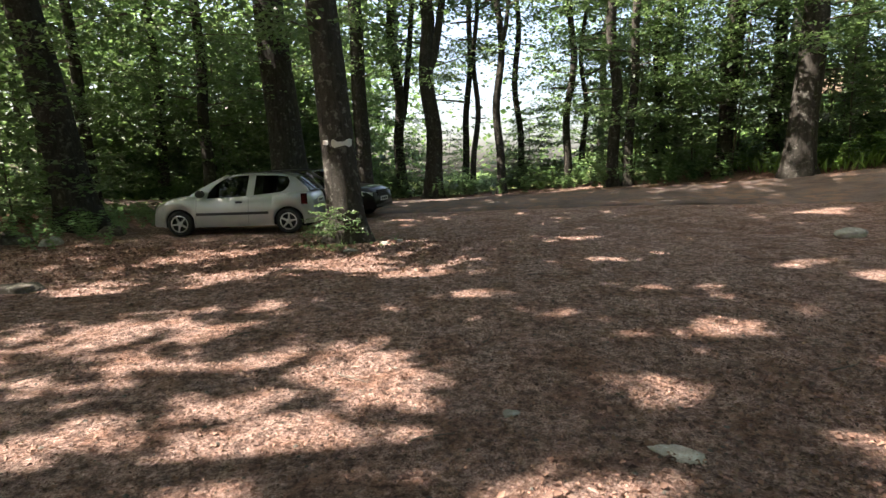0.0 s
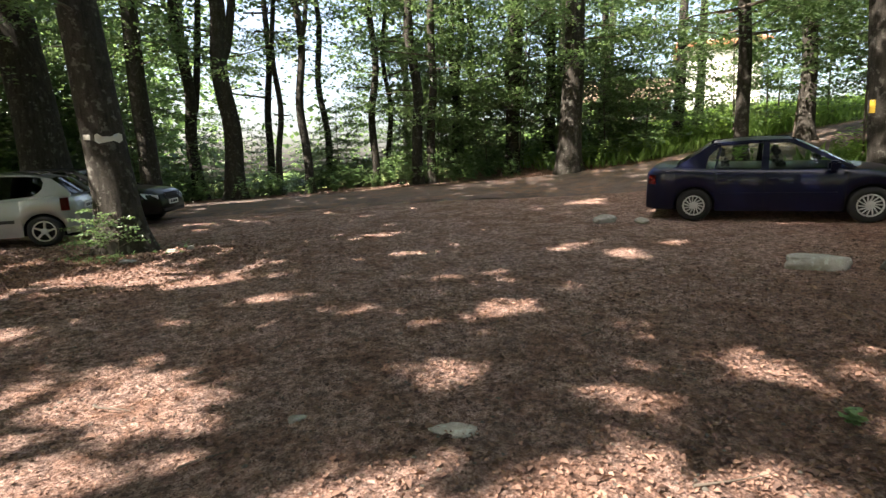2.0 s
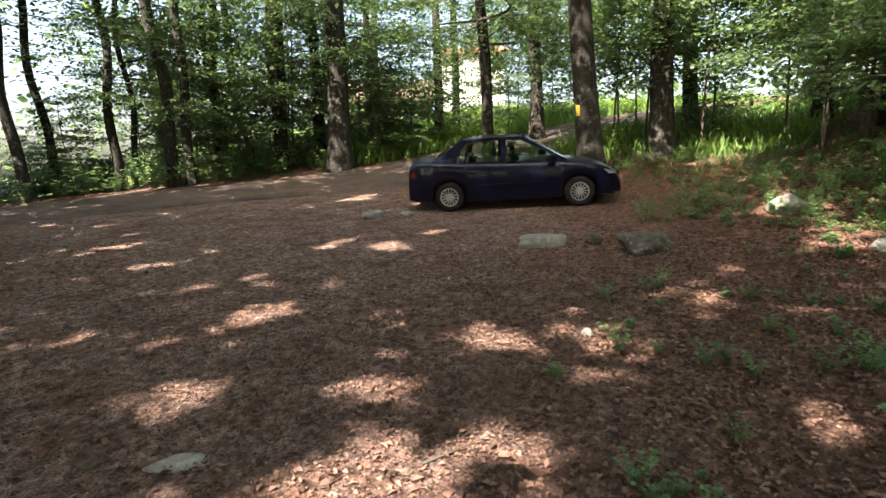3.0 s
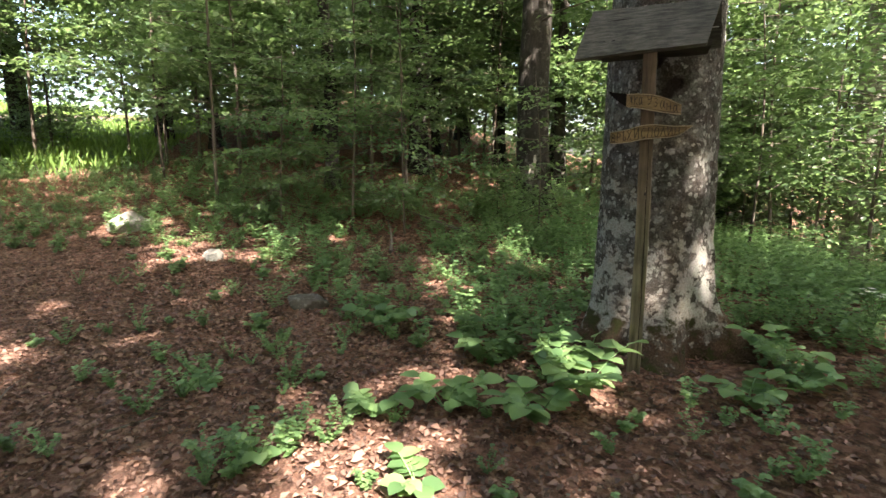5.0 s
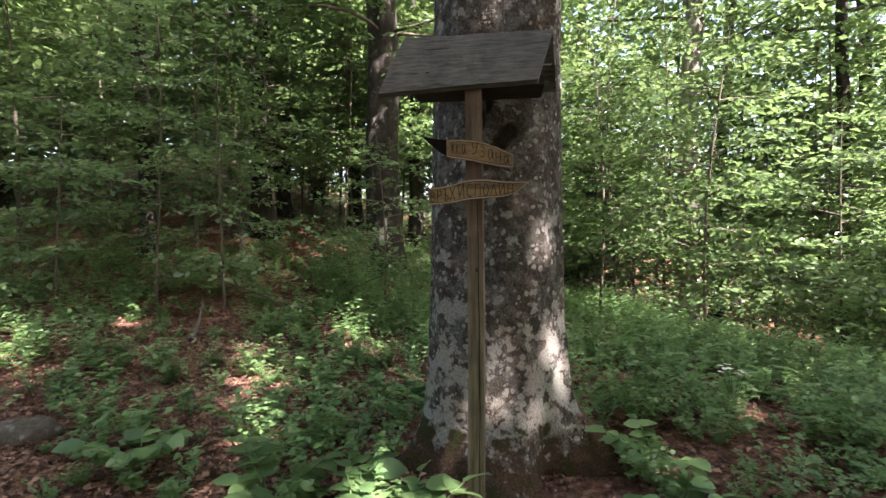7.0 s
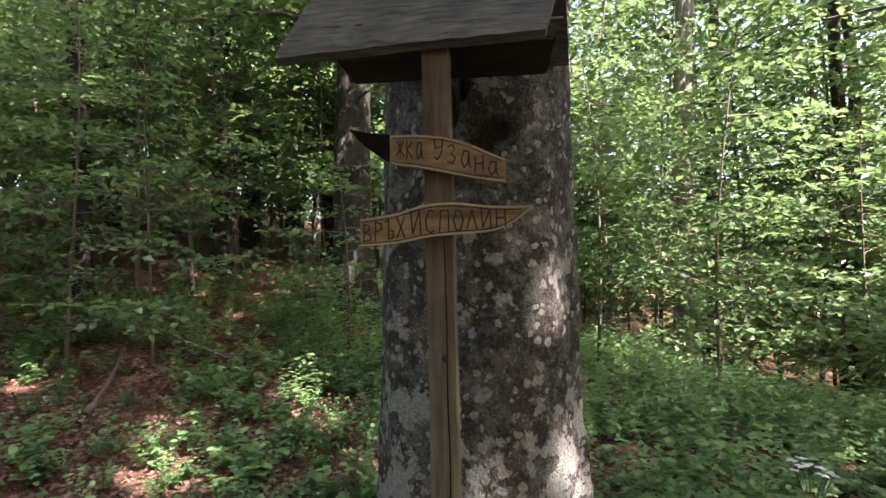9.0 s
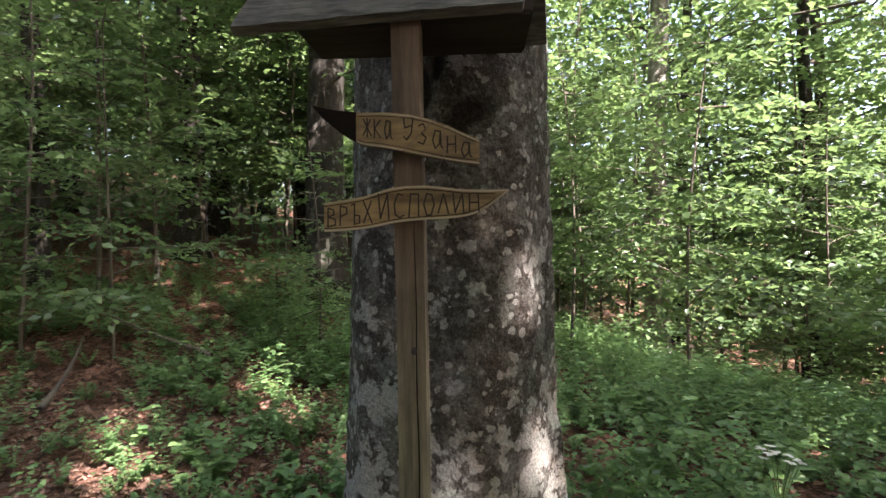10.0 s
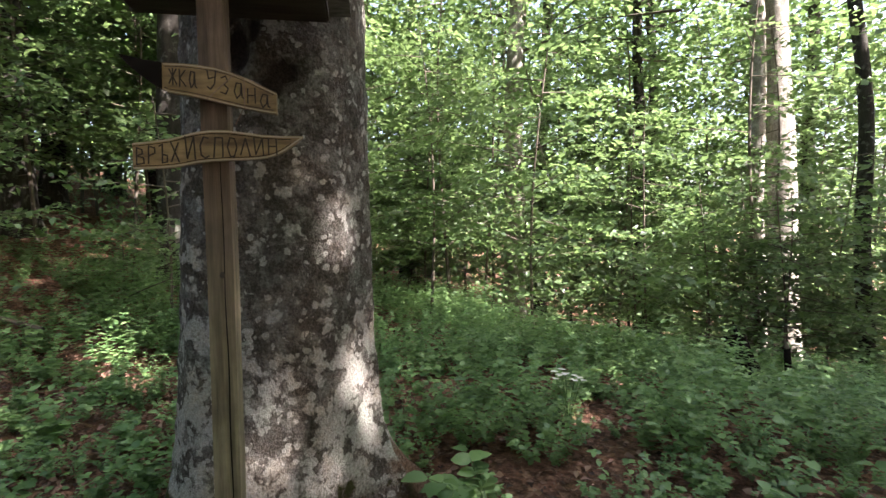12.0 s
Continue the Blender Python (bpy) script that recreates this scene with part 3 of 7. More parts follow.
def leafy_mesh(name, leaves, wood, leaf_mat, wide=0.66):
    """One mesh of leaves and the wood that bears them."""
    P, D, U, S = [np.concatenate([q[i] for q in leaves]) for i in range(4)]
    v, f = leaf_np(P, D, U, S, wide)
    n = len(f)
    if wood:
        wv, wf = join_np(wood)
        wt = np.concatenate([wf[:, [0, 1, 2]], wf[:, [0, 2, 3]]])
        f = np.concatenate([f, wt + len(v)])
        v = np.concatenate([v, wv])
    me = mesh_np(name, v, f, leaf_mat)
    me.materials.append(M_TWIG)
    me.polygons.foreach_set("material_index", (np.arange(len(f)) >= n).astype(np.int32))
    return me


def crown_mesh(seed, h0, h1, spread, n_limbs, leaf0, leaf1, boughs=9, mat=None, bough=(0.9, 1.0)):
    """A crown between two heights: many flat boughs on rising limbs, with gaps; small leaves below, coarser tufts high up."""
    rg = np.random.RandomState(seed)
    L, W = [], []
    az = rg.rand() * 6.28
    for k in range(n_limbs):
        u = (k + rg.rand()) / n_limbs
        z = h0 + (h1 - h0) * u
        az += 2.4 + rg.normal(0, 0.35)
        ln = spread * (1.0 - 0.55 * u ** 2) * (0.65 + 0.5 * rg.rand())
        way = np.array([np.cos(az), np.sin(az), 0.0])
        v, f, pts = limb_np(np.array([0, 0, z]), way, ln, 0.025 + 0.008 * ln, rg, rise=0.08 + 0.5 * u, sides=4)
        W.append((v, f))
        leaf = leaf0 + (leaf1 - leaf0) * min(1, u * 1.7)
        for b in range(boughs):
            s = 0.22 + 0.78 * (b + rg.rand() * 0.8) / boughs
            q = pts[min(8, int(s * 8))] + rg.normal(0, 0.2, 3)
            a2 = az + rg.normal(0, 0.9)
            w2 = np.array([np.cos(a2), np.sin(a2), rg.normal(0.0, 0.18)])
            P, D, U, S, _ = spray(rg, q, w2, bough[0] + bough[1] * rg.rand(), leaf, leaf * 0.72)
            L.append((P, D, U, S))
    leaves = tuple(np.concatenate([q[i] for q in L]) for i in range(4))
    return leaves, W, leafy_mesh("crown", [leaves], W, mat or M_LEAF)


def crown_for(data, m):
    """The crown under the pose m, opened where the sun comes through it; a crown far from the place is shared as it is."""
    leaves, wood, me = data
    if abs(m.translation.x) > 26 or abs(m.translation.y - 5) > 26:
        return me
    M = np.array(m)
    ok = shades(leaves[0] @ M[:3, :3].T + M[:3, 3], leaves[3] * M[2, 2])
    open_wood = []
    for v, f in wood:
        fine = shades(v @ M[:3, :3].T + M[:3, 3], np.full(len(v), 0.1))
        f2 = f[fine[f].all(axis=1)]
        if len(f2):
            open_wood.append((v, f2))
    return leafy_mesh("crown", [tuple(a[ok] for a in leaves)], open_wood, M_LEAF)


# a few crowns that the trees of the wood share
CROWNS = [crown_mesh(11, 5.0, 17.0, 5.4, 34, 0.17, 0.36, 13), crown_mesh(12, 6.0, 18.0, 4.9, 32, 0.18, 0.36, 13), crown_mesh(13, 4.4, 16.0, 5.6, 34, 0.17, 0.36, 13)]
SLIM = [crown_mesh(21, 3.2, 15.0, 2.9, 34, 0.16, 0.30, 8), crown_mesh(22, 4.0, 16.0, 3.1, 32, 0.16, 0.30, 8)]
# broad crowns with large clumps of leaves and clear gaps between them
BROAD = [crown_mesh(61, 6.0, 17.0, 5.4, 34, 0.24, 0.36, 12, None, (1.5, 1.2)), crown_mesh(62, 6.5, 17.5, 5.2, 34, 0.24, 0.36, 12, None, (1.5, 1.2)), crown_mesh(63, 6.0, 16.5, 5.6, 34, 0.24, 0.36, 12, None, (1.6, 1.2))]
SPARSE = [crown_mesh(31, 7.0, 17.0, 3.2, 18, 0.18, 0.3, 6)]


def beech(x, y, r, h=18.0, lean=(0, 0), bend=0.08, seed=0, crown="wide", label="", bark=None, low=(), sides=16, group="trees of the wood", turn=None, name="beech_tree", fork=None):
    """A beech: trunk with root flare, crown of leafy boughs, and low side boughs at the heights given."""
    rg = np.random.RandomState(seed + 500)
    z = float(gz(x, y))
    root = thing(name, Matrix.Translation((x, y, z)), label or "tall grey-brown beech with a bare trunk in leaf litter", "tree", group)
    v, f, line, rad = trunk_np(h, r, lean, bend, seed, sides)
    pieces = [(v, f)]
    if fork:
        # a second stem that leaves the trunk at a height: (height, sideways x, sideways y, share of the girth)
        i = int(np.argmin(abs(line[:, 2] - fork[0])))
        t = np.linspace(0, 1, 14)
        hh = h * 0.75 - fork[0]
        pts = line[i] + np.stack([fork[1] * t ** 0.6, fork[2] * t ** 0.6, hh * t], -1)
        pieces.append(tube_np(pts, rad[i] * fork[3] * (1 - 0.6 * t), 10, 0.03, seed))
    v, f = join_np(pieces)
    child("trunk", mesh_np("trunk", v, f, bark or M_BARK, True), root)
    kind = {"wide": CROWNS, "slim": SLIM, "sparse": SPARSE, "broad": BROAD}.get(crown)
    if kind:
        lm = kind[seed % len(kind)]
        k = rg.rand() * 360 if turn is None else turn
        s = h / 18.0
        m = Matrix.Translation((lean[0] * 0.6, lean[1] * 0.6, 0)) @ Matrix.Rotation(radians(k), 4, "Z") @ Matrix.Diagonal((s, s, s, 1))
        child("crown", crown_for(lm, root.matrix_basis @ m), root, m=m)
    if low:
        for (zz, a, ln) in low:
            i = int(np.argmin(abs(line[:, 2] - zz)))
            way = np.array([np.sin(radians(a)), np.cos(radians(a)), 0.0])
            v, f, pts = limb_np(line[i], way, ln, 0.012 + 0.007 * ln, rg, rise=rg.uniform(-0.12, 0.3))
            L = []
            for b in range(int(10 + 9 * ln)):
                s = 0.2 + 0.8 * rg.rand()
                q = pts[min(8, int(s * 8))] + rg.normal(0, 0.10, 3)
                a2 = radians(a) + rg.normal(0, 0.75)
                L.append(spray(rg, q, np.array([np.sin(a2), np.cos(a2), rg.normal(-0.05, 0.12)]), 0.55 + 0.8 * rg.rand(), 0.12, 0.085)[:4])
            L = [tuple(np.concatenate([q[i] for q in L]) for i in range(4))]
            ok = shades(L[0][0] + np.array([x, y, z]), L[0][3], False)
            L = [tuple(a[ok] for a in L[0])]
            tagged(child("bough", leafy_mesh("bough", L, [(v, f)], M_LEAF), root), kind="stuff")
    return root


def whorl(z0, z1, n, ln, seed):
    """Low side boughs all round a trunk between two heights: height, direction, length."""
    rg = np.random.RandomState(seed)
    return tuple((z0 + (z1 - z0) * (k + rg.rand()) / n, float((137.5 * k + 40 * rg.rand() + 70 * seed) % 360), ln * (0.7 + 0.6 * rg.rand())) for k in range(n))


def sapling_meshes(seed, h, spread, n, leaf=0.09, side=2, u0=0.16):
    """A young beech: thin bent stem and flat layers of leaves."""
    rg = np.random.RandomState(seed)
    step = leaf * 0.66
    t = np.linspace(0, 1, 14)
    ph = rg.rand(2) * 6.28
    st = np.stack([0.05 * h * np.sin(2.5 * t + ph[0]) * t, 0.05 * h * np.sin(2.1 * t + ph[1]) * t, t * h - 0.1], -1)
    W, L = [], []
    az = rg.rand() * 6.28
    for k in range(n):
        u = u0 + (1 - u0) * (k + rg.rand() * 0.6) / n
        i = u * 13
        q = st[min(13, int(i))] + (st[min(13, int(i) + 1)] - st[min(13, int(i))]) * (i % 1)
        az += 2.3 + rg.normal(0, 0.4)
        ln = spread * (1.1 - 0.7 * u) * (0.6 + 0.6 * rg.rand())
        way = np.array([np.cos(az), np.sin(az), rg.normal(0.12, 0.22)])
        P, D, U, S, lines = spray(rg, q, way, ln, leaf, step, 0.10, 0.45)
        L.append((P, D, U, S))
        W.append(tube_np(lines[0], 0.009 * (1 - 0.8 * np.linspace(0, 1, 6)), 4))
        for b in range(side):
            s = 0.3 + 0.5 * rg.rand()
            a2 = az + (1 if b % 2 else -1) * (0.55 + 0.35 * rg.rand())
            L.append(spray(rg, lines[0][int(s * 5)], np.array([np.cos(a2), np.sin(a2), rg.normal(0, 0.1)]), ln * 0.6, leaf, step, 0.1, 0.45)[:4])
    v, f = tube_np(st, 0.0045 * h * (1 - 0.85 * t) + 0.004, 7)
    return leafy_mesh("foliage", L, W, M_LEAF, 0.70), mesh_np("stem", v, f, M_TWIG, True)


# 0-2 near, fine leaves; 3-4 low; 5-7 farther off, coarser
SAPLINGS = [sapling_meshes(41, 5.2, 2.0, 24, 0.10), sapling_meshes(42, 4.0, 1.9, 19, 0.098), sapling_meshes(43, 6.6, 2.0, 27, 0.105), sapling_meshes(44, 2.6, 1.3, 20), sapling_meshes(45, 1.4, 0.85, 12),
            sapling_meshes(46, 6.5, 2.4, 36, 0.16, 3, 0.1), sapling_meshes(47, 9.0, 2.6, 46, 0.17, 3, 0.12), sapling_meshes(48, 4.0, 2.2, 26, 0.15, 3, 0.06), sapling_meshes(49, 4.6, 2.5, 19, 0.108, 3, 0.22), sapling_meshes(50, 8.5, 3.0, 44, 0.17, 3, 0.33), sapling_meshes(51, 6.2, 2.5, 24, 0.13, 3, 0.30)]


def sapling(x, y, kind, scale=1.0, turn=0.0, label="young green beech with flat layers of leaves", group="young beeches", lean=0.0):
    root = thing("young_beech", Matrix.Translation((x, y, float(gz(x, y)))) @ Matrix.Rotation(radians(turn), 4, "Z") @ Matrix.Rotation(radians(lean), 4, "X") @ Matrix.Diagonal((scale, scale, scale, 1)), label, "young tree", group)
    lm, sm = SAPLINGS[kind]
    child("stem", sm, root)
    child("foliage", lm, root)
    return root


# the trees that stand round the lot
beech(-8.59, 12.47, 0.43, 19, (-3.2, 0.6), 0.1, 1, "broad", label="thick dark old beech leaning beside the car park", low=((4.0, 150, 2.2),) + whorl(4.2, 7, 4, 2.6, 1))
beech(-12.2, 18.5, 0.22, 18, (-0.6, 0), 0.1, 2, low=whorl(3, 7, 5, 2.4, 2))
beech(-4.75, 17.0, 0.58, 20, (-1.6, 0.2), 0.05, 3, "broad", label="thick dark beech behind the parked silver car", low=((4.6, 210, 2.4),) + whorl(3.5, 7.5, 6, 2.8, 3))
beech(-1.84, 9.85, 0.34, 20, (-1.7, 0.1), 0.04, 4, "broad", label="beech with white painted trail marks beside the silver car", low=((3.9, 200, 1.8), (4.4, 330, 1.6)), sides=28)
beech(-2.86, 19.9, 0.33, 18, (-0.4, 0), 0.06, 5, low=whorl(3, 7.5, 6, 2.4, 5))
beech(-1.54, 22.0, 0.24, 17, (-0.9, 0), 0.25, 6, "slim", fork=(2.6, 1.0, 0.2, 0.7), low=whorl(4.5, 8, 4, 2.0, 6))
beech(-0.23, 20.6, 0.36, 18, (-0.7, 0), 0.28, 7, label="dark crooked beech with knotty limbs beyond the road", low=((5.2, 100, 2.6), (5.8, 270, 2.4)) + whorl(4.5, 8, 5, 2.4, 7), fork=(4.6, 1.3, 0.3, 0.6))
beech(1.05, 22.3, 0.16, 16, (0.5, 0), 0.12, 8, "slim", low=whorl(4.5, 8, 3, 1.6, 8))
beech(1.35, 21.2, 0.13, 16, (0.2, 0), 0.22, 9, "sparse")
beech(2.36, 20.2, 0.17, 17, (-0.5, 0), 0.22, 10, "sparse", fork=(5.4, 0.7, 0.2, 0.7), low=whorl(5, 8, 3, 1.5, 10))
beech(3.5, 22.4, 0.15, 17, (-0.6, 0), 0.22, 14, "sparse", low=whorl(5, 8, 3, 1.5, 14))
beech(4.98, 20.4, 0.16, 17, (-0.1, 0), 0.22, 15, "slim", low=whorl(2.4, 8, 7, 1.8, 15))
beech(5.8, 21.5, 0.12, 16, (0.1, 0), 0.22, 16, "slim", low=whorl(2.2, 8, 8, 1.8, 16))
beech(6.26, 19.0, 0.22, 18, (-0.2, 0), 0.22, 17, "slim", low=whorl(2.4, 8, 9, 2.0, 17))
beech(6.75, 18.8, 0.17, 18, (0.3, 0), 0.22, 18, "slim", low=whorl(2.2, 8, 8, 2.0, 18))
beech(8.3, 20.4, 0.14, 17, (0.1, 0), 0.22, 19, "slim", low=whorl(1.8, 8, 10, 2.2, 19))
beech(9.0, 21.5, 0.2, 17, (0.3, 0), 0.22, 20, "sparse", low=whorl(1.8, 8, 10, 2.2, 20))
beech(9.95, 18.4, 0.27, 18, (0.2, 0), 0.08, 23, fork=(1.2, 0.6, 0.1, 0.8), low=((3.0, 200, 2.2),) + whorl(2.0, 7.5, 9, 2.4, 23))
beech(11.6, 18.3, 0.22, 17, (0.1, 0), 0.05, 24, "slim", low=whorl(2.0, 7.5, 9, 2.4, 24))
beech(10.75, 15.7, 0.40, 19, (0.5, 0), 0.05, 25, "broad", label="thick pale beech on the bank beyond the road", low=((3.4, 215, 2.8), (4.2, 150, 3.0), (4.8, 90, 3.2), (5.2, 250, 2.6), (3.2, 100, 2.4)) + whorl(3.4, 7, 7, 3.0, 25))
beech(13.2, 10.9, 0.20, 18, (-0.5, 0.3), 0.08, 26, "slim", label="slender beech on the grassy bank", low=((3.6, 200, 2.2), (4.3, 110, 2.4), (4.8, 270, 2.2), (4.0, 340, 2.0)) + whorl(3.6, 7, 6, 2.6, 26))
beech(18.2, 12.6, 0.27, 18, (-0.5, 0), 0.06, 27, "broad", label="beech beside the climbing road", low=((4.0, 230, 3.0), (4.5, 300, 2.8), (4.4, 170, 2.6), (3.6, 200, 2.6), (5.2, 240, 3.2), (5.0, 120, 3.0)) + whorl(3.0, 7.5, 8, 3.2, 27))
beech(12.35, 6.75, 0.32, 19, (-0.9, 1.3), 0.04, 28, "broad", label="thick beech with a yellow trail plate behind the blue car", sides=28, low=((5.0, 200, 2.8), (5.4, 120, 2.6)) + whorl(4.6, 7, 5, 2.6, 28))
beech(15.9, 6.5, 0.35, 19, (0.2, 0.6), 0.05, 29, "broad", label="thick dark beech at the edge of the grassy clearing", low=((4.0, 215, 2.8), (4.6, 260, 2.6), (4.4, 150, 2.6)) + whorl(3.4, 7, 8, 3.0, 29))
beech(17.5, 1.6, 0.16, 16, (-0.6, 0), 0.2, 32, low=whorl(2.4, 6.5, 7, 2.6, 32))
beech(13.6, -3.45, 0.26, 17, (0.2, 0), 0.05, 33, low=whorl(2.8, 6.5, 7, 2.8, 33))
beech(9.95, -4.7, 0.31, 18, (0.6, -0.1), 0.10, 34, label="beech with a white scar at its foot", fork=(3.6, -1.1, 0.3, 0.7), sides=24, low=((4.2, 200, 3.0), (4.6, 280, 3.0), (5.0, 330, 3.2), (5.4, 120, 3.0), (4.0, 250, 2.6), (5.8, 30, 3.0)) + whorl(3.4, 6, 6, 2.8, 34))
beech(8.73, -11.22, 0.25, 19, (0.2, -0.5), 0.06, 35, "slim", bark=M_BARK_SUNLIT, label="beech in sunlit-coloured bark down the slope behind young growth")
beech(7.3, -14.9, 0.18, 18, (0.2, 0), 0.06, 36, "sparse")
beech(4.42, -13.5, 0.20, 18, (0.3, -0.2), 0.08, 37, "sparse", bark=M_BARK_SUNLIT)
beech(4.0, -14.2, 0.31, 19, (0.9, -0.3), 0.05, 38, "sparse", bark=M_BARK_SUNLIT, label="smooth beech with bark coloured pale as if sunlit")
beech(2.6, -11.9, 0.12, 18, (0.9, 0), 0.12, 39, "sparse")
# beeches west and south of the lot, added out of view to shade it
for (x, y, h, kind, turn) in ((-6.56, -0.55, 25.0, 1, 250), (-6.22, 5.62, 25.0, 2, 0), (-4.02, -0.30, 23.0, 2, 110), (-12.06, -4.92, 18.0, 2, 290), (-11.38, 4.40, 25.0, 1, 190), (-14.61, 2.01, 13.5, 2, 50), (-9.6, 9.3, 22.0, 0, 80), (-10.5, 1.0, 20.0, 1, 20), (-4.4, -4.8, 18.0, 0, 140), (-5.5, -9.4, 18.0, 1, 60), (-10.0, -12.0, 20.0, 2, 200), (-2.6, -12.6, 16.0, 0, 300)):
    beech(x, y, 0.0105 * h, h, (0.4, 0.2), 0.03, 60 + kind, "broad", turn=turn)
beech(-7.9, -5.6, 0.22, 20, (0.2, 0.1), 0.05, 65, "broad", turn=180)
beech(15.6, 20.2, 0.2, 17, (0.2, 0), 0.06, 66, "slim", low=whorl(2.4, 7, 7, 2.6, 66))
beech(17.6, 22.2, 0.2, 18, (0.1, 0), 0.06, 67, "slim")
beech(18.5, 18.6, 0.24, 19, (0.2, 0), 0.06, 55, low=whorl(2.4, 7, 7, 2.6, 55))
beech(21.8, 20.6, 0.24, 19, (0.2, 0), 0.06, 58, low=whorl(2.4, 7, 7, 2.6, 58))
# the wood goes on: round the lot behind the path, and deeper in
_rg = np.random.RandomState(77)
for (x, y, r) in ((-15, 13.6, 0.3), (-17.5, -4.5, 0.42), (-12, -8.5, 0.35), (-23, 1, 0.4), (-20, 11, 0.38), (-17, 15.5, 0.3), (-22, -5, 0.4), (-21.5, 8.0, 0.36), (-10.5, -14, 0.4)):
    beech(x, y, r, 17 + 2 * _rg.rand(), (_rg.normal(0, 0.5), _rg.normal(0, 0.5)), 0.08, int(_rg.randint(100, 900)))
for (x, y, r) in ((-9.0, 20.5, 0.25), (-7.0, 23.5, 0.22), (-12.5, 24, 0.25), (-16, 21.5, 0.22), (-5.0, 26, 0.2), (-20, 26, 0.25), (-2.0, 27, 0.2), (8, 26, 0.2), (11, 24, 0.22), (14, 21, 0.25), (16.5, -4.5, 0.24), (19, -1.5, 0.25), (20.5, 3.5, 0.28), (13.2, -9.0, 0.22), (17, -9, 0.25), (15.5, -14.5, 0.25), (12.5, -18.5, 0.25), (8.5, -19.5, 0.22), (21, -7, 0.25), (4.5, -20, 0.25), (0, -19, 0.25), (24, 0, 0.3), (22, 8, 0.3)):
    beech(x, y, r, 16 + 3 * _rg.rand(), (_rg.normal(0, 0.4), _rg.normal(0, 0.4)), 0.1, int(_rg.randint(100, 900)), "slim", low=whorl(2.2, 7.5, 7, 2.6, int(abs(10 * x + y))))
# young growth
_rg = np.random.RandomState(78)


def sow(n, x0, x1, y0, y1, kinds, s0=0.8, s1=1.2, keep=lambda x, y: True, clear=None):
    k = 0
    while k < n:
        x, y = x0 + (x1 - x0) * _rg.rand(), y0 + (y1 - y0) * _rg.rand()
        if keep(x, y):
            x += clear[1] if clear and x < clear[0] else 0
            sapling(x, y, kinds[_rg.randint(len(kinds))], s0 + (s1 - s0) * _rg.rand(), _rg.rand() * 360)
        k += 1


off_road = lambda x, y: float(road_dist(x, y)[0]) > 3.2
for (x, y, k, s, a) in ((6.05, -7.75, 8, 1.0, 20), (7.3, -7.0, 8, 0.95, 140), (5.2, -9.6, 8, 0.9, 250), (8.3, -8.6, 2, 1.0, 60), (8.9, -6.6, 1, 1.0, 200), (8.02, -9.2, 2, 0.95, 300), (10.4, -8.2, 0, 1.1, 10), (4.2, -10.9, 1, 1.0, 80), (9.6, -10.6, 2, 0.9, 170), (6.4, -12.4, 2, 0.8, 110), (3.3, -9.0, 3, 1.0, 0), (3.75, -10.2, 2, 1.0, 40), (4.15, -12.2, 2, 1.0, 220)):
    sapling(x, y, k, s, a)
sow(10, 9, 15, -16, -9, (5, 6), 0.8, 1.1)
for (x, y, k, s, a) in ((0.6, -11.4, 5, 1.0, 30), (1.6, -11.0, 7, 1.0, 200), (-0.8, -10.6, 6, 0.9, 120), (3.0, -10.2, 1, 0.85, 60), (2.2, -9.2, 3, 1.1, 150), (3.9, -10.5, 1, 0.85, 240), (4.3, -9.5, 3, 1.1, 20), (3.4, -9.3, 3, 1.0, 110), (5.0, -12.2, 1, 0.9, 330), (2.9, -16.5, 6, 0.9, 100), (3.8, -18.0, 6, 1.0, 30), (4.9, -17.0, 5, 1.0, 75), (2.0, -19.0, 6, 1.0, 190)):
    sapling(x, y, k, s, a)
sow(8, 1, 8, -18, -12.5, (5, 6), 0.8, 1.1, clear=(4.3, 4.5))
sow(8, 10.5, 15.0, -8.0, 0.0, (10, 2), 0.9, 1.1)
for (x, y, r) in ((11.8, -1.2, 0.14), (12.4, -6.6, 0.15), (15.2, -6.2, 0.2)):
    beech(x, y, r, 15, (0.2, 0.1), 0.1, int(300 + 10 * x), "wide")
for (x, y, k, s, a) in ((8.4, -1.9, 1, 0.8, 30), (7.6, -3.6, 3, 0.9, 100), (9.2, -0.2, 3, 1.0, 220)):
    sapling(x, y, k, s, a)
sow(16, 14, 22.0, -10.0, 3.5, (9, 6, 10), 0.8, 1.1)
sow(4, 8.5, 11.5, -6.5, -1.0, (3, 4), 0.7, 1.0)
for (x, y, k, s, a) in ((10.16, 0.78, 2, 0.95, 40), (8.73, -1.19, 0, 0.8, 200), (11.4, -2.6, 10, 1.0, 10), (12.3, 0.6, 10, 1.0, 70), (12.6, -4.9, 10, 1.05, 130), (14.3, -1.4, 5, 1.0, 190), (13.5, 2.2, 10, 0.95, 250), (15.6, -4.0, 6, 0.9, 310), (16.3, 0.9, 5, 1.0, 20), (17.6, -2.6, 6, 0.9, 80), (14.6, -7.2, 6, 0.9, 140), (18.6, 1.9, 6, 0.9, 200), (11.9, -8.0, 5, 0.9, 260), (19.5, -5.5, 6, 1.0, 320)):
    sapling(x, y, k, s, a)
sow(4, 17, 24, 2, 8, (5, 7), 0.7, 0.9)
sow(54, -20, -2.5, 18.0, 30, (5, 6, 7), 0.8, 1.15, off_road)
sow(12, -2, 4.5, 21.0, 27, (7, 3, 7), 0.6, 0.9, off_road)
sow(11, 4.8, 12, 18.0, 25, (5, 6, 7), 0.7, 1.05, off_road)
sow(14, -22, -9.5, 10.5, 19, (5, 7, 6), 0.7, 1.1, off_road)
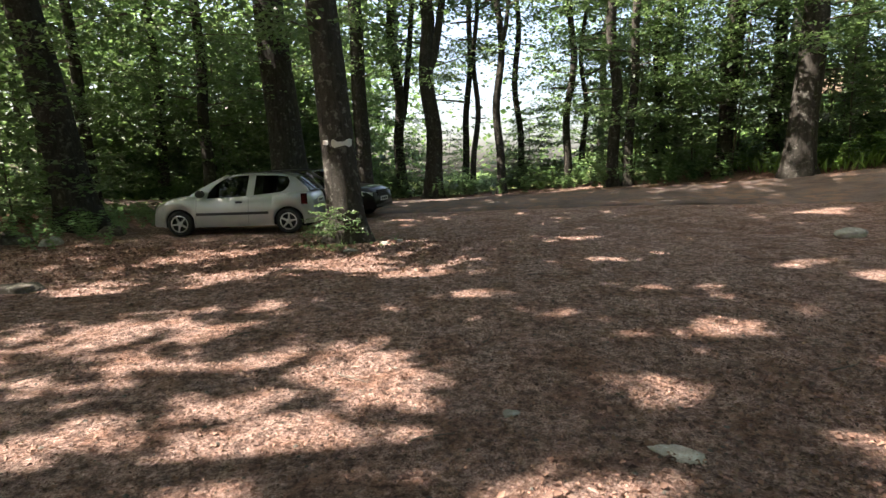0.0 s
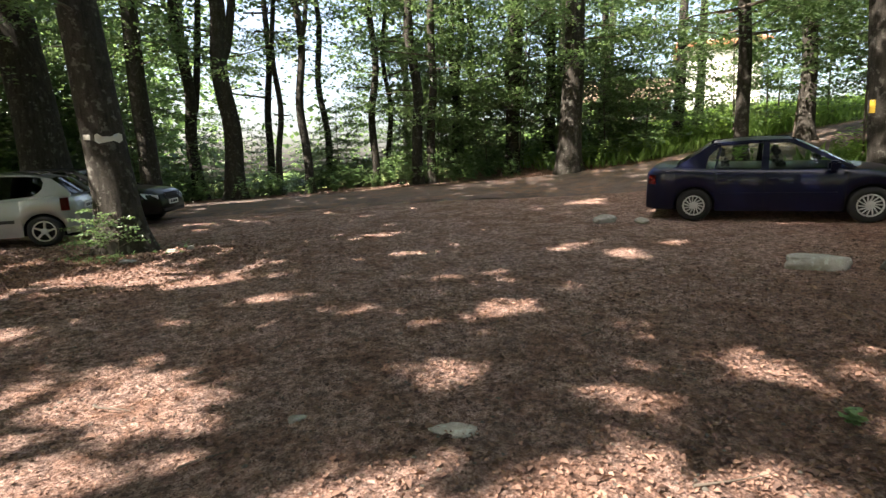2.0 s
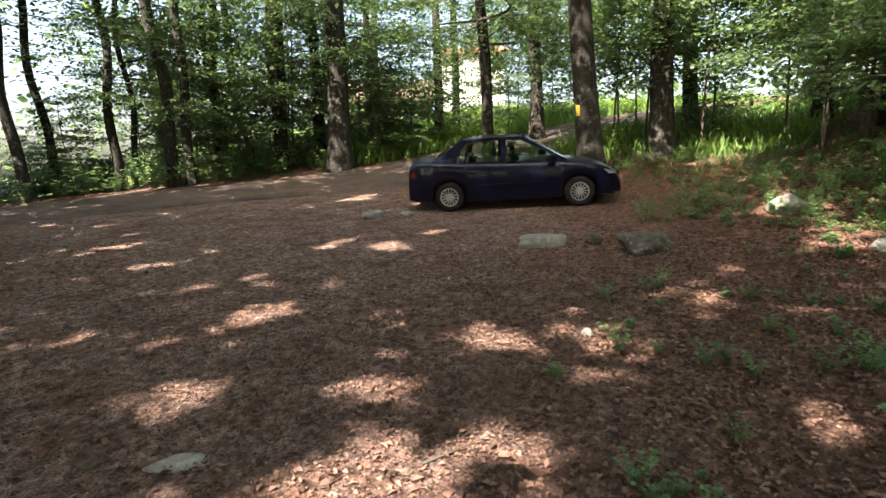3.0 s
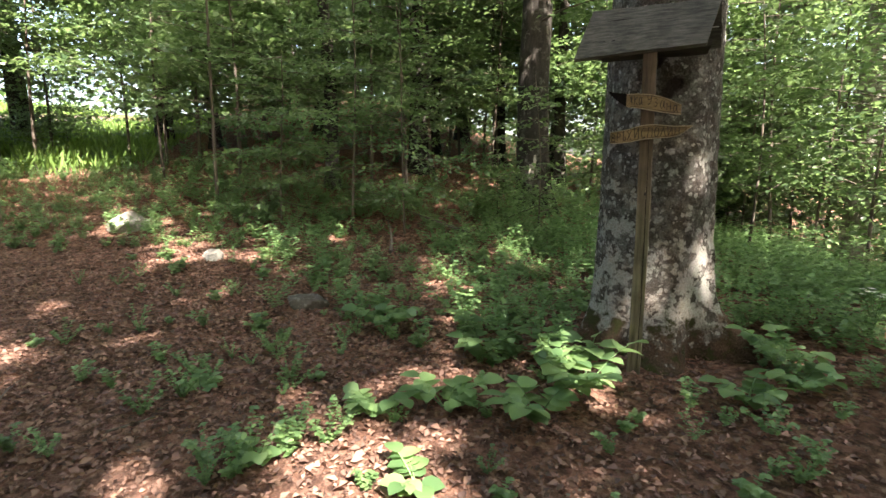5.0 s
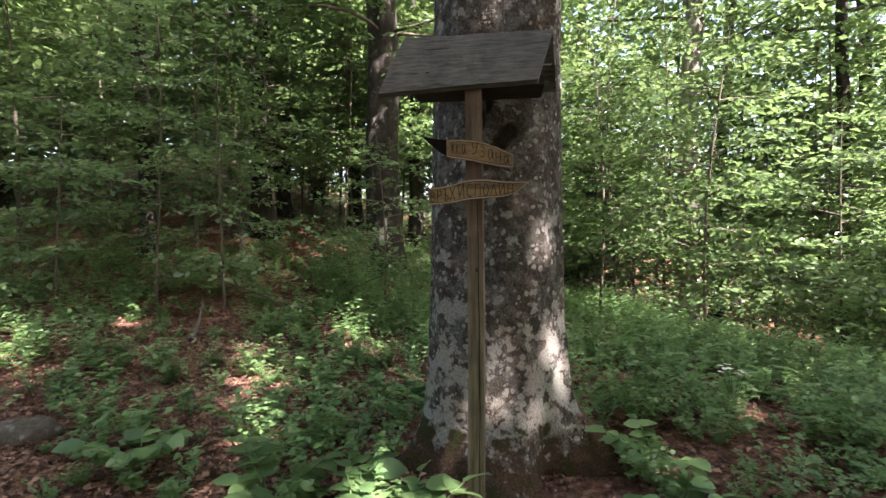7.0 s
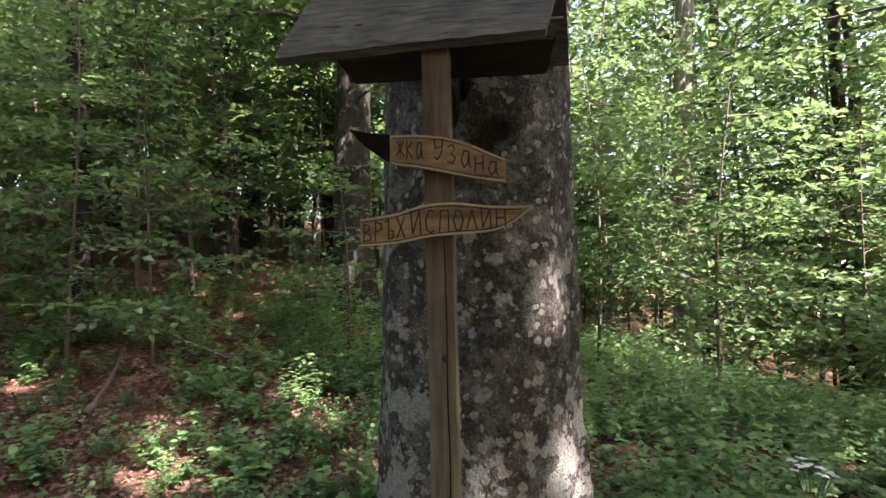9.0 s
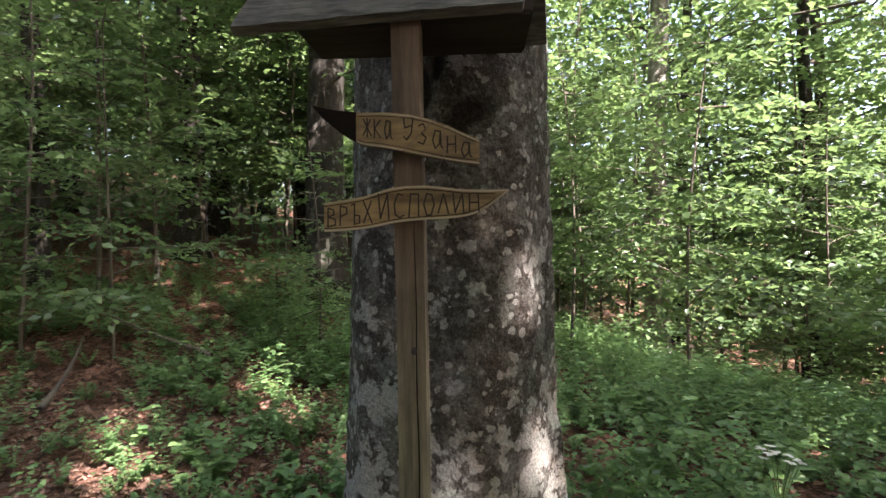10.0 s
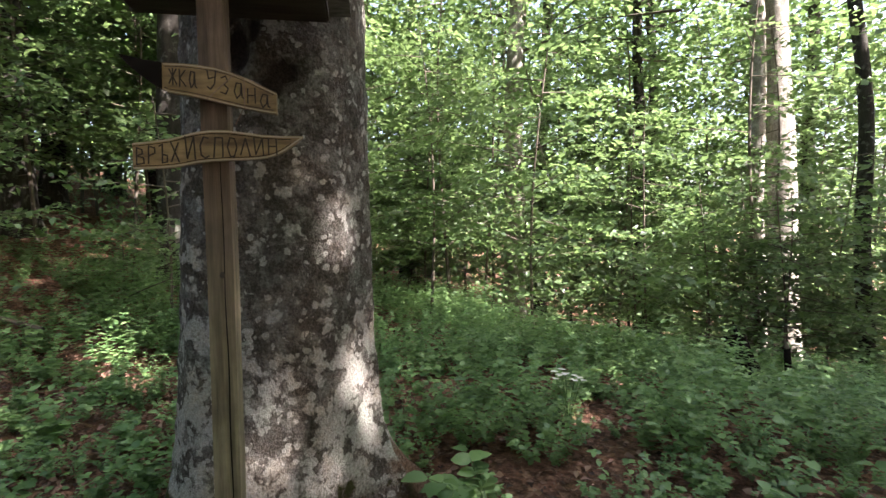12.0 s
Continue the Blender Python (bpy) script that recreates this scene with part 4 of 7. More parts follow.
sow(7, 11, 18, 17, 22, (5, 7), 0.8, 1.0, off_road)
for (x, y, k, s) in ((12.8, 16.3, 5, 1.0), (14.9, 16.6, 5, 1.1), (13.6, 18.5, 6, 0.9), (22.5, 17.4, 6, 1.0), (24.8, 16.2, 6, 0.9), (26.0, 19.5, 6, 1.0), (19.5, 20.5, 6, 0.8), (18.6, 13.3, 9, 0.9), (16.9, 8.6, 9, 0.85), (16.4, 5.6, 9, 0.9), (20.0, 9.3, 9, 0.95), (21.6, 14.6, 9, 1.0), (18.4, 15.6, 5, 1.0), (17.3, 7.7, 9, 0.95), (19.3, 6.3, 9, 1.0), (21.8, 10.9, 9, 1.05), (15.3, 9.0, 9, 0.8)):
    sapling(x, y, k, s, 50 * x)


def far_woods():
    """The wood beyond, too far to tell leaf from leaf."""
    rg = np.random.RandomState(5)
    n = 80000
    a = rg.rand(n) * 2 * np.pi
    d = 31 + 30 * rg.rand(n) ** 0.8
    x, y = 2 + d * np.sin(a), 2 + d * np.cos(a)
    deg = np.degrees(a)
    gap = ((deg < 8.5) | (deg > 358)) | ((deg > 42) & (deg < 57))
    low = rg.rand(n) ** 1.1 * 20
    keep = np.where(gap, ((low < 6) | ((rg.rand(n) < 0.22) & (low < 16))) & ((deg < 20) | (deg > 340)), ~(((deg > 12) & (deg < 42)) | ((deg > 57) & (deg < 80))) | (rg.rand(n) < np.where(deg < 50, 0.12, 0.35)))
    x, y, low, d = x[keep], y[keep], low[keep], d[keep]
    lump = np.sin(x * 0.7) * np.sin(y * 0.8 + 1) + np.sin(x * 0.31 + low * 0.6) * np.sin(y * 0.37 - low * 0.4)
    ok = lump + rg.normal(0, 0.5, len(x)) > -0.45
    x, y, low = x[ok], y[ok], low[ok]
    # a last, coarser belt behind
    n = 26000
    a2, d2 = rg.rand(n) * 2 * np.pi, 58 + 22 * rg.rand(n)
    g2 = np.degrees(a2)
    ok = ~(((g2 < 11) | (g2 > 358)) | ((g2 > 38) & (g2 < 60))) & (((g2 < 11) | (g2 > 40)) | (rg.rand(len(g2)) < 0.12))
    a2, d2 = a2[ok], d2[ok]
    x2, y2, low2 = 2 + d2 * np.sin(a2), 2 + d2 * np.cos(a2), 22 * rg.rand(len(a2))
    # a nearer, lower thicket, but for the light gap straight over the road
    n = 44000
    pick = rg.rand(n)
    a3 = np.radians(np.where(pick < 0.42, 296 + 55 * rg.rand(n), np.where(pick < 0.46, 13 + 24 * rg.rand(n), 80 + 150 * rg.rand(n))))
    d3 = 26 + 16 * rg.rand(n)
    x3, y3, low3 = 2 + d3 * np.sin(a3), 2 + d3 * np.cos(a3), np.where(np.degrees(a3) > 250, 11, np.where(np.degrees(a3) > 110, 22, np.where(np.degrees(a3) > 60, 13, 5))) * rg.rand(n) ** 1.3
    # a thicket close behind the sign tree
    n = 90000
    a4, d4 = np.radians(81 + 97 * rg.rand(n)), 17 + 12 * rg.rand(n)
    x4, y4, low4 = 2 + d4 * np.sin(a4), 2 + d4 * np.cos(a4), np.where(rg.rand(n) < 0.12, 0.3, np.where(a4 > 2.3, 1.0, 2.2)) + np.where(a4 > 2.3, 17, 12) * rg.rand(n) ** 0.9
    ok = np.sin(x4 * 1.3 + 0.9 * low4) * np.sin(y4 * 1.1 - 1.2 * low4) + rg.normal(0, 0.35, n) > -0.25
    # a dark thicket behind the silver car
    n = 15000
    a5, d5 = np.radians(319 + 27 * rg.rand(n)), 19 + 9 * rg.rand(n)
    x5, y5, low5 = 2 + d5 * np.sin(a5), 2 + d5 * np.cos(a5), 1.8 + 16 * rg.rand(n) ** 0.85
    small = len(x) + len(x3)
    x, y, low = np.concatenate([x, x3, x4[ok], x5]), np.concatenate([y, y3, y4[ok], y5]), np.concatenate([low, low3, low4[ok], low5])
    near = len(x)
    x, y, low = np.concatenate([x, x2]), np.concatenate([y, y2]), np.concatenate([low, low2])
    P = np.stack([x, y, gz(x, y) + low], -1)
    D = rg.normal(0, 1, P.shape) * np.array([1, 1, 0.35])
    U = np.array([0, 0, 1.0]) + rg.normal(0, 0.5, P.shape)
    v, f = leaf_np(P, D, U, np.where(np.arange(len(P)) < small, 0.36, np.where(np.arange(len(P)) < near, 0.16, 0.8)) * (1 + 0.7 * rg.rand(len(P))), 0.7)
    solo("far_woods", mesh_np("far_woods", v, f, M_LEAF_FAR), label="dense green beech wood in the distance", category="woods", kind="stuff")


far_woods()

# ---------------------------------------------------------------- the sign tree and the signpost
def main_tree():
    cx, cy, r0, h = 4.16, -2.74, 0.352, 15.0
    z0 = float(gz(cx, cy))
    sides, rows = 180, 310
    zs = np.concatenate([np.linspace(-0.35, 3.2, rows - 24), np.linspace(3.3, h, 24)])
    th = np.linspace(0, 2 * np.pi, sides, endpoint=False)
    TH, Z = np.meshgrid(th, zs)
    rg = np.random.RandomState(9)
    taper = r0 * (1.0 + 0.02 * np.clip(1.3 - Z, 0, 3) - 0.02 * np.clip(Z - 1.3, 0, 20))
    flare = 0.58 * np.exp(-np.maximum(Z, -0.2) / 0.16) * (0.55 + 0.45 * np.sin(5 * TH + 0.8) + 0.25 * np.sin(3 * TH + 2.0)) * r0
    R = taper + np.maximum(flare, -0.02) * np.clip((1.2 - Z) / 1.2, 0, 1) + 0.07 * r0 * np.exp(-np.maximum(Z, 0) / 0.55)
    R += 0.012 * np.sin(2 * TH + 0.5 * Z) + 0.008 * np.sin(5 * TH - 1.2 * Z + 1) + 0.004 * np.sin(11 * TH + 3 * Z)
    # rough plates of bark and small pits
    co = np.stack([np.cos(TH) * 0.385, np.sin(TH) * 0.385, Z], -1).reshape(-1, 3)
    nz = np.array([noise.noise(Vector((c[0] * 14, c[1] * 14, c[2] * 9))) + 0.6 * noise.noise(Vector((c[0] * 33, c[1] * 33, c[2] * 22))) for c in co]).reshape(TH.shape)
    R += 0.008 * nz * (Z < 3.25)
    # a buttress root, a raised seam with a crack beside it, and two wounds where the bark has come off
    def bulge(az, z, wa, wz, height, edge=2):
        d = (np.angle(np.exp(1j * (TH - az))) * 0.385 / wa) ** 2 + ((Z - z) / wz) ** 2
        return height * np.exp(-(d ** edge))
    R += bulge(radians(231), -0.02, 0.13, 0.26, 0.16, 1) + bulge(radians(160), -0.05, 0.12, 0.16, 0.08, 1)
    R += bulge(radians(219), 0.46, 0.022, 0.32, 0.022) - bulge(radians(223.5), 0.44, 0.012, 0.30, 0.03)
    jag = 0.35 * nz
    wound = np.zeros_like(R)
    for az, z, wa, wz in ((153.6, 1.735, 0.058, 0.045), (147.0, 1.69, 0.05, 0.04), (137.5, 1.87, 0.022, 0.045), (128.0, 1.80, 0.05, 0.08)):
        d = np.hypot(np.angle(np.exp(1j * (TH - radians(az)))) * 0.385 / wa, (Z - z) / wz) + jag
        wound = np.maximum(wound, 1 / (1 + np.exp(np.clip((d - 1) * 14, -30, 30))))
    R -= 0.022 * wound
    bare = np.clip(bulge(radians(234), 0.0, 0.16, 0.30, 1.6, 1) + 0.5 * nz - 0.55, 0, 1) * (Z < 0.5)
    lean = 0.035
    V = np.stack([cx + R * np.cos(TH) + 0.0 * Z, cy + R * np.sin(TH) - lean * 0.3 * Z, z0 + Z], -1).reshape(-1, 3)
    i = np.arange(len(zs) - 1)[:, None] * sides
    j = np.arange(sides)[None, :]
    f = np.stack([i + j, i + (j + 1) % sides, i + sides + (j + 1) % sides, i + sides + j], -1).reshape(-1, 4)
    root = thing("old_beech_tree", Matrix.Translation((cx, cy, z0)), "old beech with lichen-blotched grey bark behind the signpost", "tree")
    V = V - np.array([cx, cy, z0])
    me = mesh_np("trunk", V, f, M_BARK_MAIN, True)
    me.attributes.new("wound", "FLOAT", "POINT").data.foreach_set("value", wound.astype(np.float32).ravel())
    me.attributes.new("bare", "FLOAT", "POINT").data.foreach_set("value", np.clip(bare * 3, 0, 1).astype(np.float32).ravel())
    child("trunk", me, root, "grey bark blotched with pale lichen")
    m = Matrix.Translation((0, 0, 0.5)) @ Matrix.Rotation(1.0, 4, "Z")
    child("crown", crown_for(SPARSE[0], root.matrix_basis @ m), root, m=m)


main_tree()

# the signpost faces the way that the path comes from: u runs along the planks, n out of their face
SIGN = Matrix.Translation((3.705, -2.305, float(gz(3.705, -2.305)))) @ Matrix(((-0.629, 0.777, 0, 0), (-0.777, -0.629, 0, 0), (0, 0, 1, 0), (0, 0, 0, 1)))
# local axes: x along the planks to the right of a reader, y away from the reader, z up


# carved capitals and small letters as strokes in a box of width 1 and height 1
STROKES = {
    "В": [[(0, 0), (0.05, 1), (0.6, 0.9), (0.65, 0.65), (0.05, 0.52), (0.75, 0.4), (0.8, 0.1), (0, 0)]],
    "Р": [[(0.05, 0), (0.1, 1), (0.75, 0.9), (0.75, 0.6), (0.1, 0.45)]],
    "Ъ": [[(0, 0.9), (0.35, 1), (0.3, 0), (0.85, 0.05), (0.85, 0.4), (0.32, 0.45)]],
    "Х": [[(0.05, 0), (0.85, 1)], [(0.05, 1), (0.9, 0)]],
    "И": [[(0, 1), (0.15, 0.02), (0.75, 1), (0.85, 0)]],
    "С": [[(0.8, 0.95), (0.4, 1), (0.08, 0.6), (0.15, 0.15), (0.5, 0), (0.85, 0.1)]],
    "П": [[(0.05, 0), (0.2, 1), (0.85, 0.98), (0.85, 0)]],
    "О": [[(0.3, 0), (0.05, 0.5), (0.3, 1), (0.7, 0.95), (0.9, 0.5), (0.65, 0.02), (0.3, 0)]],
    "Л": [[(0, 0.05), (0.45, 1), (0.85, 0)]],
    "Н": [[(0.1, 1), (0.1, 0)], [(0.8, 1), (0.85, 0)], [(0.1, 0.5), (0.82, 0.5)]],
    "ж": [[(0, 0.1), (0.9, 0.95)], [(0.05, 0.95), (0.95, 0.05)], [(0.47, 1), (0.47, 0)]],
    "к": [[(0.1, 1), (0.1, 0)], [(0.8, 0.95), (0.12, 0.5), (0.85, 0)]],
    "а": [[(0.75, 0.9), (0.3, 0.95), (0.08, 0.45), (0.3, 0), (0.65, 0.25), (0.75, 0.9), (0.8, 0.1), (0.98, 0.0)]],
    "у": [[(0.05, 1), (0.15, 0.55), (0.75, 0.65)], [(0.85, 1), (0.7, 0.3), (0.3, 0), (0.05, 0.15)]],
    "з": [[(0.1, 0.9), (0.5, 1), (0.7, 0.75), (0.35, 0.55), (0.75, 0.3), (0.5, 0), (0.05, 0.1)]],
    "н": [[(0.12, 0.95), (0.1, 0)], [(0.8, 1), (0.82, 0)], [(0.1, 0.5), (0.82, 0.5)]],
}


def carved(bm, body, x0, x1, z0, z1, h0, h1, y, pen):
    """Letters spread from x0 to x1 on a slanting line, h0 to h1 high, drawn with a pen of that width."""
    n = len(body)
    w = (x1 - x0) / n
    for i, ch in enumerate(body):
        u = i / max(1, n - 1)
        zb, h = z0 + (z1 - z0) * u, h0 + (h1 - h0) * u
        for line in STROKES[ch]:
            pts = [Vector((x0 + w * (i + 0.08 + 0.82 * a), 0, zb + h * b)) for a, b in line]
            for p, q in zip(pts, pts[1:]):
                d = (q - p).normalized()
                s = Vector((-d.z, 0, d.x)) * pen
                e = d * pen * 0.7
                prism(bm, [p - e + s, p - e - s, q + e - s, q + e + s], (0, -0.0012, 0))


def post_material():
    """Split-log wood greened by algae; its top is painted darker and browner for the little roof's shade."""
    m = wood_material("weathered_post", (0.066, 0.056, 0.035), (0.210, 0.182, 0.115), (16, 16, 0.9))
    nt = m.node_tree
    b = nt.nodes["Principled BSDF"]
    col = b.inputs["Base Color"].links[0].from_socket
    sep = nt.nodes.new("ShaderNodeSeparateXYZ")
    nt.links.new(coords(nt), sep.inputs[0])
    # the roof's shade as a tint that grows from 0.85 to 1.35 m up
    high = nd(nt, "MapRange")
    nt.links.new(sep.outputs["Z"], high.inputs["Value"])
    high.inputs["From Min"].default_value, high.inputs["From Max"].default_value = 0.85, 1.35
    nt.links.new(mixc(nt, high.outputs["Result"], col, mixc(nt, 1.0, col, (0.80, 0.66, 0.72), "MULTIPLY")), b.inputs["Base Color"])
    return m


M_POST = post_material()
M_PLANK = wood_material("varnished_plank", (0.085, 0.053, 0.024), (0.30, 0.205, 0.092), (1.6, 11, 11), 0.55)
M_PLANK_EDGE = plain("pale_plank_edge", (0.34, 0.28, 0.19), 0.8, 0, 0.2, 40)
M_ROOF = wood_material("old_roof_board", (0.026, 0.025, 0.020), (0.125, 0.118, 0.096), (3.5, 26, 26), 0.92)
M_LETTER = plain("brown_burnt_letter", (0.026, 0.016, 0.009), 0.9)
M_DARKWOOD = wood_material("dark_wood", (0.020, 0.016, 0.013), (0.055, 0.045, 0.036), (1.2, 12, 12))
M_BURN = plain("burnt_letter", (0.009, 0.007, 0.006), 0.95)
M_BURN.node_tree.nodes["Principled BSDF"].inputs["Specular IOR Level"].default_value = 0.05
M_WIRE = plain("rusty_wire", (0.20, 0.13, 0.09), 0.5, 0.7)
M_NAIL = plain("bright_nail", (0.6, 0.6, 0.6), 0.35, 0.9)


def curved_plank(bm, x0, x1, top, bottom, y, thick, n=28):
    us = np.linspace(0, 1, n)
    rows = []
    for u in us:
        x = x0 + (x1 - x0) * u
        rows.append([bm.verts.new((x, y, top(u))), bm.verts.new((x, y, bottom(u))), bm.verts.new((x, y + thick, bottom(u))), bm.verts.new((x, y + thick, top(u)))])
    for a, b in zip(rows, rows[1:]):
        for k in range(4):
            bm.faces.new((a[k], a[(k + 1) % 4], b[(k + 1) % 4], b[k]))
    bm.faces.new(rows[0])
    bm.faces.new(list(reversed(rows[-1])))
    return bm


def edge_line(bm, x0, x1, fn, y, w=0.004):
    us = np.linspace(0.0, 1.0, 28)
    for a, b in zip(us, us[1:]):
        xa, xb = x0 + (x1 - x0) * a, x0 + (x1 - x0) * b
        vs = [bm.verts.new((xa, y, fn(a))), bm.verts.new((xb, y, fn(b))), bm.verts.new((xb, y, fn(b) + w)), bm.verts.new((xa, y, fn(a) + w))]
        bm.faces.new(vs)


def signpost():
    root = thing("signpost", SIGN, "weathered wooden trail signpost with a little roof and two carved planks", "signpost")
    # post: split log, slightly tapering, with a long crack and a knot
    bm = bmesh.new()
    rings = []
    for k in range(30):
        z = -0.25 + (1.876 + 0.25) * k / 29
        w = 0.040 - 0.003 * k / 29
        ring = []
        for a in range(16):
            t = 2 * math.pi * a / 16
            q = 1.0 / max(abs(math.cos(t)), abs(math.sin(t))) ** 0.72
            wob = 1 + 0.02 * math.sin(3.1 * z + a) + 0.012 * math.sin(9 * z + 2 * a)
            crack = 0.86 if a == 13 and z < 1.4 else 1.0
            ring.append(bm.verts.new((w * q * math.cos(t) * wob * crack + 0.006 * math.sin(2 * z), w * q * math.sin(t) * wob * crack, z)))
        rings.append(ring)
    for a, b in zip(rings, rings[1:]):
        for k in range(16):
            bm.faces.new((a[k], a[(k + 1) % 16], b[(k + 1) % 16], b[k]))
    bm.faces.new(rings[-1])
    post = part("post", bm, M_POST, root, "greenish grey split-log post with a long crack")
    # a long drying crack that wanders down the face
    bm = bmesh.new()
    zs = np.linspace(0.04, 1.40, 40)
    xs = 0.019 + 0.003 * np.sin(3.1 * zs) + 0.0012 * np.sin(17 * zs)
    ws = 0.0016 * np.sin(np.pi * np.linspace(0.03, 0.97, 40)) ** 0.5 + 0.0004
    row = [(bm.verts.new((x - w, -0.0445, z)), bm.verts.new((x + w, -0.0445, z))) for x, w, z in zip(xs, ws, zs)]
    for a, b in zip(row, row[1:]):
        bm.faces.new((a[0], a[1], b[1], b[0]))
    part("crack", bm, M_BURN, post)
    bm = bmesh.new()
    bmesh.ops.create_uvsphere(bm, u_segments=10, v_segments=6, radius=0.008, matrix=Matrix.Translation((0.012, -0.043, 1.09)) @ Matrix.Diagonal((1, 0.5, 1.2, 1)))
    part("knot", bm, M_DARKWOOD, post, smooth=True)
    # roof: two boards that meet in a ridge over the back of the post
    front, ridge, back = ((-0.41, 0.272), -0.055, 1.840, 0.034), ((-0.335, 0.345), 0.138, 2.142, 0.0), ((-0.315, 0.370), 0.268, 1.898, 0.022)
    th = 0.026
    for nm, eave, sgn, lab in (("front_roof_board", front, -1, "grey cracked roof board"), ("back_roof_board", back, 1, "")):
        bm = bmesh.new()
        n, m = 18, 5
        rgb = np.random.RandomState(3 if sgn < 0 else 4)
        dy, dz = ridge[1] - eave[1], ridge[2] - eave[2]
        ln = math.hypot(dy, dz)
        ny, nzv = sgn * dz / ln, abs(dy) / ln
        rows = []
        for k in range(n + 1):
            u = k / n
            wob = eave[3] * u + 0.004 * math.sin(3 * u + 0.5) + rgb.normal(0, 0.0008)
            lo, hi = [], []
            for q in range(m + 1):
                v = q / m
                x = (eave[0][0] + (ridge[0][0] - eave[0][0]) * v) * (1 - u) + (eave[0][1] + (ridge[0][1] - eave[0][1]) * v) * u
                y, z = eave[1] + dy * v, eave[2] + dz * v + wob * (1 - v)
                bow = 0.006 * math.sin(math.pi * v) + rgb.normal(0, 0.0012)
                lo.append(bm.verts.new((x, y, z)))
                hi.append(bm.verts.new((x, y + ny * (th + bow), z + nzv * (th + bow))))
            rows.append(lo + list(reversed(hi)))
        w = len(rows[0])
        for a, b in zip(rows, rows[1:]):
            for k in range(w):
                bm.faces.new((a[k], a[(k + 1) % w], b[(k + 1) % w], b[k]))
        for ring in (rows[0], list(reversed(rows[-1]))):
            for k in range(m):
                bm.faces.new((ring[k], ring[k + 1], ring[w - 2 - k], ring[w - 1 - k]))
        rb = part(nm, bm, M_ROOF, root, lab)
        if sgn < 0:
            bm = bmesh.new()
            for (u0, u1, v) in ((0.33, 0.92, 0.50), (0.12, 0.4, 0.72), (0.55, 0.97, 0.24), (0.05, 0.5, 0.30)):
                pr = []
                for uu, dv in ((u0, 0.0), ((u0 + u1) / 2, 0.016), (u1, 0.008), ((u0 + u1) / 2, -0.006)):
                    x = (eave[0][0] + (ridge[0][0] - eave[0][0]) * v) * (1 - uu) + (eave[0][1] + (ridge[0][1] - eave[0][1]) * v) * uu
                    pr.append(bm.verts.new((x, eave[1] + dy * (v + dv) + ny * (th + 0.009), eave[2] + dz * (v + dv) + nzv * (th + 0.009))))
                bm.faces.new(pr)
            part("crack", bm, M_BURN, rb)
    bm = bmesh.new()
    box(bm, -0.285, 0.30, -0.036, 0.225, 1.880, 1.915, 0.006)
    part("roof_beam", bm, M_DARKWOOD, root, "dark beam under the roof boards")
    bm = bmesh.new()
    prism(bm, [(0.262, 0.0, 1.918), (0.262, 0.23, 1.928), (0.262, 0.13, 2.105)], (0.022, 0, 0))
    gable = part("gable_board", bm, M_DARKWOOD, root)
    bm = bmesh.new()
    bmesh.ops.create_cone(bm, cap_ends=True, segments=8, radius1=0.003, radius2=0.003, depth=0.06, matrix=Matrix.Translation((0.31, 0.14, 2.01)) @ Matrix.Rotation(radians(90), 4, "Y"))
    part("nail", bm, M_NAIL, gable)
    # lower plank: a wavy blade with its point to the right
    X0, X1 = -0.192, 0.236
    top2 = lambda u: float(np.interp(u, (0, 0.1, 0.22, 0.30, 0.36, 0.45, 0.55, 0.65, 0.75, 0.88, 1), (1.442, 1.447, 1.455, 1.465, 1.473, 1.478, 1.4785, 1.474, 1.468, 1.466, 1.467)))
    bot2 = lambda u: float(np.interp(u, (0, 0.1, 0.22, 0.30, 0.36, 0.45, 0.57, 0.68, 0.77, 0.83, 0.89, 0.95, 1), (1.375, 1.376, 1.380, 1.386, 1.392, 1.397, 1.400, 1.402, 1.406, 1.413, 1.427, 1.446, 1.4645)))
    yp = -0.072
    bm = bmesh.new()
    curved_plank(bm, X0, X1, top2, lambda u: min(bot2(u), top2(u) - 0.002), yp, 0.022)
    p2 = part("lower_plank", bm, M_PLANK, root, "carved brown plank pointing to a peak")
    bm = bmesh.new()
    edge_line(bm, X0, X1, lambda u: top2(u) - 0.005, yp - 0.0015)
    part("pale_rim", bm, M_PLANK_EDGE, p2)
    bm = bmesh.new()
    edge_line(bm, X0, X1, lambda u: min(bot2(u), top2(u) - 0.006), yp - 0.0015)
    part("pale_rim", bm, M_PLANK_EDGE, p2)
    bm = bmesh.new()
    carved(bm, "ВРЪХ", -0.185, -0.074, 1.386, 1.394, 0.043, 0.050, 0, 0.0017)
    part("lettering", bm, M_LETTER, p2, m=Matrix.Translation((0, yp - 0.001, 0)))
    bm = bmesh.new()
    carved(bm, "ИСПОЛИН", -0.066, 0.176, 1.402, 1.417, 0.058, 0.041, 0, 0.0018)
    part("lettering", bm, M_LETTER, p2, m=Matrix.Translation((0, yp - 0.001, 0)))
    for fn in (lambda u: top2(u) - 0.010, lambda u: min(bot2(u) + 0.006, top2(u) - 0.012)):
        bm = bmesh.new()
        edge_line(bm, X0 + 0.002, X1 - 0.03, lambda u: fn(0.005 + 0.925 * u), yp - 0.0016, 0.002)
        part("burnt_line", bm, M_BURN, p2)
    # upper plank: point to the left, tilted down to the right
    top1 = lambda u: float(np.interp(u, (0, 0.12, 0.27, 0.40, 0.5, 0.6, 0.7, 0.81, 0.9, 1), (1.666, 1.655, 1.648, 1.648, 1.645, 1.640, 1.630, 1.614, 1.597, 1.580)))
